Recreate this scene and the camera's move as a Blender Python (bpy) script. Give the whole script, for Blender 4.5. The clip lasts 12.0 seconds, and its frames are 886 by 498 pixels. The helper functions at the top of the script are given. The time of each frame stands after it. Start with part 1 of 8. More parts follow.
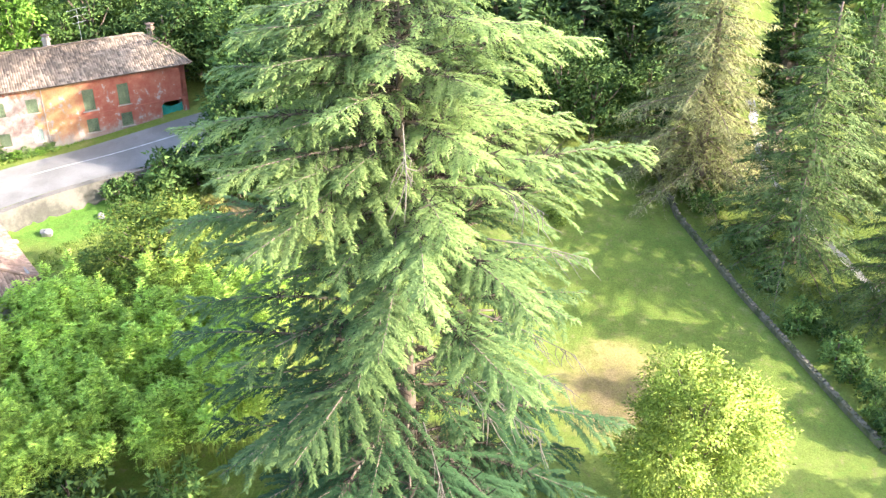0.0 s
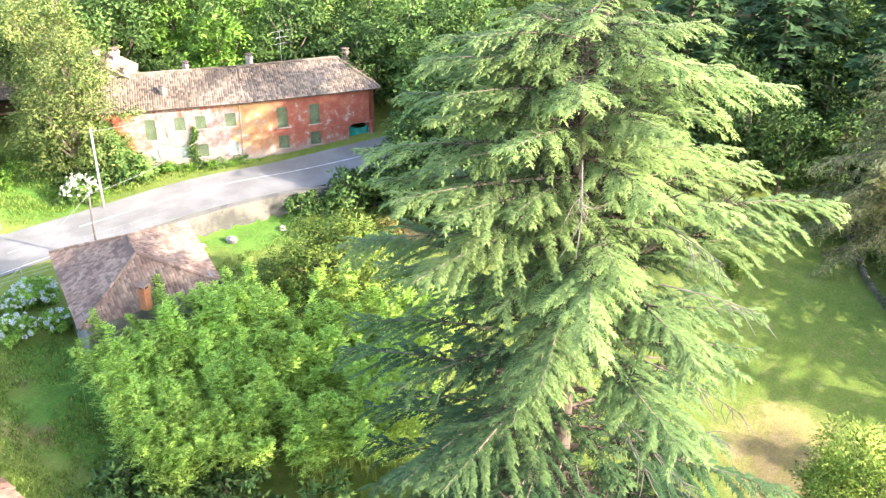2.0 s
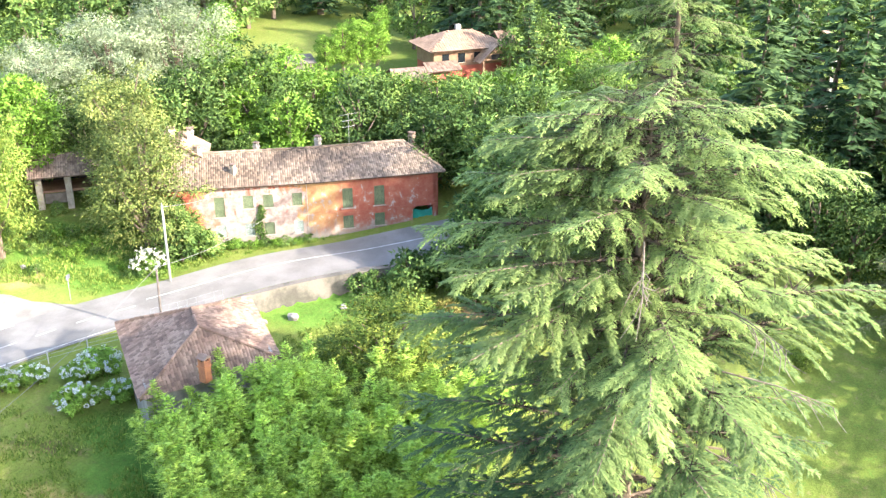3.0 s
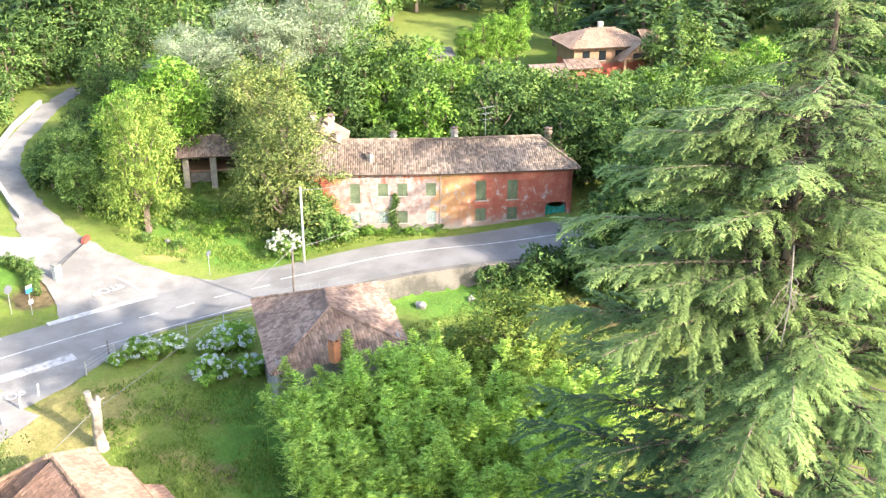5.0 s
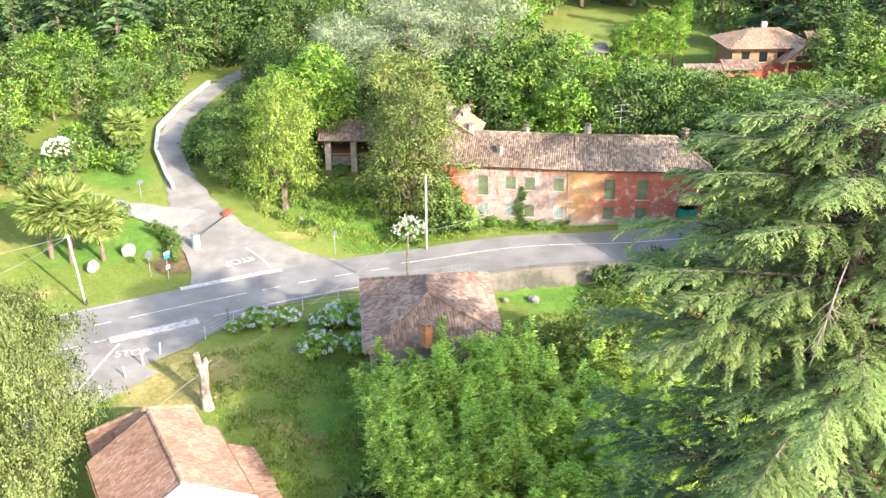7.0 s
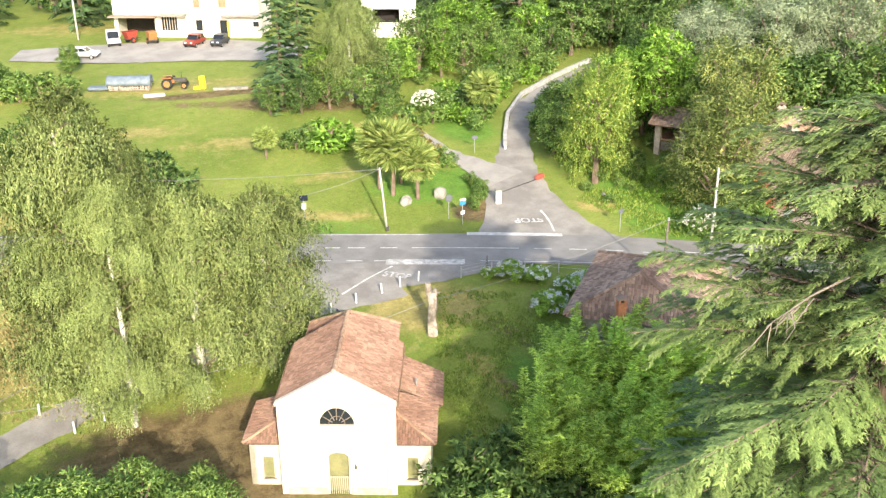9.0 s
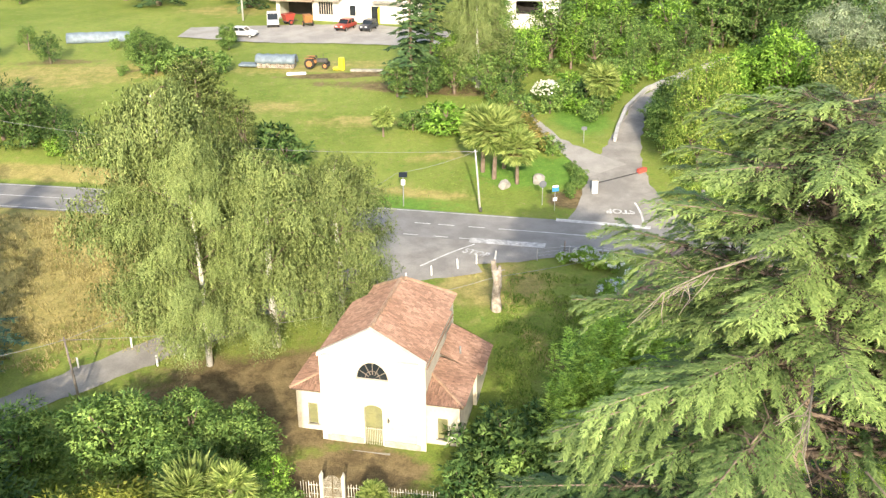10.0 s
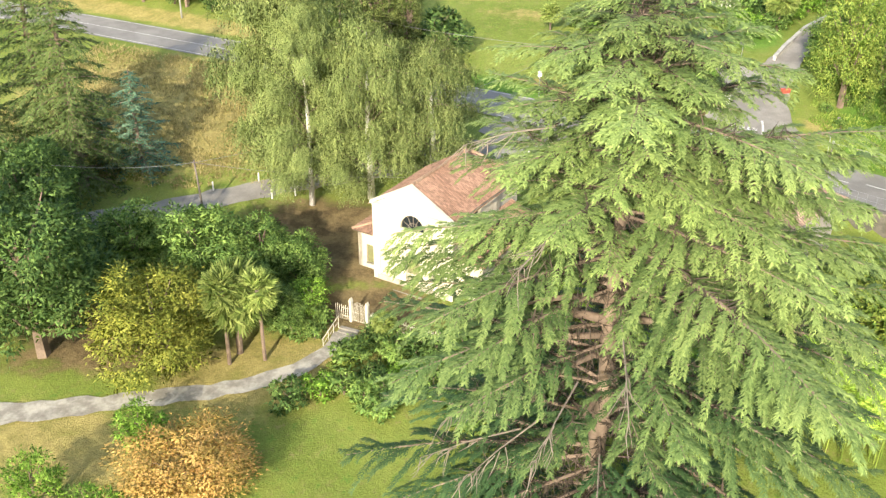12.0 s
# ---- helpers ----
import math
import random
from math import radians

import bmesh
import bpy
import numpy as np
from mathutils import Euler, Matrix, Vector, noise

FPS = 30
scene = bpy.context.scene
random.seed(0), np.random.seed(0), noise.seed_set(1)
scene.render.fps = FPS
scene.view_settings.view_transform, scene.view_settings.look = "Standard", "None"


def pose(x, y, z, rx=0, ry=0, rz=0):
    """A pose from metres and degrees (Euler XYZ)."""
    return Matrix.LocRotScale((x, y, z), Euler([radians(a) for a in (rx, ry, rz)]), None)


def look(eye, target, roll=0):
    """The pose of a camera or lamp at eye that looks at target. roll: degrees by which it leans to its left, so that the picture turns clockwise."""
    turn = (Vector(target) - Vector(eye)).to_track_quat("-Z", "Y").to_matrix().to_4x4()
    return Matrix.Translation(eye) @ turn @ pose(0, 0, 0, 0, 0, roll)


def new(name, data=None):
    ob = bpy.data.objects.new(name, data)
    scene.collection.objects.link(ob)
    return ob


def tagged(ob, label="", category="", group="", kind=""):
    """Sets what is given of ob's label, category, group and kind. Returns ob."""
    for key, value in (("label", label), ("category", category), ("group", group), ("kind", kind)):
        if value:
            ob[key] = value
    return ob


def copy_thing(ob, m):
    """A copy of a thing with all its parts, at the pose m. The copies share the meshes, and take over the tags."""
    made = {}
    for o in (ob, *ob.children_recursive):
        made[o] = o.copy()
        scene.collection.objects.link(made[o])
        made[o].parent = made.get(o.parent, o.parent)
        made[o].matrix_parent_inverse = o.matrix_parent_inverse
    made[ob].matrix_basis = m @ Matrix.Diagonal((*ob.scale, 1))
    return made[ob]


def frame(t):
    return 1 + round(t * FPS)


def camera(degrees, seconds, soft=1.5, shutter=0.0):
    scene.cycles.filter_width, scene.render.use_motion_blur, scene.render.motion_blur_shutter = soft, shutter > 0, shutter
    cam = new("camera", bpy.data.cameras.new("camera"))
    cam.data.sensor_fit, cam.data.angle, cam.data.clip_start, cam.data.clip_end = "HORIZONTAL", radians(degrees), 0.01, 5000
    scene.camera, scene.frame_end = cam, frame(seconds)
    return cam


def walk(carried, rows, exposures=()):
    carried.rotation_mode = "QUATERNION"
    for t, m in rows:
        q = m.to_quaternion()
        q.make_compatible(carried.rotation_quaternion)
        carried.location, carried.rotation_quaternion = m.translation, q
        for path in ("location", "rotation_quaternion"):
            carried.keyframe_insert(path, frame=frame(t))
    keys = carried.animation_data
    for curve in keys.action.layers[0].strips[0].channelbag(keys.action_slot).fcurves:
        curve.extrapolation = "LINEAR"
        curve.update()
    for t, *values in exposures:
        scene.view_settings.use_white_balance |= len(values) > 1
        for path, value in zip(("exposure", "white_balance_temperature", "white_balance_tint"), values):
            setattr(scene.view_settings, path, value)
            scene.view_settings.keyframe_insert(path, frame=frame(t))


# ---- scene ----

# ---------------------------------------------------------------- camera
cam = camera(48.59, 12.0, soft=1.35)
# seconds, x, y, z, heading clockwise from +y, pitch, roll
CAMERA_ROWS = [
    (0, -26.75, -69.15, 35.81, 74.23, -29.57, 0.11),
    (0.5, -26.74, -69.21, 35.74, 71.62, -29.53, 0.01),
    (1, -26.75, -69.19, 35.76, 68.59, -29.54, -0.03),
    (1.5, -26.74, -69.13, 35.66, 65.77, -29.50, -0.12),
    (2, -26.64, -69.03, 35.66, 63.17, -27.56, 0.01),
    (2.5, -26.62, -69.16, 35.42, 60.74, -23.20, -0.09),
    (3, -26.63, -69.17, 35.30, 59.20, -22.51, -0.07),
    (3.5, -26.65, -69.06, 35.16, 56.41, -22.53, -0.10),
    (3.7, -26.65, -69.02, 35.08, 55.31, -22.51, -0.01),
    (5.3, -26.81, -68.71, 34.77, 50.91, -22.61, 0.03),
    (5.5, -26.76, -68.84, 34.80, 50.81, -22.63, -0.02),
    (6, -26.41, -69.50, 34.84, 49.80, -22.69, -0.00),
    (6.5, -25.34, -70.99, 34.93, 44.33, -22.88, -0.07),
    (6.7, -24.80, -71.68, 34.96, 42.39, -22.93, -0.16),
    (8.3, -15.70, -80.40, 34.63, 24.97, -23.05, -0.21),
    (8.5, -14.39, -81.53, 34.63, 20.48, -23.15, -0.35),
    (9, -10.71, -84.05, 34.53, 10.87, -23.25, -0.28),
    (9.5, -6.54, -86.33, 34.35, 3.14, -23.30, -0.35),
    (10, -2.27, -88.35, 34.39, -0.75, -23.41, -0.32),
    (10.5, 2.11, -90.30, 34.62, -3.90, -23.86, -0.06),
    (11, 6.40, -91.94, 34.88, -7.82, -24.22, 0.14),
    (11.5, 11.12, -92.83, 34.87, -14.70, -25.51, 0.08),
    (12, 16.03, -93.40, 35.22, -19.84, -28.71, 0.19),
]
walk(cam, [(t, pose(x, y, z, 90 + pitch, -roll, -head)) for t, x, y, z, head, pitch, roll in CAMERA_ROWS],
     exposures=[(0.0, 2.45, 6400, 14), (3.7, 2.32, 6430, 14), (6.0, 2.03, 6500, 14), (8.5, 1.66, 6750, 12), (9.5, 1.42, 6900, 11), (12.0, 1.38, 6950, 9)])

# ---------------------------------------------------------------- world and sun
world = bpy.data.worlds.new("sky")
scene.world = world
world.use_nodes = True
wn = world.node_tree
sky = wn.nodes.new("ShaderNodeTexSky")
sky.sky_type = "NISHITA"
sky.sun_disc = False
SUN_ELEVATION, SUN_AZIMUTH = radians(25), radians(176)      # azimuth clockwise from +y
sky.sun_elevation, sky.sun_rotation = SUN_ELEVATION, SUN_AZIMUTH
sky.air_density, sky.dust_density = 1.0, 2.0
wn.nodes["Background"].inputs["Strength"].default_value = 0.145
wn.links.new(sky.outputs[0], wn.nodes["Background"].inputs["Color"])
sun = new("sun", bpy.data.lights.new("sun", "SUN"))
sun.data.energy, sun.data.angle, sun.data.color = 2.6, radians(0.6), (1.0, 0.92, 0.78)
sun_dir = Vector((math.sin(SUN_AZIMUTH) * math.cos(SUN_ELEVATION), math.cos(SUN_AZIMUTH) * math.cos(SUN_ELEVATION), math.sin(SUN_ELEVATION)))
sun.matrix_world = look(sun_dir * 100, (0, 0, 0))

# ---------------------------------------------------------------- node helpers and materials


def start_material(name):
    m = bpy.data.materials.new(name)
    m.use_nodes = True
    nt = m.node_tree
    return m, nt, nt.nodes["Principled BSDF"]


def node(nt, kind, **values):
    n = nt.nodes.new(kind)
    for key, v in values.items():
        n.inputs[key.replace("_", " ")].default_value = v
    return n


def noise_at(nt, scale, detail=4.0, rough=0.6, vec=None):
    n = node(nt, "ShaderNodeTexNoise", Scale=scale, Detail=detail, Roughness=rough)
    if vec is None:
        vec = nt.nodes.new("ShaderNodeNewGeometry").outputs["Position"]
    nt.links.new(vec, n.inputs["Vector"])
    return n.outputs["Fac"]


def ramp(nt, fac, a, b):
    n = nt.nodes.new("ShaderNodeMapRange")
    n.interpolation_type = "SMOOTHSTEP"
    n.inputs["From Min"].default_value, n.inputs["From Max"].default_value = a, b
    nt.links.new(fac, n.inputs["Value"])
    return n.outputs["Result"]


def blend(nt, fac, a, b, mode="MIX"):
    n = nt.nodes.new("ShaderNodeMix")
    n.data_type, n.blend_type = "RGBA", mode
    for sock, v in ((n.inputs[0], fac), (n.inputs[6], a), (n.inputs[7], b)):
        if isinstance(v, bpy.types.NodeSocket):
            nt.links.new(v, sock)
        else:
            sock.default_value = v if isinstance(v, (int, float)) else (*v, 1.0)
    return n.outputs[2]


def math_node(nt, op, a, b):
    n = nt.nodes.new("ShaderNodeMath")
    n.operation = op
    for sock, v in ((n.inputs[0], a), (n.inputs[1], b)):
        if isinstance(v, bpy.types.NodeSocket):
            nt.links.new(v, sock)
        else:
            sock.default_value = v
    return n.outputs[0]


def relief(nt, bsdf, height, strength=0.4, distance=0.05):
    b = node(nt, "ShaderNodeBump", Strength=strength, Distance=distance)
    nt.links.new(height, b.inputs["Height"])
    nt.links.new(b.outputs[0], bsdf.inputs["Normal"])


def grey(nt, fac, low, high):
    n = nt.nodes.new("ShaderNodeMapRange")
    n.inputs["To Min"].default_value, n.inputs["To Max"].default_value = low, high
    nt.links.new(fac, n.inputs["Value"])
    return n.outputs["Result"]


def vary(nt, col, fac, low, high):
    """col times a grey between low and high."""
    g = grey(nt, fac, low, high)
    c = nt.nodes.new("ShaderNodeCombineColor")
    for i in range(3):
        nt.links.new(g, c.inputs[i])
    return blend(nt, 1.0, col, c.outputs[0], "MULTIPLY")


def surface(name, col_a, col_b, coarse=0.5, fine=8.0, rough=0.85, bump=0.3, island=0.0, each=0.0, metal=0.0, spread=(0.35, 0.65)):
    """A two-scale weathered surface: coarse patches from col_a to col_b, fine grain, variation by piece or by object."""
    m, nt, bsdf = start_material(name)
    col = blend(nt, ramp(nt, noise_at(nt, coarse, 5), *spread), col_a, col_b)
    grain = noise_at(nt, fine, 4)
    col = vary(nt, col, grain, 0.72, 1.28)
    if island:
        col = vary(nt, col, nt.nodes.new("ShaderNodeNewGeometry").outputs["Random Per Island"], 1 - island, 1 + island)
    if each:
        col = vary(nt, col, nt.nodes.new("ShaderNodeObjectInfo").outputs["Random"], 1 - each, 1 + each)
    nt.links.new(col, bsdf.inputs["Base Color"])
    bsdf.inputs["Roughness"].default_value, bsdf.inputs["Metallic"].default_value = rough, metal
    if bump:
        relief(nt, bsdf, grain, bump, 0.03)
    return m


def foliage(name, col_a, col_b, clear=0.35, patch=0.6, island=0.22, each=0.15, rough=0.65, tone=0.0, old=None):
    """Leaves: two greens in clumps, each leaf a little different, light shining through."""
    m, nt, bsdf = start_material(name)
    geo = nt.nodes.new("ShaderNodeNewGeometry")
    info = nt.nodes.new("ShaderNodeObjectInfo")
    f = math_node(nt, "ADD", noise_at(nt, patch, 3), math_node(nt, "MULTIPLY", math_node(nt, "SUBTRACT", geo.outputs["Random Per Island"], 0.5), 0.5))
    col = blend(nt, ramp(nt, f, 0.3, 0.75), col_a, col_b)
    if tone:
        # light and dark growth by tip and clump; cedar tone also carries painted shade
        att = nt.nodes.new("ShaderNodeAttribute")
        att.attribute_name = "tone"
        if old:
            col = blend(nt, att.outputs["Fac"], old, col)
        else:
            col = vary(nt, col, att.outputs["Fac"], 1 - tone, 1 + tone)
    col = vary(nt, col, geo.outputs["Random Per Island"], 1 - island, 1 + island)
    col = vary(nt, col, info.outputs["Random"], 1 - each, 1 + each)
    nt.links.new(col, bsdf.inputs["Base Color"])
    bsdf.inputs["Roughness"].default_value = rough
    bsdf.inputs["Specular IOR Level"].default_value = 0.12
    tr = nt.nodes.new("ShaderNodeBsdfTranslucent")
    nt.links.new(blend(nt, 1.0, col, (1.1, 1.12, 0.55), "MULTIPLY"), tr.inputs["Color"])
    mix = nt.nodes.new("ShaderNodeMixShader")
    mix.inputs[0].default_value = clear * 0.45
    nt.links.new(bsdf.outputs[0], mix.inputs[1])
    nt.links.new(tr.outputs[0], mix.inputs[2])
    nt.links.new(mix.outputs[0], nt.nodes["Material Output"].inputs["Surface"])
    return m


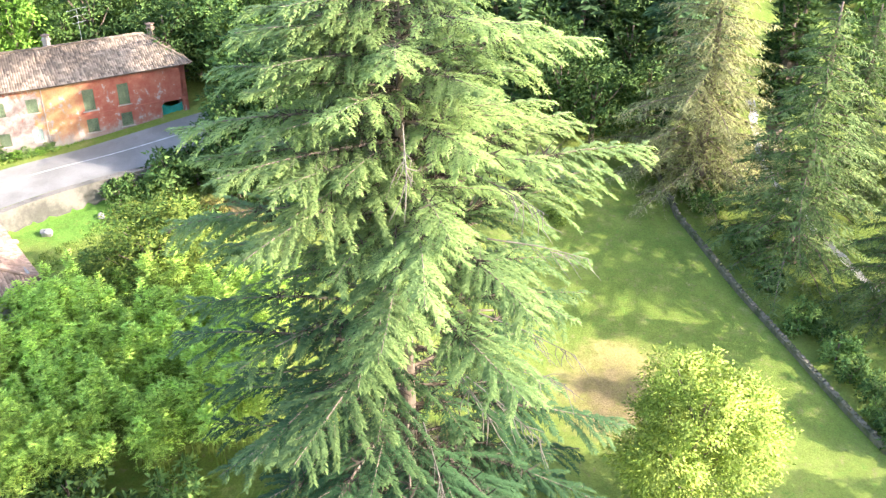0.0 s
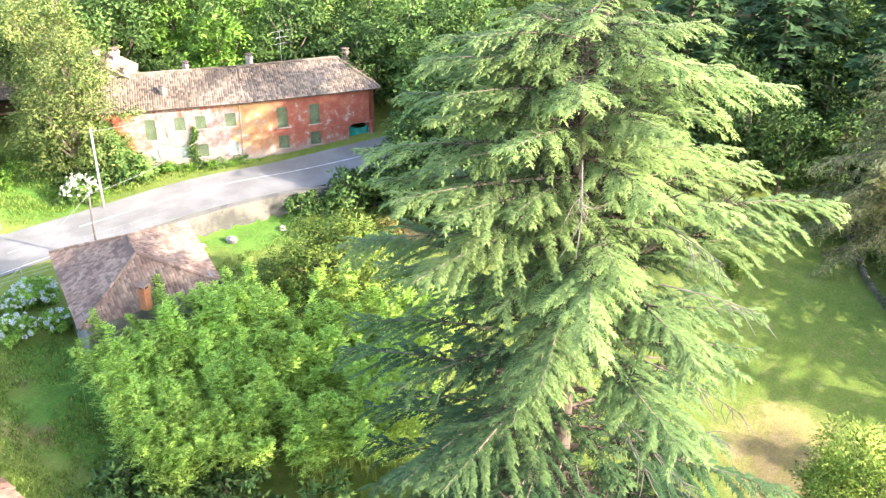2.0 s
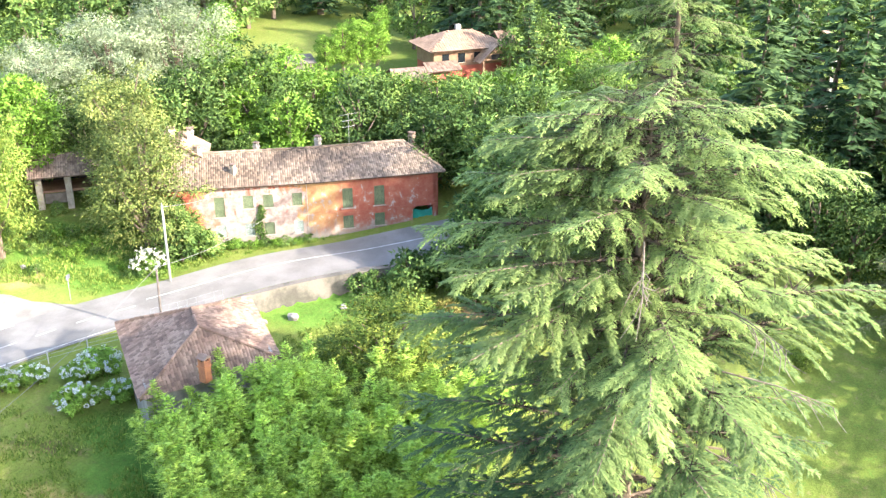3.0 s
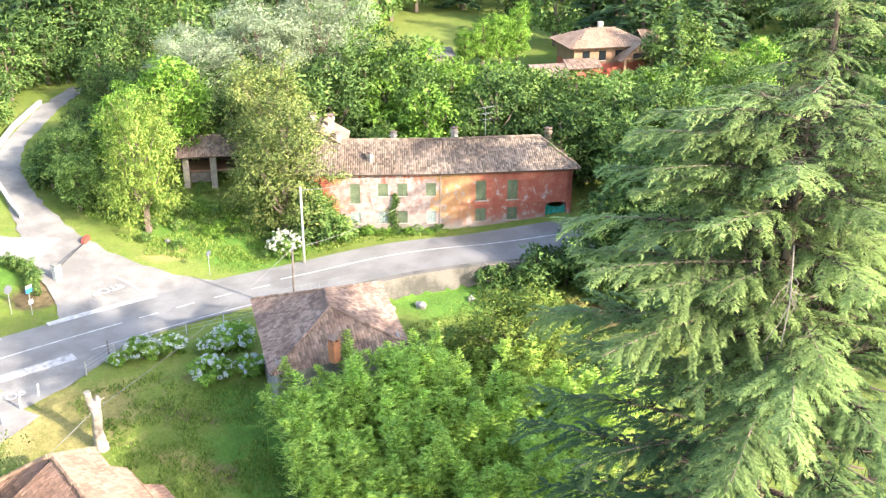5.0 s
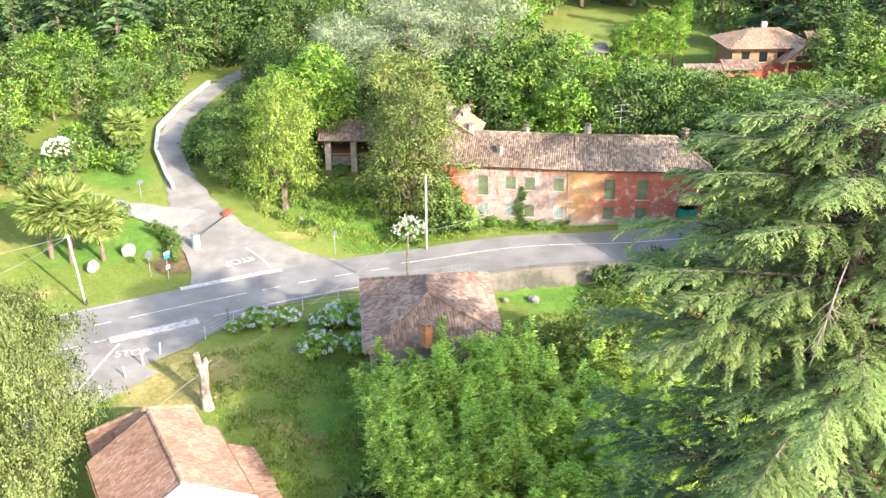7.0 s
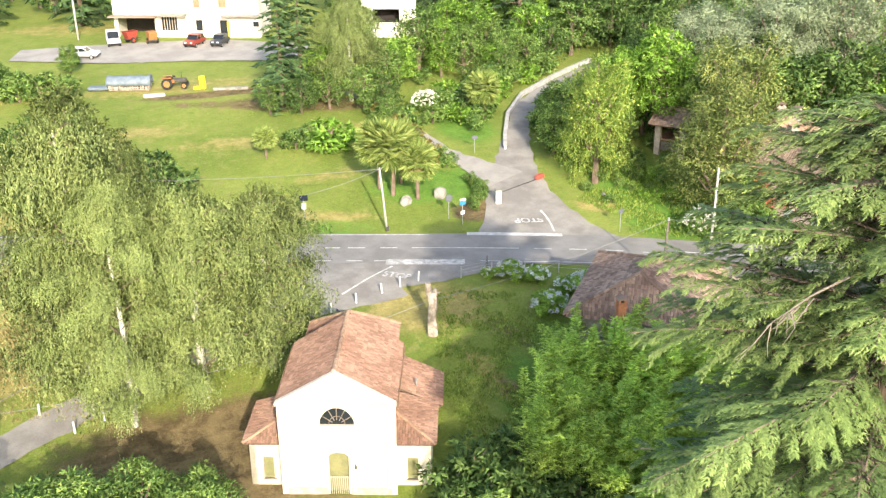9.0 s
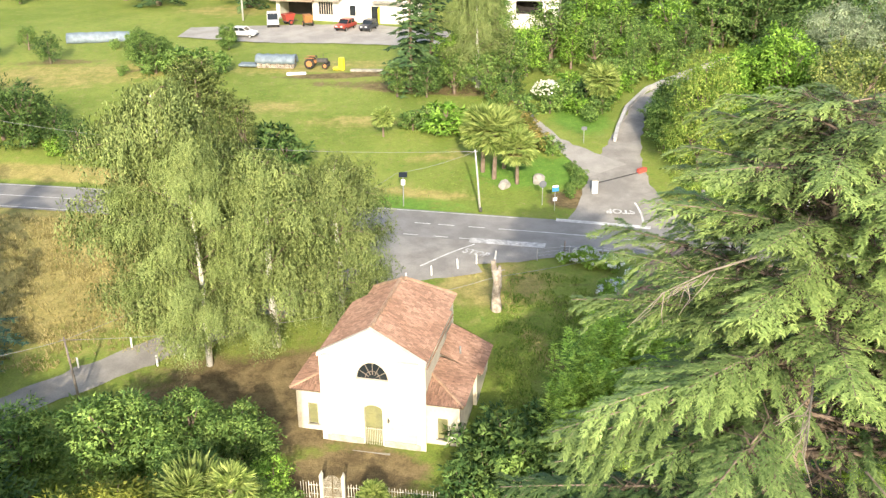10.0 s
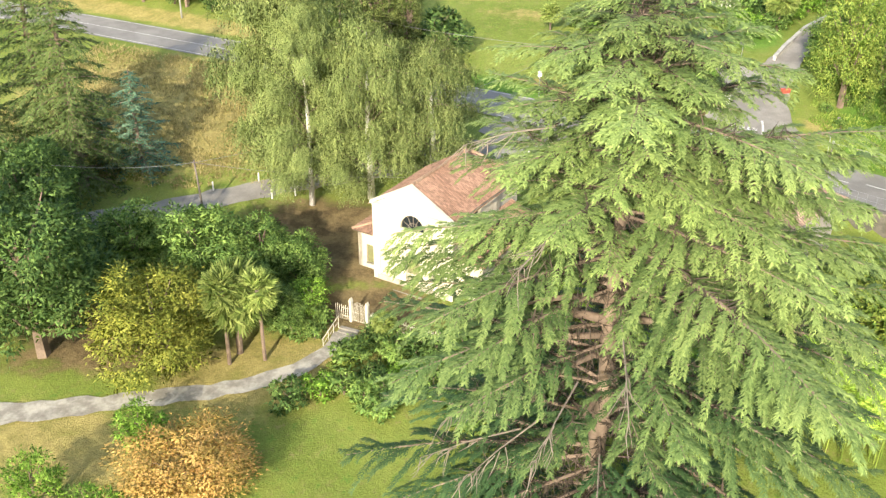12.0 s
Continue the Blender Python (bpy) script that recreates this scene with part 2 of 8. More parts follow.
M = {
    "asphalt": surface("asphalt", (0.215, 0.205, 0.19), (0.30, 0.285, 0.265), 0.25, 14, 0.9, 0.2),
    "lane": surface("worn_asphalt", (0.23, 0.215, 0.195), (0.335, 0.315, 0.28), 0.35, 9, 0.95, 0.3),
    "gravel": surface("gravel", (0.29, 0.275, 0.25), (0.38, 0.36, 0.325), 0.3, 11, 0.95, 0.5),
    "path": surface("garden_path", (0.25, 0.235, 0.20), (0.45, 0.43, 0.375), 0.9, 5, 0.95, 0.6),
    "paint": surface("road_paint", (0.70, 0.70, 0.67), (0.45, 0.44, 0.42), 1.5, 9, 0.8, 0.1),
    "paint_worn": surface("worn_road_paint", (0.60, 0.59, 0.57), (0.34, 0.33, 0.31), 2.5, 9, 0.85, 0.1),
    "concrete": surface("old_concrete", (0.23, 0.205, 0.175), (0.105, 0.10, 0.085), 0.55, 6, 0.95, 0.5),
    "stone": surface("rough_stone", (0.33, 0.31, 0.27), (0.20, 0.19, 0.16), 1.6, 9, 0.95, 0.7),
    "mossy": surface("mossy_stone", (0.22, 0.185, 0.135), (0.09, 0.10, 0.045), 1.1, 7, 0.95, 0.7),
    "plaster": surface("ochre_white_plaster", (0.63, 0.585, 0.465), (0.54, 0.49, 0.385), 0.6, 5, 0.9, 0.2),
    "trim_plaster": surface("white_plaster", (0.70, 0.66, 0.55), (0.62, 0.58, 0.47), 0.8, 6, 0.9, 0.15),
    "farm_plaster": surface("farm_plaster", (0.78, 0.75, 0.68), (0.66, 0.62, 0.54), 0.4, 5, 0.9, 0.15),
    "hut_wall": surface("grey_rubble_wall", (0.40, 0.38, 0.34), (0.28, 0.26, 0.23), 0.8, 6, 0.95, 0.6),
    "tile_old": surface("old_clay_tiles", (0.215, 0.142, 0.108), (0.31, 0.225, 0.172), 0.5, 7, 0.9, 0.3, island=0.34),
    "tile_brown": surface("weathered_clay_tiles", (0.19, 0.14, 0.10), (0.285, 0.22, 0.165), 0.25, 7, 0.9, 0.3, island=0.45),
    "tile_red": surface("red_clay_tiles", (0.27, 0.155, 0.105), (0.36, 0.22, 0.155), 0.5, 8, 0.85, 0.2, island=0.25),
    "tile_pink": surface("pink_clay_tiles", (0.34, 0.215, 0.14), (0.41, 0.28, 0.19), 0.5, 8, 0.85, 0.2, island=0.15),
    "deck": surface("roof_boards", (0.10, 0.07, 0.05), (0.16, 0.11, 0.08), 1.0, 8, 0.95, 0.2),
    "bark": surface("bark", (0.16, 0.115, 0.085), (0.24, 0.18, 0.14), 2.0, 14, 0.95, 0.6),
    "bark_cedar": surface("cedar_bark", (0.17, 0.125, 0.095), (0.27, 0.205, 0.16), 1.2, 9, 0.95, 0.6),
    "dead_wood": surface("dead_wood", (0.25, 0.215, 0.18), (0.16, 0.135, 0.11), 2.0, 14, 0.95, 0.3),
    # darker than the dead wood, to bring shade into the cedar's gaps
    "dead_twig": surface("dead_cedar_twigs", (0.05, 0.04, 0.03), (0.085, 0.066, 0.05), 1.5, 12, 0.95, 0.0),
    "bark_white": surface("birch_bark", (0.72, 0.70, 0.66), (0.30, 0.28, 0.26), 1.6, 9, 0.8, 0.2, spread=(0.55, 0.7)),
    "shutter": surface("green_shutter", (0.12, 0.165, 0.085), (0.17, 0.21, 0.12), 1.5, 20, 0.7, 0.15, each=0.15),
    "shutter_grey": surface("grey_green_shutter", (0.34, 0.40, 0.36), (0.25, 0.31, 0.28), 1.5, 20, 0.7, 0.15, each=0.12),
    "door_olive": surface("olive_door", (0.24, 0.24, 0.11), (0.18, 0.185, 0.09), 1.5, 20, 0.6, 0.1),
    "brick": surface("chimney_brick", (0.48, 0.20, 0.09), (0.36, 0.15, 0.08), 3.0, 20, 0.9, 0.4),
    "chimney": surface("chimney_plaster", (0.50, 0.45, 0.38), (0.36, 0.31, 0.26), 2.0, 14, 0.95, 0.4),
    # near-black backing for openings; the shade indoors is put into the colour
    "dark": surface("interior_shade", (0.025, 0.022, 0.02), (0.035, 0.03, 0.028), 1.0, 6, 0.95, 0.0),
    "galvanised": surface("galvanised_metal", (0.52, 0.53, 0.53), (0.42, 0.43, 0.43), 2.0, 18, 0.45, 0.1, metal=0.6),
    "pole_white": surface("concrete_pole", (0.50, 0.49, 0.46), (0.38, 0.37, 0.35), 1.5, 14, 0.85, 0.2),
    "pole_wood": surface("tarred_pole", (0.14, 0.115, 0.10), (0.22, 0.19, 0.165), 2.0, 20, 0.9, 0.3),
    "rust_paint": surface("red_plastic", (0.55, 0.10, 0.07), (0.45, 0.08, 0.06), 3.0, 20, 0.5, 0.1),
    "white_paint": surface("white_paint", (0.82, 0.82, 0.80), (0.72, 0.72, 0.70), 2.0, 20, 0.5, 0.05),
    "sign_blue": surface("blue_sign", (0.03, 0.22, 0.55), (0.04, 0.25, 0.58), 3.0, 20, 0.4, 0.0),
    "sign_back": surface("grey_sign_back", (0.13, 0.14, 0.16), (0.11, 0.12, 0.135), 3.0, 20, 0.7, 0.0),
    "iron": surface("dark_iron", (0.05, 0.05, 0.05), (0.09, 0.08, 0.07), 3.0, 20, 0.6, 0.1),
    "cable": surface("cable_sheath", (0.30, 0.30, 0.29), (0.22, 0.22, 0.21), 2.0, 10, 0.6, 0.0),
    "tarp": surface("green_tarp", (0.02, 0.32, 0.24), (0.015, 0.25, 0.19), 1.5, 10, 0.5, 0.3),
    "red_wall": surface("red_painted_wall", (0.42, 0.10, 0.07), (0.50, 0.14, 0.09), 0.6, 6, 0.9, 0.2),
    "timber": surface("brown_timber", (0.28, 0.16, 0.09), (0.36, 0.22, 0.13), 1.5, 16, 0.7, 0.2),
    "stump": surface("bare_wood", (0.50, 0.44, 0.37), (0.24, 0.20, 0.16), 2.6, 12, 0.95, 0.8),
    "rock": surface("boulder", (0.36, 0.34, 0.31), (0.26, 0.245, 0.225), 1.0, 6, 0.95, 0.6),
    "yellow": surface("yellow_plastic", (0.80, 0.72, 0.03), (0.72, 0.64, 0.03), 2.0, 12, 0.5, 0.0),
    "car_red": surface("red_car_paint", (0.30, 0.05, 0.035), (0.34, 0.06, 0.04), 2.0, 20, 0.3, 0.0),
    "car_dark": surface("dark_car_paint", (0.03, 0.035, 0.05), (0.04, 0.045, 0.06), 2.0, 20, 0.3, 0.0),
    "car_white": surface("white_car_paint", (0.80, 0.80, 0.80), (0.74, 0.74, 0.74), 2.0, 20, 0.3, 0.0),
    "tyre": surface("tyre_rubber", (0.02, 0.02, 0.02), (0.03, 0.03, 0.03), 2.0, 20, 0.9, 0.0),
    "tractor_orange": surface("tractor_paint", (0.45, 0.20, 0.06), (0.36, 0.15, 0.05), 3.0, 20, 0.6, 0.0),
    "blue_sheet": surface("grey_blue_sheet", (0.14, 0.18, 0.215), (0.20, 0.25, 0.29), 1.5, 10, 0.6, 0.3),
    # foliage
    "leaf_mid": foliage("mid_green_leaves", (0.12, 0.22, 0.058), (0.225, 0.33, 0.085), tone=0.28),
    "leaf_dark": foliage("dark_green_leaves", (0.058, 0.118, 0.034), (0.13, 0.205, 0.056), 0.3, tone=0.28),
    "leaf_bright": foliage("bright_green_leaves", (0.14, 0.28, 0.04), (0.26, 0.42, 0.07), 0.4, tone=0.28),
    "leaf_yellow": foliage("yellowing_leaves", (0.18, 0.30, 0.06), (0.36, 0.43, 0.10), 0.45, patch=0.9, island=0.15, tone=0.28),
    "leaf_camphor": foliage("camphor_leaves", (0.10, 0.175, 0.035), (0.25, 0.30, 0.06), 0.35, patch=0.8, island=0.15, tone=0.28),
    "leaf_hydrangea": foliage("hydrangea_leaves", (0.20, 0.36, 0.06), (0.32, 0.50, 0.09), 0.4, island=0.15, tone=0.28),
    "leaf_tall": foliage("green_yellow_leaves", (0.14, 0.205, 0.06), (0.31, 0.345, 0.105), patch=0.25, tone=0.28),
    "leaf_olive": foliage("olive_gold_leaves", (0.19, 0.235, 0.04), (0.34, 0.35, 0.07), 0.35, tone=0.28),
    "leaf_silver": foliage("silver_leaves", (0.24, 0.30, 0.18), (0.34, 0.40, 0.255), 0.3, island=0.12, tone=0.2),
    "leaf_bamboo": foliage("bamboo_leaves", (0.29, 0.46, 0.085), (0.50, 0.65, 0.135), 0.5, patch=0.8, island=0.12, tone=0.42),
    "leaf_birch": foliage("birch_leaves", (0.175, 0.235, 0.08), (0.305, 0.365, 0.13), 0.3, island=0.09, tone=0.15),
    "leaf_palm": foliage("palm_leaves", (0.17, 0.245, 0.06), (0.29, 0.345, 0.105), 0.35, patch=1.2),
    "leaf_orange": foliage("autumn_leaves", (0.40, 0.30, 0.085), (0.58, 0.36, 0.13), 0.35, patch=0.7, tone=0.28),
    "leaf_rust": foliage("bronze_leaves", (0.17, 0.20, 0.05), (0.33, 0.25, 0.085), 0.3, patch=0.9, tone=0.28),
    "leaf_gold": foliage("golden_green_leaves", (0.185, 0.27, 0.05), (0.40, 0.47, 0.105), 0.3, patch=0.6, island=0.15, tone=0.28),
    # old darkens inner and low needles, their shade included
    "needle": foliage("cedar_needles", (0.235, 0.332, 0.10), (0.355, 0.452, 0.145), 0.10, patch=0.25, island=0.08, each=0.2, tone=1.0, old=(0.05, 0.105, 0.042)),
    "needle_dark": foliage("dark_needles", (0.05, 0.10, 0.04), (0.10, 0.165, 0.06), 0.2),
    "needle_grey": foliage("grey_brown_needles", (0.215, 0.22, 0.085), (0.35, 0.34, 0.15), 0.25),
    "needle_olive": foliage("olive_needles", (0.12, 0.165, 0.05), (0.21, 0.25, 0.08), 0.25),
    "needle_mid": foliage("mid_green_needles", (0.085, 0.135, 0.042), (0.155, 0.205, 0.068), 0.2),
    "needle_blue": foliage("blue_green_needles", (0.07, 0.14, 0.09), (0.12, 0.20, 0.13), 0.25),
    "hydrangea_flower": foliage("blue_white_petals", (0.60, 0.66, 0.72), (0.80, 0.82, 0.78), 0.3, patch=1.5, island=0.15),
    "oleander_flower": foliage("white_petals", (0.75, 0.75, 0.68), (0.82, 0.82, 0.74), 0.3, patch=1.5, island=0.12),
    "grass_blade": foliage("grass_blades", (0.14, 0.24, 0.038), (0.28, 0.355, 0.085), 0.35, patch=0.15),
    "dry_blade": foliage("dry_grass_blades", (0.30, 0.26, 0.11), (0.42, 0.36, 0.17), 0.35, patch=0.15),
}


def ground_material():
    """Grass with lush, dry and bare zones that the ground's zone colours name."""
    m, nt, bsdf = start_material("meadow")
    att = nt.nodes.new("ShaderNodeAttribute")
    att.attribute_name = "zone"
    sep = nt.nodes.new("ShaderNodeSeparateColor")
    nt.links.new(att.outputs["Color"], sep.inputs[0])
    big, mid, fine = noise_at(nt, 0.07, 5), noise_at(nt, 0.6, 5, 0.7), noise_at(nt, 7.0, 4, 0.7)
    green = blend(nt, ramp(nt, big, 0.35, 0.65), (0.165, 0.225, 0.042), (0.25, 0.30, 0.068))
    green = blend(nt, ramp(nt, mid, 0.52, 0.75), green, (0.27, 0.28, 0.085))
    dry = blend(nt, ramp(nt, mid, 0.35, 0.65), (0.29, 0.255, 0.085), (0.40, 0.335, 0.125))
    soil = blend(nt, ramp(nt, mid, 0.35, 0.65), (0.115, 0.086, 0.045), (0.235, 0.18, 0.09))
    lush = blend(nt, ramp(nt, mid, 0.35, 0.65), (0.10, 0.22, 0.034), (0.16, 0.29, 0.05))

    def mask(channel, low, high):
        return ramp(nt, math_node(nt, "ADD", sep.outputs[channel], math_node(nt, "MULTIPLY", math_node(nt, "SUBTRACT", mid, 0.5), 0.9)), low, high)
    tuft = noise_at(nt, 1.15, 6, 0.78)
    green = blend(nt, ramp(nt, tuft, 0.54, 0.68), green, (0.12, 0.205, 0.036))
    green = blend(nt, ramp(nt, tuft, 0.44, 0.30), green, (0.33, 0.30, 0.12))
    lush = blend(nt, ramp(nt, tuft, 0.42, 0.30), lush, (0.22, 0.30, 0.07))
    col = blend(nt, mask(2, 0.35, 0.75), green, lush)
    col = blend(nt, mask(0, 0.3, 0.8), col, dry)
    col = blend(nt, mask(1, 0.35, 0.75), col, soil)
    col = vary(nt, col, fine, 0.5, 1.5)
    col = vary(nt, col, noise_at(nt, 2.3, 6, 0.8), 0.42, 1.58)
    nt.links.new(col, bsdf.inputs["Base Color"])
    bsdf.inputs["Roughness"].default_value = 0.95
    bsdf.inputs["Specular IOR Level"].default_value = 0.15
    relief(nt, bsdf, fine, 0.8, 0.12)
    return m


def facade_material():
    """Peeling red and orange wash over pale plaster, the orange lightened to ochre for sunlight; the wash is mostly
    gone towards one end of the house.
    """
    m, nt, bsdf = start_material("peeling_red_wash")
    pos = nt.nodes.new("ShaderNodeNewGeometry").outputs["Position"]
    sep = nt.nodes.new("ShaderNodeSeparateXYZ")
    nt.links.new(pos, sep.inputs[0])
    squash = nt.nodes.new("ShaderNodeMapping")
    squash.inputs["Scale"].default_value = (1.0, 1.0, 0.28)
    nt.links.new(pos, squash.inputs["Vector"])
    big, mid, fine = noise_at(nt, 0.42, 4, 0.6), noise_at(nt, 1.5, 6, 0.72), noise_at(nt, 9, 4)
    drip = noise_at(nt, 1.25, 5, 0.65, squash.outputs[0])
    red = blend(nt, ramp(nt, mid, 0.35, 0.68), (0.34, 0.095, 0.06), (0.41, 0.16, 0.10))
    # ochre stretch near the bend: a sunlit patch put into the wash colour
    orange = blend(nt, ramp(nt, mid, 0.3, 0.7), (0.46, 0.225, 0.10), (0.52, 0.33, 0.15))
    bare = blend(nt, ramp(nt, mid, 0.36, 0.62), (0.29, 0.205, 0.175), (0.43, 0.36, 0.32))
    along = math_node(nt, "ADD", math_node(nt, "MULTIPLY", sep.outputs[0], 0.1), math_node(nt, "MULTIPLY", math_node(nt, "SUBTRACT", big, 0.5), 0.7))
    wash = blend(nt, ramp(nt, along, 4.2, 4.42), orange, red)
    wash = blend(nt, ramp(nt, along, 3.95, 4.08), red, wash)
    # how much of the wash is left: all at the far end, streaks under the eaves and blotches at the other
    high = ramp(nt, sep.outputs[2], 4.6, 6.3)
    low = ramp(nt, sep.outputs[2], 2.6, 0.6)
    left = math_node(nt, "ADD", math_node(nt, "SUBTRACT", drip, 0.10), math_node(nt, "MULTIPLY", ramp(nt, along, 3.95, 4.25), 0.31))
    left = math_node(nt, "ADD", left, math_node(nt, "MULTIPLY", high, 0.17))
    left = math_node(nt, "SUBTRACT", left, math_node(nt, "MULTIPLY", low, 0.10))
    left = math_node(nt, "SUBTRACT", left, math_node(nt, "MULTIPLY", ramp(nt, mid, 0.50, 0.68), 0.26))
    col = blend(nt, ramp(nt, left, 0.47, 0.60), bare, wash)
    end_red = ramp(nt, math_node(nt, "ADD", math_node(nt, "MULTIPLY", sep.outputs[0], -0.1), math_node(nt, "MULTIPLY", big, 0.6)), -3.24, -3.14)
    col = blend(nt, end_red, col, (0.50, 0.14, 0.085))
    damp = ramp(nt, math_node(nt, "ADD", sep.outputs[2], math_node(nt, "MULTIPLY", mid, -2.5)), -0.9, 1.0)
    col = blend(nt, damp, (0.34, 0.29, 0.25), col)
    col = vary(nt, col, fine, 0.8, 1.2)
    nt.links.new(col, bsdf.inputs["Base Color"])
    bsdf.inputs["Roughness"].default_value = 0.95
    relief(nt, bsdf, mid, 0.4, 0.04)
    return m


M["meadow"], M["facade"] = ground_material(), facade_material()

# glass for windows and windscreens
_m, _nt, _b = start_material("window_glass")
_b.inputs["Base Color"].default_value = (0.02, 0.025, 0.03, 1)
_b.inputs["Roughness"].default_value = 0.08
M["glass"] = _m

# ---------------------------------------------------------------- mesh helpers


def mesh_of(name, verts, faces, material, smooth=False, tone=None, clump=None, round_off=0.65):
    """A mesh from arrays. clump: for leaves, the direction in which each one's tuft faces; its shading leans that way."""
    me = bpy.data.meshes.new(name)
    verts, faces = np.asarray(verts, dtype=np.float32), np.asarray(faces, dtype=np.int32)
    if clump is not None:
        smooth = True
        T = verts[faces]
        own = unit(np.cross(T[:, 1] - T[:, 0], T[:, 2] - T[:, 0]))
        clump = unit(clump)
        back = (own * clump).sum(1) < 0
        faces[back] = faces[back][:, ::-1]
        own[back] *= -1
        clump = np.repeat(unit(own * (1 - round_off) + clump * round_off), 3, 0)
    n, k = faces.shape
    me.vertices.add(len(verts))
    me.vertices.foreach_set("co", verts.ravel())
    me.loops.add(n * k)
    me.loops.foreach_set("vertex_index", faces.ravel())
    me.polygons.add(n)
    me.polygons.foreach_set("loop_start", np.arange(0, n * k, k, dtype=np.int32))
    if smooth:
        me.polygons.foreach_set("use_smooth", np.ones(n, dtype=bool))
    me.update(calc_edges=True)
    me.validate()
    if tone is not None:
        att = me.attributes.new("tone", "FLOAT", "POINT")
        att.data.foreach_set("value", np.asarray(tone, dtype=np.float32).ravel())
    if clump is not None:
        me.normals_split_custom_set_from_vertices(clump.tolist())
    me.materials.append(material)
    return me


def part(name, bm, material, parent=None, label="", smooth=False):
    """Links a bmesh as one mesh object, under a thing or a part where one is given."""
    me = bpy.data.meshes.new(name)
    bmesh.ops.recalc_face_normals(bm, faces=bm.faces[:])
    bm.to_mesh(me)
    bm.free()
    me.materials.append(material)
    if smooth:
        for p in me.polygons:
            p.use_smooth = True
    return put(name, me, parent, label)


def put(name, me, parent=None, label=""):
    ob = new(name, me)
    if parent is not None:
        ob.parent = parent
    return tagged(ob, label)


def empty(name, m, label="", category="", group="", kind=""):
    ob = new(name)
    ob.empty_display_size = 0.3
    ob.matrix_basis = m
    return tagged(ob, label, category, group, kind)


def box(bm, x0, x1, y0, y1, z0, z1, bevel=0.0):
    vs = [bm.verts.new(p) for p in ((x0, y0, z0), (x1, y0, z0), (x1, y1, z0), (x0, y1, z0), (x0, y0, z1), (x1, y0, z1), (x1, y1, z1), (x0, y1, z1))]
    fs = [bm.faces.new([vs[i] for i in q]) for q in ((3, 2, 1, 0), (4, 5, 6, 7), (0, 1, 5, 4), (1, 2, 6, 5), (2, 3, 7, 6), (3, 0, 4, 7))]
    if bevel:
        edges = {e for f in fs for e in f.edges}
        bmesh.ops.bevel(bm, geom=list(edges), offset=bevel, segments=1, affect="EDGES")
    return bm


def boxed(*dims, bevel=0.0):
    return box(bmesh.new(), *dims, bevel=bevel)


def tube(bm, points, radii, seg=8, cap=True):
    """A tapered tube through points."""
    points = [Vector(p) for p in points]
    rings = []
    for i, p in enumerate(points):
        d = (points[min(i + 1, len(points) - 1)] - points[max(i - 1, 0)]).normalized()
        side = d.orthogonal().normalized() if i == 0 else (side - d * side.dot(d)).normalized()
        up = d.cross(side)
        r = radii[i] if hasattr(radii, "__len__") else radii
        rings.append([bm.verts.new(p + (side * math.cos(a) + up * math.sin(a)) * r) for a in (2 * math.pi * k / seg for k in range(seg))])
    for a, b in zip(rings, rings[1:]):
        for k in range(seg):
            bm.faces.new((a[k], a[(k + 1) % seg], b[(k + 1) % seg], b[k]))
    if cap:
        bm.faces.new(rings[0][::-1])
        bm.faces.new(rings[-1])
    return bm


def tubed(points, radii, seg=8):
    return tube(bmesh.new(), points, radii, seg)


def prism(bm, outline, axis_vec):
    """A solid from a flat outline of points pushed along a vector."""
    a = [bm.verts.new(p) for p in outline]
    b = [bm.verts.new(Vector(p) + Vector(axis_vec)) for p in outline]
    bm.faces.new(a[::-1])
    bm.faces.new(b)
    for i in range(len(a)):
        j = (i + 1) % len(a)
        bm.faces.new((a[i], a[j], b[j], b[i]))
    return bm


def unit(v):
    return v / np.maximum(np.linalg.norm(v, axis=-1, keepdims=True), 1e-9)


def leaf_quads(P, D, length, width, rng, fold=0.0):
    """Pointed leaves from P along D. Returns vertices and faces."""
    n = len(P)
    D = unit(D)
    S = unit(np.cross(D, rng.normal(size=(n, 3))))
    if fold:
        S = unit(S * np.array([1, 1, fold]))
    l, w = np.broadcast_to(length, n)[:, None], np.broadcast_to(width, n)[:, None]
    V = np.stack([P + S * w * 0.5, P + D * l, P - S * w * 0.5], 1).reshape(-1, 3)
    return V, np.arange(3 * n).reshape(n, 3)


# ---------------------------------------------------------------- lie of the land
AXIS_X = [-400, -140, -69, -43, -7.6, 8, 19.5, 33.3, 42, 48, 58, 90, 400]
AXIS_Y = [60, 16, 7.7, 3.9, -2.6, -5.7, -8.6, -14.5, -21, -27, -36, -50, -120]


def step(a, b, v):
    t = np.clip((v - a) / (b - a), 0, 1)
    return t * t * (3 - 2 * t)


def axis_y(x):
    return (np.interp(x - 3, AXIS_X, AXIS_Y) + 2 * np.interp(x, AXIS_X, AXIS_Y) + np.interp(x + 3, AXIS_X, AXIS_Y)) / 4


def beside(x, y):
    """Metres south of the road's axis."""
    k = (axis_y(x + 2) - axis_y(x - 2)) / 4
    return (axis_y(x) - y) / np.hypot(1, k)


def climb_at(x):
    """How far the road has risen."""
    return 0.4 * step(24, 38, x) + 1.5 * step(40, 54, x)


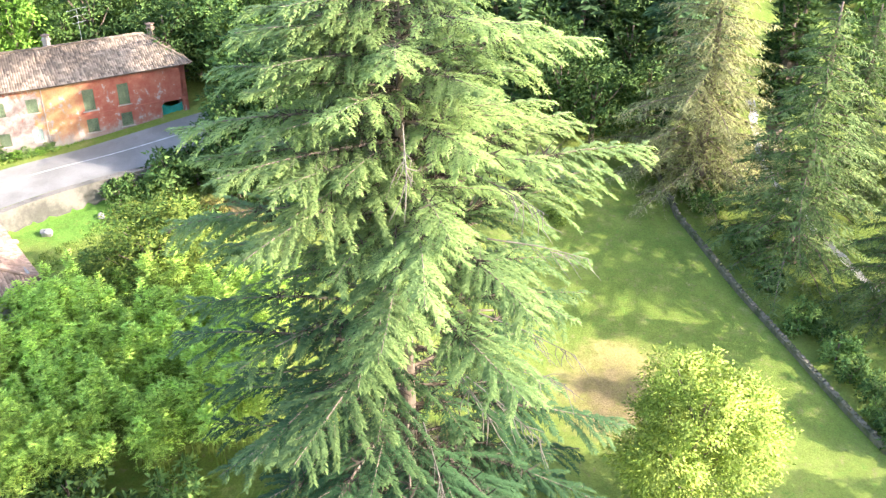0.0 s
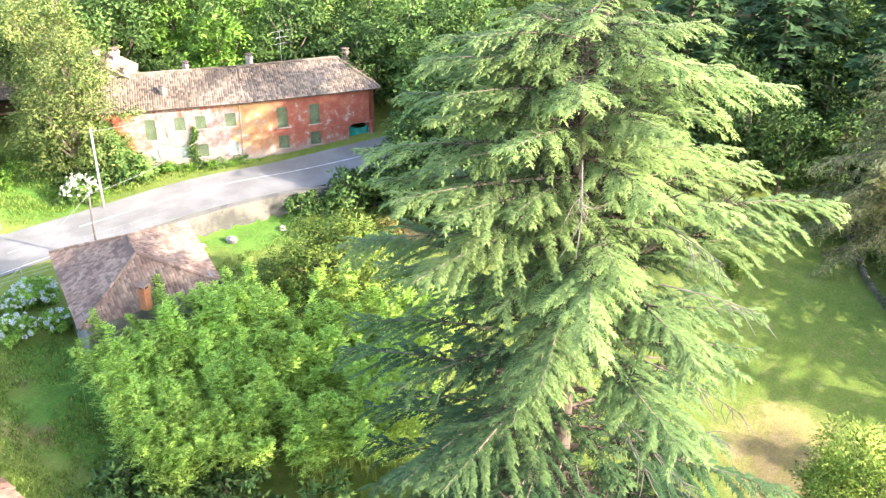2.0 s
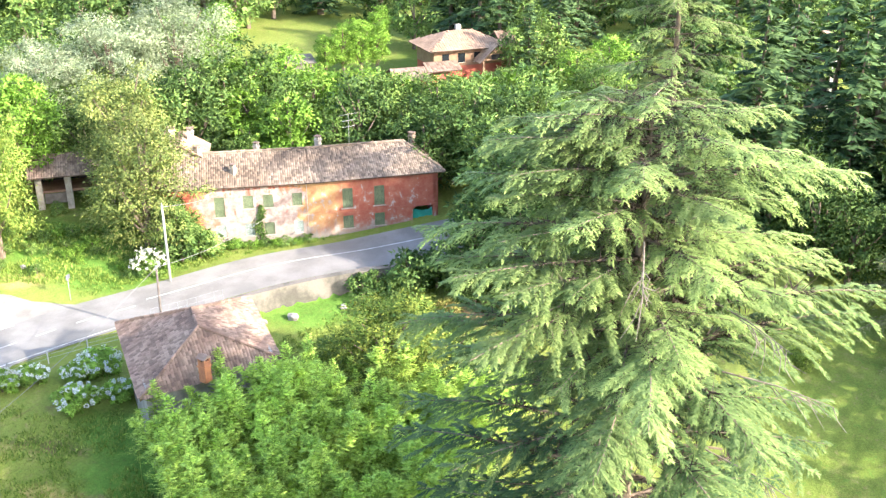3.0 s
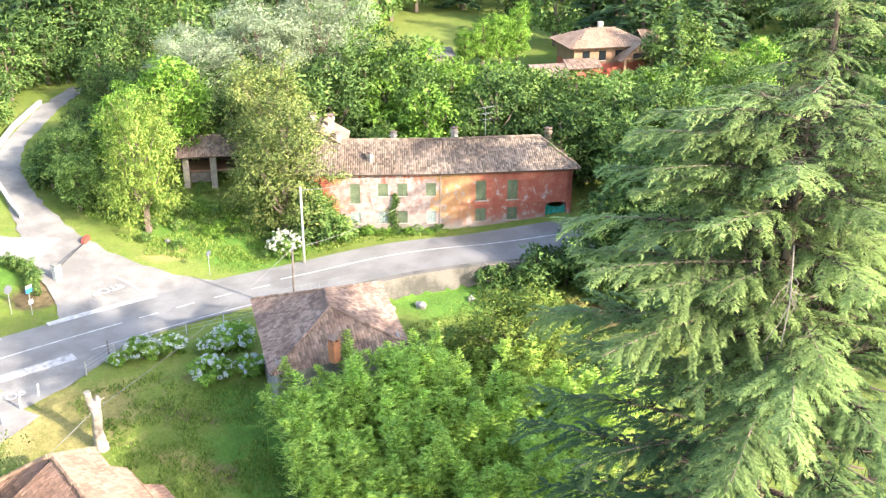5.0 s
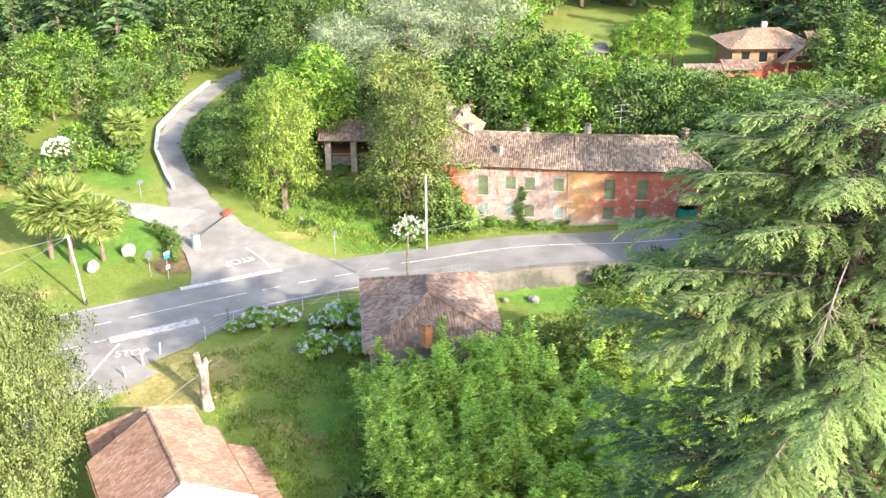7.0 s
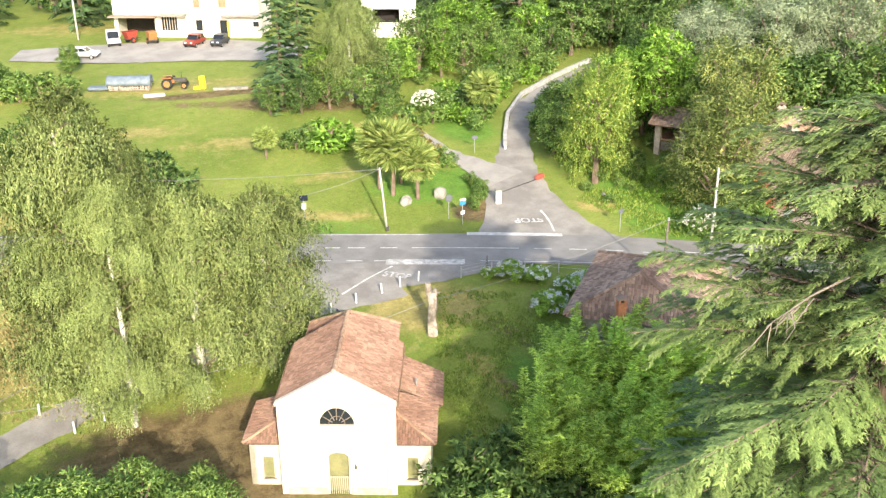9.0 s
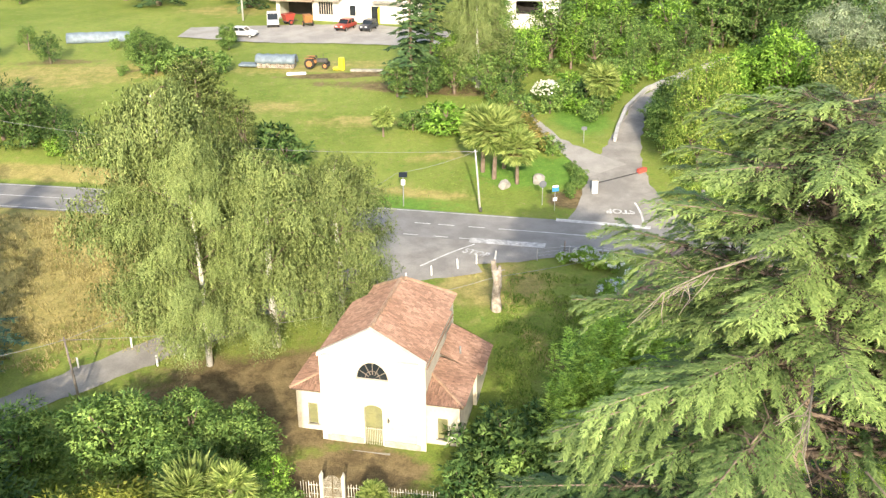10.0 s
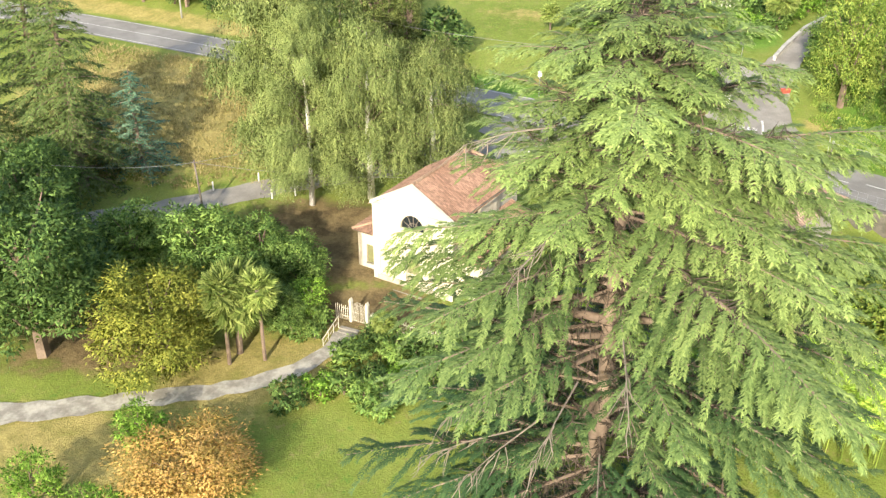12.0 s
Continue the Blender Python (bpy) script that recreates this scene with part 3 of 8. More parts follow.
def land(x, y):
    """Height of the ground: a road along the hillside, a garden falling away south of it, a field rising to the north."""
    s = beside(x, y)
    climb = climb_at(x)
    d = np.hypot(x, y + 30)
    south = climb * (1 - step(4, 22, s)) - 5.2 * (1 - np.exp(-np.maximum(0, s - 6) ** 1.35 / 75))
    south = south - 1.5 * step(3.75, 4.45, s) * step(19, 24, x) * (1 - step(40, 48, x)) * (1 - step(8, 26, s)) + np.maximum(0, d - 150) * 0.05
    north = climb + 7.4 * (1 - np.exp(-np.maximum(0, -s - 4 - 3 * step(22, 30, x)) / 42)) + np.maximum(0, d - 150) * 0.13 * step(150, 260, d)
    return np.where(s > 0, south, north)


def gz(x, y):
    return float(land(np.float64(x), np.float64(y)))


def spot(x, y, x0, y0, rx, ry, turn=0.0):
    """1 in the middle of an ellipse, fading to 0 at its rim."""
    c, s = math.cos(radians(turn)), math.sin(radians(turn))
    u, v = (x - x0) * c + (y - y0) * s, -(x - x0) * s + (y - y0) * c
    return np.clip(1.6 - 1.6 * np.hypot(u / rx, v / ry), 0, 1)


def build_ground():
    def lines(lo, hi, fine, far):
        mid = np.arange(lo, hi + 0.01, fine)
        out = [fine * 1.25 ** i for i in range(1, 40)]
        out = np.cumsum(out)
        out = out[out < far]
        return np.concatenate([lo - out[::-1], mid, hi + out])
    xs, ys = lines(-70, 90, 0.9, 2600), lines(-92, 75, 0.9, 2600)
    X, Y = np.meshgrid(xs, ys)
    Z = land(X, Y)
    bumpy = np.array([noise.noise(Vector((x * 0.13, y * 0.13, 0))) for x, y in zip(X.ravel(), Y.ravel())]).reshape(X.shape)
    away = step(4.6, 9, np.abs(beside(X, Y)))
    Z = Z + bumpy * 0.12 * away
    verts = np.stack([X, Y, Z], -1).reshape(-1, 3)
    nx, ny = len(xs), len(ys)
    i = (np.arange(ny - 1)[:, None] * nx + np.arange(nx - 1)[None]).ravel()
    me = mesh_of("ground", verts, np.stack([i, i + 1, i + nx + 1, i + nx], 1), M["meadow"], smooth=True)
    dry = np.zeros_like(X)
    for a in ((-40, -10, 34, 19, 8), (1, -15, 8, 6, 0), (4, -24, 1.3, 6, 20), (20.5, 0.5, 4, 2, -30), (27, -66, 9, 7, 0), (-14, -46, 12, 8, 30), (-22, -57, 15, 7, 10), (-9, -38, 7, 4, 0), (-6, 34, 18, 3.5, 4), (-22, 43, 22, 5, 3), (-14, 22, 13, 3, -5), (-27, 27, 15, 4, 4), (-38, 20, 10, 3, 0), (-4, 12, 7, 2, 10), (-38, 78, 20, 8, 0), (0, 24, 5, 3, 0), (-6, 4, 10, 1.5, -12), (-60, 40, 40, 10, 5), (105, -16, 8, 5, 0), (66, -76, 9, 5, 0), (30, -12, 8, 2, -30)):
        dry = np.maximum(dry, spot(X, Y, *a) * (0.8 if a[0] != -40 and a[1] < 10 else 1.0 if a[0] == -40 else 0.62))
    side = beside(X, Y)
    dry = np.maximum(dry, 0.75 * step(-9.5, -7.5, side) * step(-3.6, -4.8, side) * step(-12, -20, X))
    soil = np.zeros_like(X)
    for a in ((6.8, -19.6, 1.5, 5.5, 25), (5.0, -25.5, 1.3, 3.5, 10), (9.5, -16.2, 6, 0.9, -24), (-43, 42.4, 9, 1.8, 4), (-58, 46.5, 12, 2.6, 2), (-16, 34.8, 14, 2.2, -9), (37, -30, 3, 2, 0), (26, -66, 7, 5, 0)):
        soil = np.maximum(soil, 0.62 * spot(X, Y, *a))
    for a in ((-29.5, -50, 6, 3.5, 10), (-24, -47.5, 4, 3, 0), (-34, -46, 8, 6, 0)):
        soil = np.maximum(soil, 0.6 * spot(X, Y, *a))
    for a in ((-15, -29, 16, 9, 0), (-8, -36.3, 6, 3.2, -10), (12, -56, 11, 9, 0), (-5, 33, 16, 4, -10), (-16, 39, 14, 2, 4), (9, 2, 4, 3, 0), (39, -33, 4, 3, 0), (-27, -46, 9, 6, 0), (-11, -37.5, 6, 3.5, 0), (-22, -34, 8, 5, 0)):
        soil = np.maximum(soil, spot(X, Y, *a))
    lush = np.zeros_like(X)
    for a in ((29, -2, 11, 9, 0), (7, -27, 5, 8, 0), (12, 22, 6, 9, 0), (33, -22, 10, 5, -35), (-15, 2.5, 22, 5, -8), (10, -24, 4, 10, 0), (6, 8, 12, 7, 0), (26, 4, 8, 12, 0)):
        lush = np.maximum(lush, spot(X, Y, *a) * (1.0 if a[0] == 29 else 0.75))
    col = np.stack([dry, soil, lush, np.ones_like(dry)], -1).reshape(-1, 4)
    att = me.color_attributes.new("zone", "FLOAT_COLOR", "POINT")
    att.data.foreach_set("color", col.astype(np.float32).ravel())
    tagged(new("ground", me), "green and sun-dried grass on a hillside garden and meadow", "ground", kind="structure")


build_ground()


def ribbon(name, line, width, material, lift, label, category, kind="structure", parent=None, across=5, spacing=1.0, thick=0.0):
    """A strip that lies on the ground along a line of (x, y); width a number or one for each point."""
    pts = np.array(line, dtype=float)
    w = np.full(len(pts), width, dtype=float) if np.isscalar(width) else np.array(width, dtype=float)
    run = np.concatenate([[0], np.cumsum(np.hypot(*np.diff(pts, axis=0).T))])
    n = max(2, int(run[-1] / spacing) + 1)
    u = np.linspace(0, run[-1], n)
    xs, ys, ws = (np.interp(u, run, c) for c in (pts[:, 0], pts[:, 1], w))
    if len(pts) > 2:
        for _ in range(int(2.5 / spacing) + 1):
            xs[1:-1], ys[1:-1] = (xs[:-2] + 2 * xs[1:-1] + xs[2:]) / 4, (ys[:-2] + 2 * ys[1:-1] + ys[2:]) / 4
    tx, ty = np.gradient(xs), np.gradient(ys)
    ln = np.hypot(tx, ty)
    nx, ny = -ty / ln, tx / ln
    f = np.linspace(-0.5, 0.5, across + 1)
    X, Y = xs[:, None] + nx[:, None] * ws[:, None] * f, ys[:, None] + ny[:, None] * ws[:, None] * f
    if material is M["lane"] or material is M["gravel"] or material is M["path"]:
        ragged = np.array([[noise.noise(Vector((a * 0.9, b * 0.9, 3.0))) for a, b in zip(r, q)] for r, q in zip(X[:, [0, -1]], Y[:, [0, -1]])]) * 0.45
        for col, sign in ((0, -1), (-1, 1)):
            X[:, col] += nx * ragged[:, col] * sign
            Y[:, col] += ny * ragged[:, col] * sign
    Z = land(X, Y) + lift
    k = across + 1
    verts = np.stack([X, Y, Z], -1).reshape(-1, 3)
    i = (np.arange(n - 1)[:, None] * k + np.arange(across)[None]).ravel()
    faces = np.stack([i, i + k, i + k + 1, i + 1], 1)
    return tagged(put(name, mesh_of(name, verts, faces, material, smooth=True), parent), label, category, kind=kind)


def road_line(offset, x0, x1, n=90):
    """Points along the road at so many metres south of its axis."""
    out = []
    for x in np.linspace(x0, x1, n):
        k = (axis_y(x + 2) - axis_y(x - 2)) / 4
        h = math.hypot(1, k)
        out.append((x + offset * k / h, float(axis_y(x)) - offset / h))
    return out


road = ribbon("road", road_line(0, -330, 100, 300), 6.6, M["asphalt"], 0.09, "grey asphalt country road with white edge lines", "road", across=6)
ribbon("lane_mouth", [(13.5, -5.5), (13.6, 0), (13.8, 5), (15, 11), (17, 18), (20, 26), (24, 32), (34, 41), (44, 48)], [14, 8.5, 6.3, 4.2, 2.8, 2.4, 2.4, 2.4, 2.4], M["lane"], 0.07,
       "worn grey side lane climbing from the junction", "road")
ribbon("forecourt", [(-10, -7.2), (-2, -9), (5, -9.2), (9, -8.6)], [5, 6.5, 4.5, 1.5], M["lane"], 0.075, "worn asphalt widening beside the road", "road")
ribbon("low_lane", [(-1, -10.5), (-9, -13), (-18, -18.5), (-26, -23.4), (-34, -29.5), (-48, -38), (-70, -46)], [6, 4, 3.2, 3.0, 3.0, 3, 3], M["lane"], 0.08, "grey lane under the birches", "road")
ribbon("footpath", [(13.2, 7.5), (11.2, 10.8), (8.5, 15), (6, 22), (3.5, 31), (-3, 40)], [5.0, 3.4, 1.7, 1.4, 1.4, 1.4], M["gravel"], 0.09, "pale gravel footpath up the slope", "path")
ribbon("yard", [(-44, 62), (-30, 60.5), (-18, 60), (-4, 56)], [6, 11, 12, 9], M["gravel"], 0.12, "pale gravel farm yard", "yard")
ribbon("garden_path", [(-10.6, -40.5), (-10.5, -43), (-11.6, -45.3), (-15.2, -48.6), (-21.5, -52), (-27, -55.2), (-40, -60)], [1.1, 1.2, 1.5, 1.5, 1.6, 2.2, 3], M["path"], 0.09, "pale gravel garden path", "path")
ribbon("wood_path", [(44, -84), (52, -79.5), (64, -75.3), (80, -74)], 0.8, M["path"], 0.09, "pale path among conifers", "path")


def marking(name, line, width, label="worn white road paint", paint="paint"):
    ribbon(name, line, width, M[paint], 0.125, label, "road marking", across=1)


marking("edge_line", road_line(-2.95, -330, 3, 200), 0.14)
marking("edge_line", road_line(2.95, 7.5, 22, 30), 0.12)
marking("edge_line", road_line(2.95, -330, -16, 200), 0.14)
marking("centre_line", road_line(-0.6, 24, 60, 60), 0.15)
marking("centre_line", road_line(0.0, -330, -18, 200), 0.14)
marking("centre_line", road_line(0.1, 1.6, 10.9, 12), 0.15)
for x in (-15.5, -12.4, -6.2, -4.0, -1.2, 12.2, 15.2, 18.3, 21.4):
    marking("dash", road_line(0.1, x, x + 1.5, 6), 0.15)
for x in (-9.5, -6.6, -3.9, -1.5):
    marking("dash", road_line(2.95, x, x + 1.4, 6), 0.14)
marking("stop_line", road_line(-3.2, 6.4, 14.8, 16), 0.7, "thick white stop line at the junction")
marking("give_way_line", road_line(3.2, -0.5, 6.2, 16), 1.1, "thick worn white line across the lane mouth", "paint_worn")
marking("lane_line", [(15.1, -3.4), (15.3, -1.2), (14.9, 0.6)], 0.2)
marking("lane_line", [(-5.4, -12.2), (-0.7, -8.1)], 0.18)


def road_word(text, x, y, turn, size, stretch, material):
    cu = bpy.data.curves.new("road_word", "FONT")
    cu.body, cu.size, cu.align_x, cu.align_y, cu.extrude, cu.offset = text, size, "CENTER", "CENTER", 0.003, 0.03
    ob = new("road_word", cu)
    cu.materials.append(material)
    ob.matrix_basis = pose(x, y, gz(x, y) + 0.13, 0, 0, turn) @ Matrix.Diagonal((1.2, stretch, 1, 1))
    tagged(ob, "white letters painted on the asphalt", "road marking", kind="structure")


road_word("STOP", 13.3, -0.9, 176, 0.95, 1.75, M["paint"])
road_word("STOP", -0.6, -10.1, -28, 0.85, 1.6, M["paint_worn"])

# ---------------------------------------------------------------- roofs and walls


def inside(poly, u, v):
    hit, j = False, len(poly) - 1
    for i in range(len(poly)):
        (xi, yi), (xj, yj) = poly[i], poly[j]
        if (yi > v) != (yj > v) and u < (xj - xi) * (v - yi) / (yj - yi) + xi:
            hit = not hit
        j = i
    return hit


def tiled_slope(name, corners, material, parent, rng, tile=(0.22, 0.38), deck=0.10, lift=0.02, sag=0.0):
    """One slope: a deck of boards and rows of curved clay tiles on it. corners: eave first and second, then the rest in turn."""
    c = [Vector(p) for p in corners]
    o = c[0]
    U = (c[1] - o).normalized()
    N = U.cross(c[2] - o).normalized()
    if N.z < 0:
        N = -N
    V = N.cross(U)
    if V.z < 0:
        V = -V
    flat = [((p - o).dot(U), (p - o).dot(V)) for p in c]
    bm = bmesh.new()
    prism(bm, [p - N * deck for p in c], N * deck)
    slope = part(name, bm, M["deck"], parent)
    u0, u1 = min(p[0] for p in flat), max(p[0] for p in flat)
    v1 = max(p[1] for p in flat)
    verts, faces = [], []
    w, h = tile
    prof = [(-0.52, 0.0), (-0.28, 0.035), (0.0, 0.052), (0.28, 0.035), (0.52, 0.0)]
    for a in np.arange(u0 + w / 2, u1, w):
        for b in np.arange(0.0, v1, h * 0.82):
            if not inside(flat, a, b + h * 0.4):
                continue
            du, tw, up = rng.uniform(-0.02, 0.02), rng.uniform(-0.05, 0.05), rng.uniform(0, 0.02)
            k = len(verts)
            for end, raise_ in ((-0.06, 0.035), (h * 0.86, 0.0)):
                for pu, pn in prof:
                    p = o + U * (a + du + pu * w * (1.0 if end < 0 else 0.9) + tw * end) + V * (b + end) + N * (lift + pn + raise_ + up)
                    verts.append(p)
            for q in range(4):
                faces.append((k + q, k + q + 1, k + q + 6, k + q + 5))
    if faces:
        tagged(put("roof_tiles", mesh_of("roof_tiles", verts, faces, material), slope), kind="stuff")
    return slope


def ridge_caps(parent, points, material, rng, r=0.13):
    """A row of half-round cap tiles along a ridge or hip."""
    bm = bmesh.new()
    for a, b in zip(points, points[1:]):
        a, b = Vector(a), Vector(b)
        n = max(1, int((b - a).length / 0.4))
        for i in range(n):
            p, q = a.lerp(b, i / n), a.lerp(b, (i + 1.12) / n)
            jig = Vector((rng.uniform(-.02, .02), rng.uniform(-.02, .02), rng.uniform(0, .03)))
            tube(bm, [p + jig, q + jig], [r * 1.12, r * 0.92], 7)
    return part("ridge_tiles", bm, material, parent)


def wall_run(name, p, q, z0, z1, thick, openings, material, parent, label=""):
    """A wall from p to q (x, y), thickness to the left of the run, with openings (u0, u1, z0, z1) right through it."""
    p, q = Vector((*p, 0)), Vector((*q, 0))
    L = (q - p).length
    us = sorted({0.0, L, *[a for o in openings for a in o[:2]]})
    zs = sorted({z0, z1, *[a for o in openings for a in o[2:]]})
    bm = bmesh.new()
    for ua, ub in zip(us, us[1:]):
        run = None
        for za, zb in zip(zs, zs[1:]):
            um, zm = (ua + ub) / 2, (za + zb) / 2
            solid = not any(o[0] < um < o[1] and o[2] < zm < o[3] for o in openings)
            if solid and run is None:
                run = [za, zb]
            elif solid:
                run[1] = zb
            if run and (not solid or zb == zs[-1]):
                box(bm, ua, ub, 0, thick, run[0], run[1])
                run = None
    bmesh.ops.remove_doubles(bm, verts=bm.verts[:], dist=1e-4)
    ob = part(name, bm, material, parent, label)
    d = q - p
    ob.matrix_basis = Matrix.Translation(p) @ Matrix.Rotation(math.atan2(d.y, d.x), 4, "Z")
    return ob


def shutter_window(wall, u, z, w, h, material, rng):
    """A window closed by two slatted shutter leaves in a plaster surround, in a wall's own axes."""
    win = part("window", box(bmesh.new(), u - w / 2, u + w / 2, 0.12, 0.17, z, z + h), M["dark"], wall)
    bm = bmesh.new()
    t = 0.06
    for a in ((u - w / 2 - t, u - w / 2, z - t, z + h + t), (u + w / 2, u + w / 2 + t, z - t, z + h + t), (u - w / 2, u + w / 2, z + h, z + h + t)):
        box(bm, a[0], a[1], -0.025, 0.05, a[2], a[3])
    part("surround", bm, M["facade"], win)
    part("sill", box(bmesh.new(), u - w / 2 - 0.14, u + w / 2 + 0.14, -0.10, 0.1, z - 0.10, z - 0.01), M["chimney"], win)
    for side in (-1, 1):
        bm = bmesh.new()
        a, b = (u - w / 2 + 0.01, u - 0.008) if side < 0 else (u + 0.008, u + w / 2 - 0.01)
        y0 = 0.01 + rng.uniform(0, 0.02)
        for x0, x1, za, zb in ((a, a + 0.07, z, z + h), (b - 0.07, b, z, z + h), (a, b, z, z + 0.08), (a, b, z + h - 0.08, z + h), (a, b, z + h * 0.48, z + h * 0.54)):
            box(bm, x0, x1, y0, y0 + 0.05, za, zb)
        for s in np.arange(z + 0.1, z + h - 0.09, 0.075):
            box(bm, a + 0.06, b - 0.06, y0 + 0.015, y0 + 0.04, s, s + 0.055)
        part("shutter", bm, material, win)
    return win


def chimney(name, x, y, z0, z1, w, parent, material, rng):
    """A masonry stack with a brimmed cap."""
    stack = part(name, boxed(x - w / 2, x + w / 2, y - w / 2, y + w / 2, z0, z1, bevel=0.02), material, parent)
    part("brim", boxed(x - w / 2 - 0.07, x + w / 2 + 0.07, y - w / 2 - 0.07, y + w / 2 + 0.07, z1 - 0.22, z1 - 0.12), material, stack)
    for sx in (-1, 1):
        part("cap_leg", boxed(x + sx * w * 0.32 - 0.06, x + sx * w * 0.32 + 0.06, y - w * 0.4, y + w * 0.4, z1, z1 + 0.18), material, stack)
    part("cap", boxed(x - w / 2 - 0.05, x + w / 2 + 0.05, y - w / 2 - 0.05, y + w / 2 + 0.05, z1 + 0.18, z1 + 0.27), M["tile_old"], stack)
    return stack


# ---------------------------------------------------------------- the red farmhouse


def build_farmhouse():
    rng = random.Random(3)
    A, B, C = Vector((32.6, -4.2)), Vector((41.4, -14.22)), Vector((50.3, -22.7))
    house = empty("farmhouse", pose(0, 0, 0), "long two-storey farmhouse with peeling red and pink plaster beside the road", "house")
    z0, eave, ridge, deep = -1.2, 6.35, 8.35, 7.0

    def along(a, b):
        return (b - a).normalized()
    d1, d2 = along(A, B), along(B, C)
    n1, n2 = Vector((-d1.y, d1.x)), Vector((-d2.y, d2.x))          # away from the road
    nb = (n1 + n2).normalized()

    upper = lower = [4.93, 7.54, 9.37, 12.05]
    L1, L2 = (B - A).length, (C - B).length
    opens1 = [(u - 0.47, u + 0.47, 3.25 if i == 0 else 3.95, 5.2) for i, u in enumerate(upper) if u < L1 - 0.6] + [(u - 0.45, u + 0.45, 1.25, 2.45) for u in lower if u < L1 - 0.6]
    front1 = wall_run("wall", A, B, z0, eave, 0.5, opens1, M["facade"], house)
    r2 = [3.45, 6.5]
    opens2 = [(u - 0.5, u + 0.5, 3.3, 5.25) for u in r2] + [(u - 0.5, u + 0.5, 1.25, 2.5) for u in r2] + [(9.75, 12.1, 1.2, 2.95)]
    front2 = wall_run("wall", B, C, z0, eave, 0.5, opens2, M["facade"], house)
    for i, u in enumerate(upper):
        wall, uu = front1, u
        if u > L1 - 0.6:
            continue
        shutter_window(wall, uu, 3.25 if i == 0 else 3.95, 0.94, 1.95 if i == 0 else 1.25, M["shutter"], rng)
        shutter_window(wall, uu, 1.25, 0.9, 1.2, M["shutter_grey"] if i != 2 else M["shutter"], rng)
    for u in r2:
        shutter_window(front2, u, 3.3, 1.0, 1.95, M["shutter"], rng)
        shutter_window(front2, u, 1.25, 1.0, 1.25, M["shutter"], rng)
    part("downpipe", tubed([(12.95, -0.09, 0.4), (12.95, -0.09, 6.15)], 0.035, 7), M["chimney"], front1)
    rg = np.random.default_rng(8)
    n = 900
    zz = rg.uniform(0.4, 4.3, n)
    P = np.stack([8.55 + 0.18 * np.sin(zz * 2.1) + rg.normal(size=n) * (0.34 - 0.05 * zz), -0.04 - np.abs(rg.normal(size=n)) * 0.1, zz], 1)
    V, F = leaf_quads(P, rg.normal(size=(n, 3)) * 0.5 + np.array([0, -0.5, -0.6]), rg.uniform(0.12, 0.24, n), rg.uniform(0.1, 0.18, n), rg)
    tagged(put("ivy", mesh_of("ivy", V, F, M["leaf_mid"]), front1), "green ivy climbing the plaster", kind="stuff")
    # arched garage mouth with a sheet hung across it
    bm = bmesh.new()
    for i in range(10):
        a0, a1 = math.pi * i / 10, math.pi * (i + 1) / 10
        p0, p1 = (10.92 - 1.18 * math.cos(a0), 2.3 + 0.62 * math.sin(a0)), (10.92 - 1.18 * math.cos(a1), 2.3 + 0.62 * math.sin(a1))
        prism(bm, [(p0[0], 0.01, p0[1]), (p1[0], 0.01, p1[1]), (p1[0], 0.01, 2.96), (p0[0], 0.01, 2.96)], (0, 0.48, 0))
    part("arch_head", bm, M["facade"], front2)
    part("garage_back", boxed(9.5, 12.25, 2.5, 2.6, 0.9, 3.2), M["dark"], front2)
    bm = bmesh.new()
    n, k = 12, 8
    grid = [[bm.verts.new((9.85 + 2.15 * i / n, 0.32 + 0.09 * math.sin(i * 1.9) * (1 - j / k * 0.4) + 0.25 * j / k * math.sin(math.pi * i / n), 1.25 + (1.30 - 0.42 * math.sin(math.pi * i / n)) * j / k)) for i in range(n + 1)] for j in range(k + 1)]
    for j in range(k):
        for i in range(n):
            bm.faces.new((grid[j][i], grid[j][i + 1], grid[j + 1][i + 1], grid[j + 1][i]))
    sheet = part("sheet", bm, M["tarp"], front2, "green plastic sheet hung in the opening", smooth=True)
    mod = sheet.modifiers.new("thick", "SOLIDIFY")
    mod.thickness = 0.02
    # string course, end and rear walls
    for wall, L in ((front1, L1), (front2, L2)):
        part("string_course", boxed(0, L, -0.05, 0.02, 2.82, 2.98), M["facade"], wall)
        part("eaves_moulding", boxed(0, L, -0.12, 0.02, eave - 0.22, eave), M["chimney"], wall)
    ra, rb, rc = A + n1 * deep, B + nb * deep, C + n2 * deep
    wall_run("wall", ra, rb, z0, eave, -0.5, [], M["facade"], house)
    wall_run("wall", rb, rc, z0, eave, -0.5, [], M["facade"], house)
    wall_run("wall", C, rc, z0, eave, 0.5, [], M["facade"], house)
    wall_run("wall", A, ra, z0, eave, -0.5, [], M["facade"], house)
    # roof: two bent slopes, a hip at the far end
    over = 0.55
    roof = part("roof", boxed(0, 0.1, 0, 0.1, 0, 0.1), M["deck"], house)
    roof.data.transform(Matrix.Translation((41, -11, eave)))

    def P(v, z):
        return (v.x, v.y, z)
    ez = eave - 0.12
    Af, Bf, Cf = A - n1 * over - d1 * 0.5, B - nb * over, C - n2 * over + d2 * over
    Ab, Bb, Cb = ra + n1 * over - d1 * 0.5, rb + nb * over, rc + n2 * over + d2 * over
    Ar, Br, Cr = A + n1 * deep / 2 - d1 * 0.5, B + nb * deep / 2, C + n2 * deep / 2 - d2 * 2.6
    tiled_slope("slope", [P(Af, ez), P(Bf, ez), P(Br, ridge), P(Ar, ridge)], M["tile_brown"], roof, rng, (0.21, 0.38))
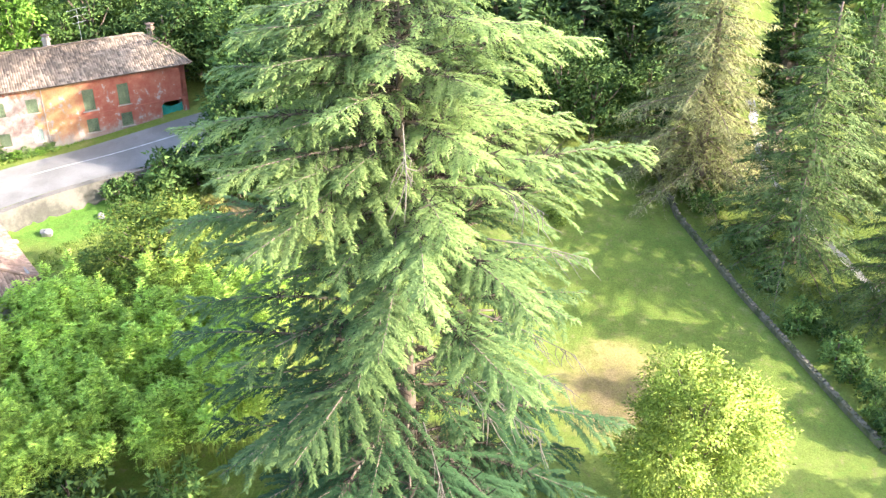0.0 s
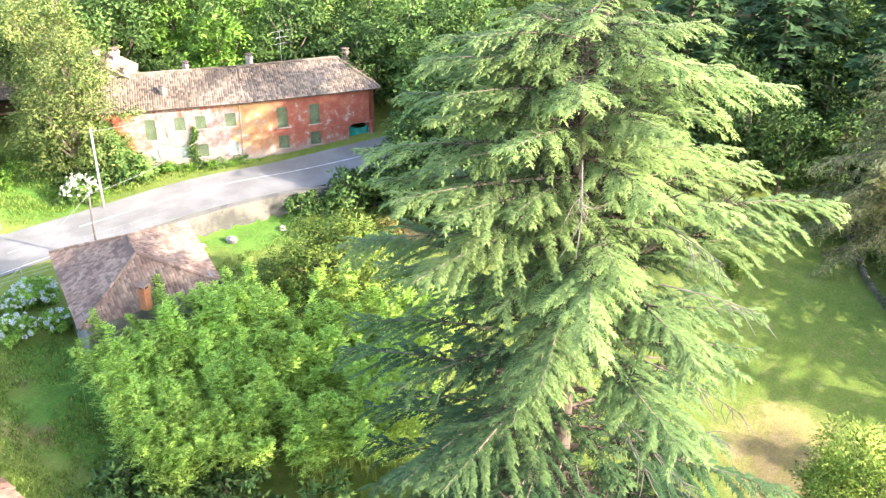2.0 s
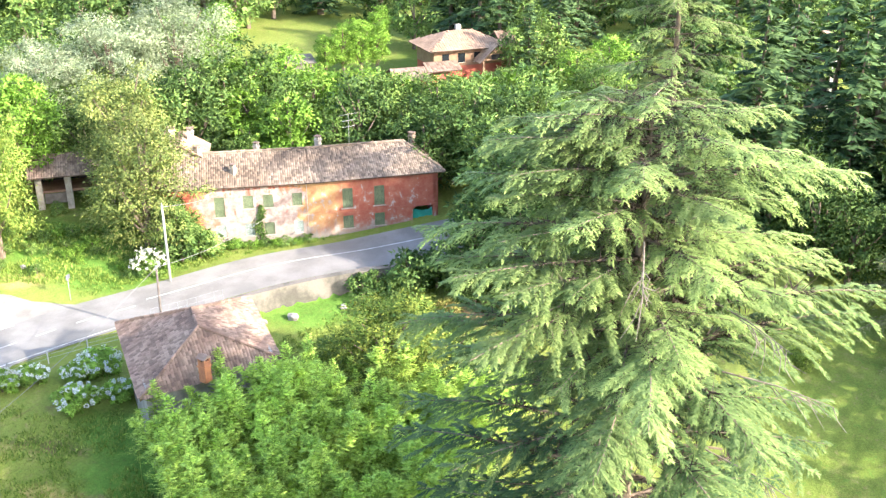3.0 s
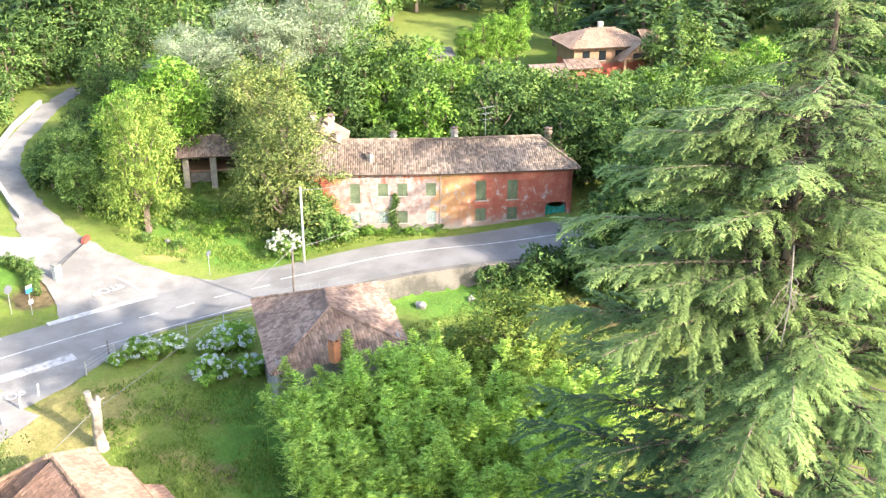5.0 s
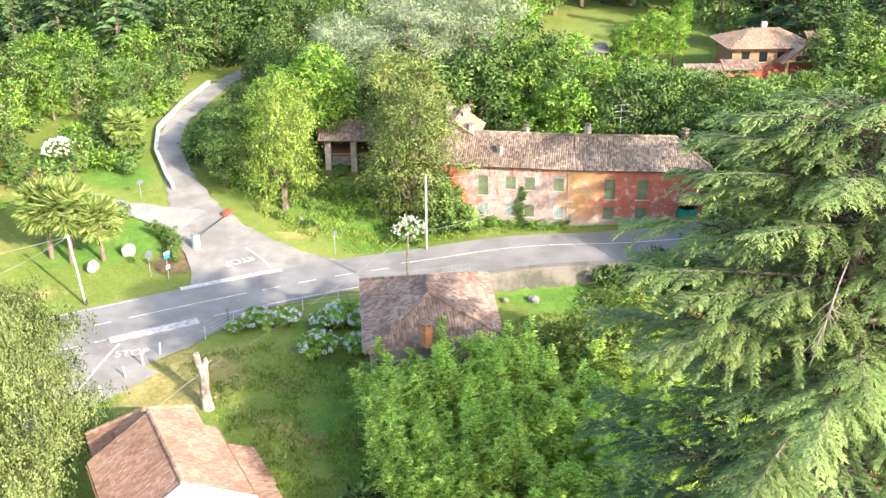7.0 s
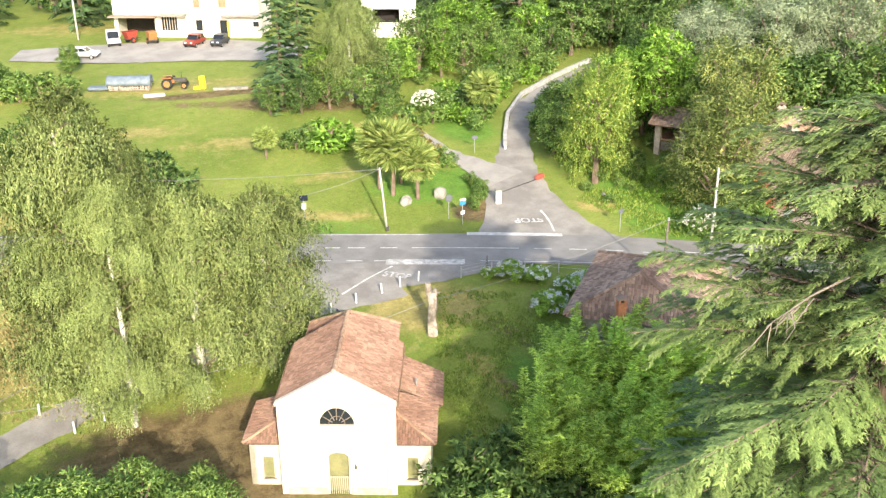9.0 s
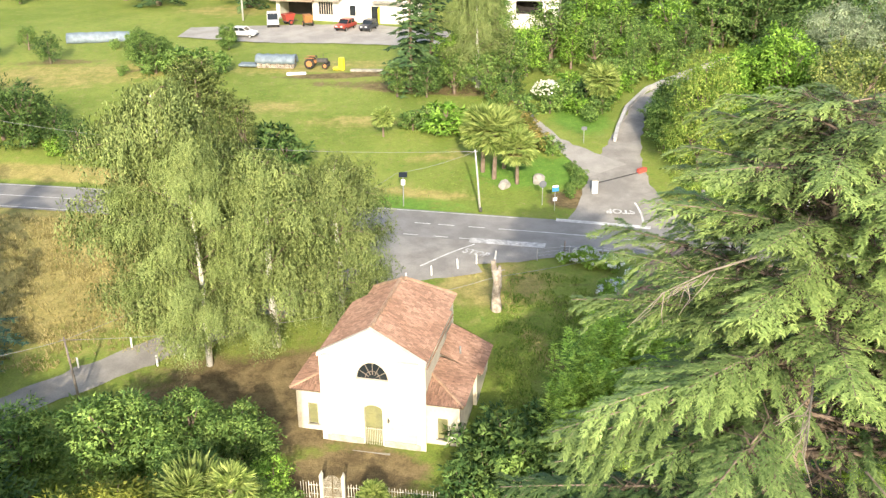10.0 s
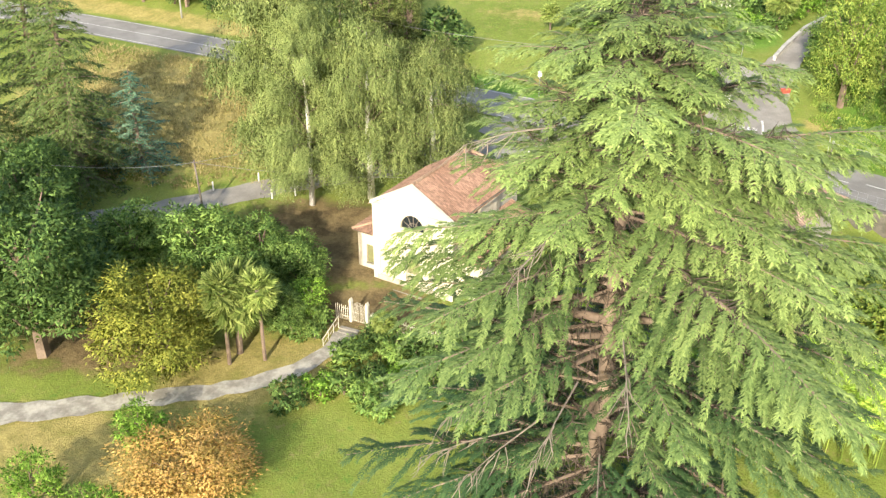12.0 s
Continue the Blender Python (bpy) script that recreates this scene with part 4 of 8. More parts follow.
    tiled_slope("slope", [P(Bf, ez), P(Cf, ez), P(Cr, ridge), P(Br, ridge)], M["tile_brown"], roof, rng, (0.21, 0.38))
    tiled_slope("slope", [P(Cf, ez), P(Cb, ez), P(Cr, ridge)], M["tile_brown"], roof, rng, (0.21, 0.38))
    tiled_slope("slope", [P(Cb, ez), P(Bb, ez), P(Br, ridge), P(Cr, ridge)], M["tile_brown"], roof, rng, (0.21, 0.38))
    tiled_slope("slope", [P(Bb, ez), P(Ab, ez), P(Ar, ridge), P(Br, ridge)], M["tile_brown"], roof, rng, (0.21, 0.38))
    ridge_caps(roof, [P(Ar, ridge + 0.08), P(Br, ridge + 0.08), P(Cr, ridge + 0.08), P(Cf, ez + 0.1)], M["tile_brown"], rng)
    bm = bmesh.new()
    prism(bm, [P(A, eave), P(ra, eave), P(A + n1 * deep / 2, ridge - 0.2)], (d1.x * 0.4, d1.y * 0.4, 0))
    part("gable", bm, M["facade"], house)

    def on_roof(t, back, first):
        d, n, o = (d1, n1, A) if first else (d2, n2, B)
        v = o + d * t + n * back
        return v.x, v.y
    for t, back, first, z, h, w in ((6.4, 1.0, True, 6.6, 7.75, 0.42), (3.2, 3.4, True, 8.0, 8.95, 0.6), (8.6, 4.4, True, 7.6, 8.75, 0.45), (1.5, 4.2, False, 7.8, 9.1, 0.5), (10.6, 3.5, False, 8.1, 8.95, 0.5)):
        chimney("chimney", *on_roof(t, back, first), z, h, w, house, M["chimney"] if z != 8.1 else M["tile_brown"], rng)
    # television aerial
    x, y = on_roof(4.6, 4.6, False)
    bm = tubed([(x, y, 7.6), (x, y, 11.2)], 0.02, 6)
    for z, half in ((11.1, 0.9), (10.5, 0.7), (9.9, 0.6)):
        tube(bm, [(x - half, y + half * 0.5, z), (x + half, y - half * 0.5, z + 0.05)], 0.013, 5)
        for s in (-0.7, -0.2, 0.3, 0.8):
            tube(bm, [(x + half * s - 0.12, y - half * s * 0.5 - 0.25, z), (x + half * s + 0.12, y - half * s * 0.5 + 0.25, z)], 0.012, 4)
    part("aerial", bm, M["pole_white"], house)
    # cross wing behind the end of the roof
    wing = empty("farm_outbuilding", pose(38.0, -1.6, 0, 0, 0, -49), "small pale gabled wing behind the farmhouse", "house")
    part("wall", boxed(-2.2, 2.2, -2.5, 2.5, 0.5, 8.0), M["chimney"], wing)
    bm = bmesh.new()
    prism(bm, [(-2.2, -2.5, 8.0), (2.2, -2.5, 8.0), (0, -2.5, 9.3)], (0, 5, 0))
    part("gable", bm, M["chimney"], wing)
    for s in (-1, 1):
        tiled_slope("slope", [(s * 2.5, -2.8, 7.9), (s * 2.5, 2.8, 7.9), (0, 2.8, 9.4), (0, -2.8, 9.4)], M["tile_pink"], wing, rng)
    chimney("chimney", 0.9, 0.4, 8.4, 10.0, 0.6, wing, M["chimney"], rng)
    chimney("chimney", -0.9, 1.2, 8.4, 9.9, 0.55, wing, M["chimney"], rng)


build_farmhouse()

# ---------------------------------------------------------------- the hut with the hipped roof


def build_hut():
    rng = random.Random(5)
    tl, tr, br, bl = Vector((13.85, -18.7, 4.6)), Vector((21.95, -23.7, 4.5)), Vector((17.2, -30.5, 3.6)), Vector((8.6, -26.4, 3.6))
    a = Vector((14.0, -26.45, 6.3))
    # the ridge lies where the two long slopes meet
    run = (bl - tl).cross(a - tl).cross((tr - br).cross(a - br)).normalized()
    run = run if run.y > 0 else -run
    b = a + run * 2.3
    hut = empty("hut", pose(0, 0, 0), "square stone hut with a hipped roof of old clay tiles", "house")
    mid = (tl + tr + br + bl) / 4

    def w(v, k=0.9):
        return mid + (v - mid) * k
    q = [w(v) for v in (bl, br, tr, tl)]
    for i, name in enumerate(("wall",) * 4):
        wall_run(name, q[i].xy, q[(i + 1) % 4].xy, -2.6, 3.75 if i == 0 else 4.1, 0.4, [(1.6, 2.6, -0.4, 1.2)] if i == 3 else [], M["hut_wall"], hut)
    roof = part("roof", boxed(-0.2, 0.2, -0.2, 0.2, 5.7, 5.8), M["deck"], hut)
    roof.data.transform(Matrix.Translation((a.x, a.y, 0)))
    tile = (0.21, 0.34)
    tiled_slope("slope", [bl, br, a], M["tile_old"], roof, rng, tile)
    tiled_slope("slope", [br, tr, b, a], M["tile_old"], roof, rng, tile)
    tiled_slope("slope", [tr, tl, b], M["tile_old"], roof, rng, tile)
    tiled_slope("slope", [tl, bl, a, b], M["tile_old"], roof, rng, tile)
    up = Vector((0, 0, 0.1))
    for end, top in ((bl, a), (br, a), (tr, b), (tl, b), (a, b)):
        ridge_caps(roof, [end + up, top + up], M["tile_old"], rng, 0.11)
    x, y = 11.75, -29.0
    stack = part("chimney", boxed(x - 0.28, x + 0.28, y - 0.28, y + 0.28, 4.2, 5.65, bevel=0.02), M["brick"], hut, "orange brick chimney")
    part("brim", boxed(x - 0.33, x + 0.33, y - 0.33, y + 0.33, 5.25, 5.34), M["brick"], stack)
    for sx, sy in ((-1, -1), (1, -1), (1, 1), (-1, 1)):
        part("cap_leg", boxed(x + sx * 0.2 - 0.07, x + sx * 0.2 + 0.07, y + sy * 0.2 - 0.07, y + sy * 0.2 + 0.07, 5.65, 5.87), M["brick"], stack)
    part("flue", boxed(x - 0.2, x + 0.2, y - 0.2, y + 0.2, 5.6, 5.68), M["dark"], stack)
    bm = bmesh.new()
    prism(bm, [(x - 0.36, y - 0.36, 5.87), (x + 0.36, y - 0.36, 5.87), (x, y - 0.36, 6.1)], (0, 0.72, 0))
    part("cap", bm, M["tile_old"], stack)


build_hut()

# ---------------------------------------------------------------- the chapel


def build_chapel():
    rng = random.Random(7)
    ch = empty("chapel", pose(-7.72, -33.9, 0, 0, 0, -12.0), "small cream-plastered chapel with red tile roofs", "chapel")
    g, eave, apex, hw = -4.0, 3.15, 5.3, 3.25
    # facade with door and lunette
    rz = 1.62
    opens = [(hw - 0.62, hw + 0.62, g, -0.25), (hw - 1.05, hw + 1.05, rz, rz + 1.26)]
    front = wall_run("wall", (-hw, 0), (hw, 0), g, eave, 0.5, opens, M["plaster"], ch)
    arc = [(hw - 1.06 * math.cos(math.pi * i / 14), 0.003, rz + 1.26 * math.sin(math.pi * i / 14)) for i in range(15)]
    for half in (arc[:8], arc[7:]):
        corner = (half[0][0] if half is not arc and half[0] == arc[0] else half[-1][0], 0.003, rz + 1.27)
        part("lunette_spandrel", prism(bmesh.new(), half + [corner], (0, 0.49, 0)), M["plaster"], front)
    lun = part("lunette_window", boxed(hw - 1.05, hw + 1.05, 0.16, 0.22, rz, rz + 1.26), M["glass"], front, "dark half-round window with radial bars")
    bm = bmesh.new()
    for i in range(1, 6):
        a = math.pi * i / 6
        tube(bm, [(hw - 0.3 * math.cos(a), 0.13, rz + 0.35 * math.sin(a)), (hw - 1.03 * math.cos(a), 0.13, rz + 1.22 * math.sin(a))], 0.028, 5)
    ring = [(hw - 0.5 * math.cos(math.pi * i / 10), 0.13, rz + 0.6 * math.sin(math.pi * i / 10)) for i in range(11)]
    tube(bm, ring, 0.025, 5)
    part("glazing_bar", bm, M["dead_wood"], lun)
    part("sill", boxed(hw - 1.15, hw + 1.15, -0.06, 0.15, rz - 0.09, rz + 0.02), M["trim_plaster"], lun)
    # pediment
    bm = bmesh.new()
    prism(bm, [(-hw - 0.05, 0, eave), (hw + 0.05, 0, eave), (0, 0, apex - 0.1)], (0, 0.5, 0))
    part("pediment", bm, M["plaster"], ch)
    part("cornice", boxed(-hw - 0.18, hw + 0.18, -0.34, 0.05, eave - 0.02, eave + 0.12, bevel=0.03), M["trim_plaster"], ch)
    bm = bmesh.new()
    for s in (-1, 1):
        prism(bm, [(s * (hw + 0.36), -0.3, eave - 0.02), (s * (hw + 0.36), -0.3, eave + 0.22), (0, -0.3, apex + 0.16), (0, -0.3, apex - 0.16)], (0, 0.34, 0))
    part("raking_cornice", bm, M["trim_plaster"], ch)
    for s in (-1, 1):
        part("pilaster", boxed(s * hw - 0.3, s * hw + 0.3, -0.09, 0.02, g, eave - 0.12, bevel=0.02), M["trim_plaster"], ch)
        part("plinth", boxed(s * 1.95 - 1.25, s * 1.95 + 1.25, -0.12, 0.02, g, -2.85, bevel=0.03), M["chimney"], ch)
    # door
    door = part("door", boxed(-0.62, 0.62, 0.24, 0.32, g, -0.6), M["door_olive"], ch, "olive-yellow arched double door")
    bm = bmesh.new()
    prism(bm, [(0.62 * math.cos(math.pi * i / 10), 0.24, -0.6 + 0.33 * math.sin(math.pi * i / 10)) for i in range(11)], (0, 0.08, 0))
    part("door_head", bm, M["door_olive"], door)
    for s in (-1, 1):
        for z in (-2.95, -1.9):
            part("door_panel", boxed(s * 0.31 - 0.22, s * 0.31 + 0.22, 0.2, 0.25, z, z + 0.85, bevel=0.02), M["door_olive"], door)
    bm = bmesh.new()
    for x in np.linspace(-0.6, 0.6, 11):
        tube(bm, [(x, -0.05, -3.4), (x, -0.05, -1.95)], 0.017, 5)
    for z in (-3.3, -2.05):
        tube(bm, [(-0.62, -0.05, z), (0.62, -0.05, z)], 0.02, 5)
    part("door_grille", bm, M["trim_plaster"], door, "pale low iron grille before the door")
    bm = bmesh.new()
    for s in (-1, 1):
        box(bm, s * 0.76 - 0.14, s * 0.76 + 0.14, -0.06, 0.04, g, -0.6)
    for i in range(10):
        a0, a1 = math.pi * i / 10, math.pi * (i + 1) / 10
        q = [(r * math.cos(a), -0.06, -0.6 + r * 0.6 * math.sin(a)) for r, a in ((0.62, a0), (0.9, a0), (0.9, a1), (0.62, a1))]
        prism(bm, q, (0, 0.1, 0))
    part("door_surround", bm, M["trim_plaster"], ch)
    part("door_step", boxed(-1.3, 1.3, -0.9, -0.02, g, -3.35, bevel=0.03), M["stone"], ch)
    part("wall_lamp", tubed([(1.05, -0.02, -1.25), (1.05, -0.2, -1.3), (1.05, -0.22, -1.0)], [0.05, 0.07, 0.04], 6), M["iron"], ch)
    # nave sides and back
    depth = 7.4
    wall_run("wall", (hw, 0.5), (hw, depth), g, eave, 0.5, [(2.9, 3.9, 1.75, 2.6)], M["plaster"], ch)
    wall_run("wall", (-hw, 0.5), (-hw, depth), g, eave, -0.5, [], M["plaster"], ch)
    part("clerestory_window", boxed(hw - 0.3, hw - 0.25, 3.4, 4.4, 1.75, 2.6), M["glass"], ch)
    wall_run("wall", (-hw, depth), (hw, depth), g, eave, -0.5, [], M["plaster"], ch)
    roof = part("nave_roof", boxed(-0.1, 0.1, 0.6, depth - 0.2, apex - 0.25, apex - 0.15), M["deck"], ch)
    for s in (-1, 1):
        tiled_slope("slope", [(s * (hw + 0.28), 0.06, eave - 0.02), (s * (hw + 0.28), depth + 0.25, eave - 0.02), (0, depth + 0.25, apex), (0, 0.06, apex)], M["tile_red"], roof, rng, (0.18, 0.34))
    ridge_caps(roof, [(0, 0.06, apex + 0.08), (0, depth + 0.25, apex + 0.08)], M["tile_pink"], rng)
    bm = bmesh.new()
    prism(bm, [(-hw, depth - 0.4, eave), (hw, depth - 0.4, eave), (0, depth - 0.4, apex - 0.1)], (0, 0.4, 0))
    part("rear_gable", bm, M["plaster"], ch)
    for s in (-1, 1):
        part("gutter", tubed([(s * (hw + 0.46), -0.3, eave - 0.08), (s * (hw + 0.46), depth, eave - 0.1)], 0.05, 6), M["timber"], ch)
    # choir behind, a little lower and hipped
    cw, c0, c1 = 2.75, depth, depth + 3.4
    for x in (-cw, cw):
        part("choir_wall", boxed(x - 0.25, x + 0.25, c0, c1, g, 2.75), M["plaster"], ch)
    part("choir_wall", boxed(-cw, cw, c1 - 0.4, c1, g, 2.75), M["plaster"], ch)
    choir = part("choir_roof", boxed(-0.1, 0.1, c0 + 0.3, c0 + 0.5, 4.5, 4.6), M["deck"], ch)
    e, top = 2.7, 4.75
    for s in (-1, 1):
        tiled_slope("slope", [(s * (cw + 0.35), c0 + 0.05, e), (s * (cw + 0.35), c1 + 0.3, e), (0, c1 - 2.0, top), (0, c0 + 0.05, top)], M["tile_red"], choir, rng, (0.18, 0.34))
        ridge_caps(choir, [(0, c1 - 2.0, top + 0.08), (s * (cw + 0.35), c1 + 0.3, e + 0.08)], M["tile_pink"], rng)
    tiled_slope("slope", [(-cw - 0.35, c1 + 0.3, e), (cw + 0.35, c1 + 0.3, e), (0, c1 - 2.0, top)], M["tile_red"], choir, rng, (0.18, 0.34))
    # side aisles with lean-to hipped roofs
    for s in (-1, 1):
        aisle = part("side_aisle", boxed(-0.05, 0.05, 1.2, 1.3, 0, 0.1), M["plaster"], ch)
        aisle.data.transform(Matrix.Translation((s * hw, 0, 0)))
        x0, x1, y0, y1, ez, tz = hw + 0.02, hw + 2.35, 0.75, 5.2, 0.0, 0.75
        fp, fq = ((s * x0, y0), (s * x1, y0)) if s > 0 else ((s * x1, y0), (s * x0, y0))
        u = 1.2 if s > 0 else 1.13
        wall_run("wall", fp, fq, g, ez + 0.1, 0.35, [(u - 0.33, u + 0.33, -2.75, -1.15)], M["plaster"], aisle)
        cx = s * (x0 + x1) / 2
        win = part("window", boxed(cx - 0.33, cx + 0.33, y0 + 0.14, y0 + 0.2, -2.75, -1.15), M["door_olive"], aisle)
        part("sill", boxed(cx - 0.42, cx + 0.42, y0 - 0.05, y0 + 0.1, -2.84, -2.75), M["stone"], win)
        a, b = ((s * x1, y0), (s * x1, y1))
        wall_run("wall", a, b, g, ez + 0.1, 0.35 * s, [], M["plaster"], aisle)
        part("wall", boxed(min(s * x0, s * x1), max(s * x0, s * x1), y1 - 0.35, y1, g, ez + 0.1), M["plaster"], aisle)
        X = s * (x1 + 0.3)
        tiled_slope("slope", [(s * x0, y0 - 0.3, ez), (X, y0 - 0.3, ez), (s * x0, y0 + 2.2, tz)], M["tile_red"], aisle, rng, (0.18, 0.34))
        tiled_slope("slope", [(X, y0 - 0.3, ez), (X, y1 + 0.2, ez), (s * x0, y1 + 0.2, tz), (s * x0, y0 + 2.2, tz)], M["tile_red"], aisle, rng, (0.18, 0.34))
        ridge_caps(aisle, [(X, y0 - 0.3, ez + 0.06), (s * x0, y0 + 2.2, tz + 0.06)], M["tile_pink"], rng, 0.1)
    # sacristy on one side further back
    sac = part("sacristy", boxed(hw + 0.02, hw + 2.6, 5.25, 9.4, g, -0.35), M["plaster"], ch)
    tiled_slope("slope", [(hw + 2.9, 5.3, -0.3), (hw + 2.9, 9.7, -0.3), (hw, 9.7, 1.1), (hw, 5.3, 1.1)], M["tile_red"], sac, rng, (0.18, 0.34))
    part("vent_pipe", tubed([(hw + 1.2, 6.4, 0.3), (hw + 1.2, 6.4, 1.15)], 0.07, 7), M["galvanised"], sac)


build_chapel()

# ---------------------------------------------------------------- plants


def limb_mesh(limbs, seg=6):
    """Tapered limbs as one bmesh: each a list of points and radii."""
    bm = bmesh.new()
    for pts, rad in limbs:
        tube(bm, pts, rad, seg)
    return bm


def broadleaf(seed, H, R, leaves, leaf, material, bark, lobes=16, low=0.05, aspect=0.55, tall=1.0, category="tree", name="tree", label="", spiky=0.0):
    """A tapered trunk with limbs that carry leafy lobes, gaps between them."""
    rng = np.random.default_rng(seed)
    tree = empty(name, pose(0, 0, 0), label, category)
    top0 = H * low
    cz, hz = (H + top0) / 2, (H - top0) / 2
    centers, radii = [], []
    for i in range(lobes):
        f = (i + 0.5) / lobes
        z = -0.85 + 1.75 * f
        a = i * 2.39996 + rng.uniform(-0.5, 0.5)
        rr = math.sqrt(max(0.05, 1 - (z * 0.92) ** 2)) * rng.uniform(0.45, 0.75)
        centers.append((R * rr * math.cos(a), R * rr * math.sin(a), cz + hz * z * 0.78))
        radii.append(R * rng.uniform(0.26, 0.55) * (1 - 0.25 * f))
    centers, radii = np.array(centers), np.array(radii)
    pick = rng.choice(lobes, leaves, p=radii ** 2 / (radii ** 2).sum())
    # each lobe is a cluster of tufts with gaps between them
    tufts_n = 13
    clump = unit(rng.normal(size=(lobes * tufts_n, 3)) + np.array([0, 0, 0.35]))
    far = rng.uniform(0.62, 1.08, lobes * tufts_n)
    shade = rng.uniform(0, 1, lobes * tufts_n)
    mine = pick * tufts_n + rng.integers(0, tufts_n, leaves)
    d = clump[mine]
    off = rng.normal(size=(leaves, 3)) * np.array([1, 1, 0.62])
    P = centers[pick] + (d * far[mine, None] + off * 0.235) * radii[pick][:, None] * np.array([1, 1, 0.85 * tall])
    D = d * 0.5 + off * 0.45 + rng.normal(size=(leaves, 3)) * 0.4 + np.array([0, 0, -0.25 + spiky])
    V, F = leaf_quads(P, D, rng.uniform(0.7, 1.35, leaves) * leaf, rng.uniform(0.7, 1.3, leaves) * leaf * aspect, rng, fold=0.5)
    tone = np.repeat(np.clip(shade[mine] + rng.normal(size=leaves) * 0.12, 0, 1), 3)
    r0 = 0.028 * H + 0.03
    limbs = [([(0, 0, -0.6), (rng.uniform(-.1, .1), rng.uniform(-.1, .1), H * 0.3), (rng.uniform(-.3, .3), rng.uniform(-.3, .3), H * 0.75)], [r0 * 1.2, r0 * 0.8, r0 * 0.25])]
    for c, r in list(zip(centers, radii))[::2]:
        z0 = max(0.15 * H, c[2] - 0.3 * H)
        limbs.append(([(0, 0, z0), tuple(c * np.array([0.5, 0.5, 0]) + np.array([0, 0, (z0 + c[2]) / 2 + 0.1])), tuple(c + np.array([0, 0, r * 0.4]))], [r0 * 0.45, r0 * 0.28, r0 * 0.08]))
    part("trunk", limb_mesh(limbs, 5), bark, tree)
    put("crown", mesh_of("crown", V, F, material, tone=tone, clump=d * 0.7 + off * 0.4 + np.array([0, 0, 0.15])), tree)
    return tree


def weeping(seed, H, R, strands, material, bark, label, name="birch_tree", leaf=0.108, twig=13, low=0.06):
    """A tree whose outer twigs hang in long leafy strands."""
    rng = np.random.default_rng(seed)
    tree = empty(name, pose(0, 0, 0), label, "tree")
    limbs = []
    stem = [(0, 0, -0.6), (0.1, 0.1, H * 0.35), (-0.15, 0.1, H * 0.7), (0, 0, H * 0.88)]
    part("trunk", tubed(stem, [0.32, 0.2, 0.09, 0.02], 9), bark, tree, smooth=True)
    knots = []
    n_limb = 46
    for i in range(n_limb):
        f = i / n_limb
        z0 = H * (0.06 + 0.82 * f)
        a = i * 2.39996 + rng.uniform(-0.3, 0.3)
        reach = R * (math.sin(math.pi * (0.30 + 0.66 * f)) ** 0.8) * rng.uniform(0.62, 1.18)
        rise = reach * rng.uniform(0.35, 0.75)
        pts = [(0, 0, z0)] + [(math.cos(a) * reach * t, math.sin(a) * reach * t, z0 + rise * math.sin(t * 1.9) * (0.9 if t < 0.8 else 0.8)) for t in (0.3, 0.6, 0.85, 1.0)]
        limbs.append((pts, [0.06, 0.04, 0.03, 0.018, 0.01]))
        for t in np.linspace(0.3, 1.0, 9):
            p = np.array([math.cos(a) * reach * t, math.sin(a) * reach * t, z0 + rise * math.sin(t * 1.9) * 0.9])
            knots.append((p, t))
    tagged(part("branchwork", limb_mesh(limbs, 4), M["bark"], tree), kind="stuff")
    kp = np.array([k[0] for k in knots])
    pick = rng.integers(0, len(kp), strands)
    start = kp[pick] + rng.normal(size=(strands, 3)) * np.array([0.42, 0.42, 0.3])
    drop = rng.uniform(0.5, 1.8, strands) * (0.6 + 0.5 * rng.random(strands))
    lean = rng.normal(size=(strands, 3)) * np.array([0.22, 0.22, 0])
    out = unit(start * np.array([1, 1, 0])) * 0.35
    t = np.tile(np.linspace(0, 1, twig), (strands, 1))
    P = start[:, None] + (out[:, None] * np.sqrt(t)[..., None]) + lean[:, None] * t[..., None] * drop[:, None, None] - np.array([0, 0, 1.0]) * (t ** 1.3 * drop[:, None])[..., None]
    P = P.reshape(-1, 3) + rng.normal(size=(strands * twig, 3)) * 0.07
    shade = np.repeat(np.clip(rng.uniform(0, 1, len(kp))[pick] + rng.normal(size=strands) * 0.15, 0, 1), twig)
    above = P[:, 2] > H * low
    P = P[above]
    D = rng.normal(size=(len(P), 3)) * 0.5 + np.array([0, 0, -1.3])
    V, F = leaf_quads(P, D, rng.uniform(0.9, 1.7, len(P)) * leaf, rng.uniform(0.5, 0.8, len(P)) * leaf, rng)
    face = (out[:, None] * 2 + lean[:, None] * 2 + rng.normal(size=(strands, 1, 3)) * 0.25 + np.array([0, 0, 0.5]) + np.zeros((strands, twig, 1))).reshape(-1, 3)[above]
    put("crown", mesh_of("crown", V, F, material, tone=np.repeat(shade[above], 3), clump=face, round_off=0.8), tree)
    return tree


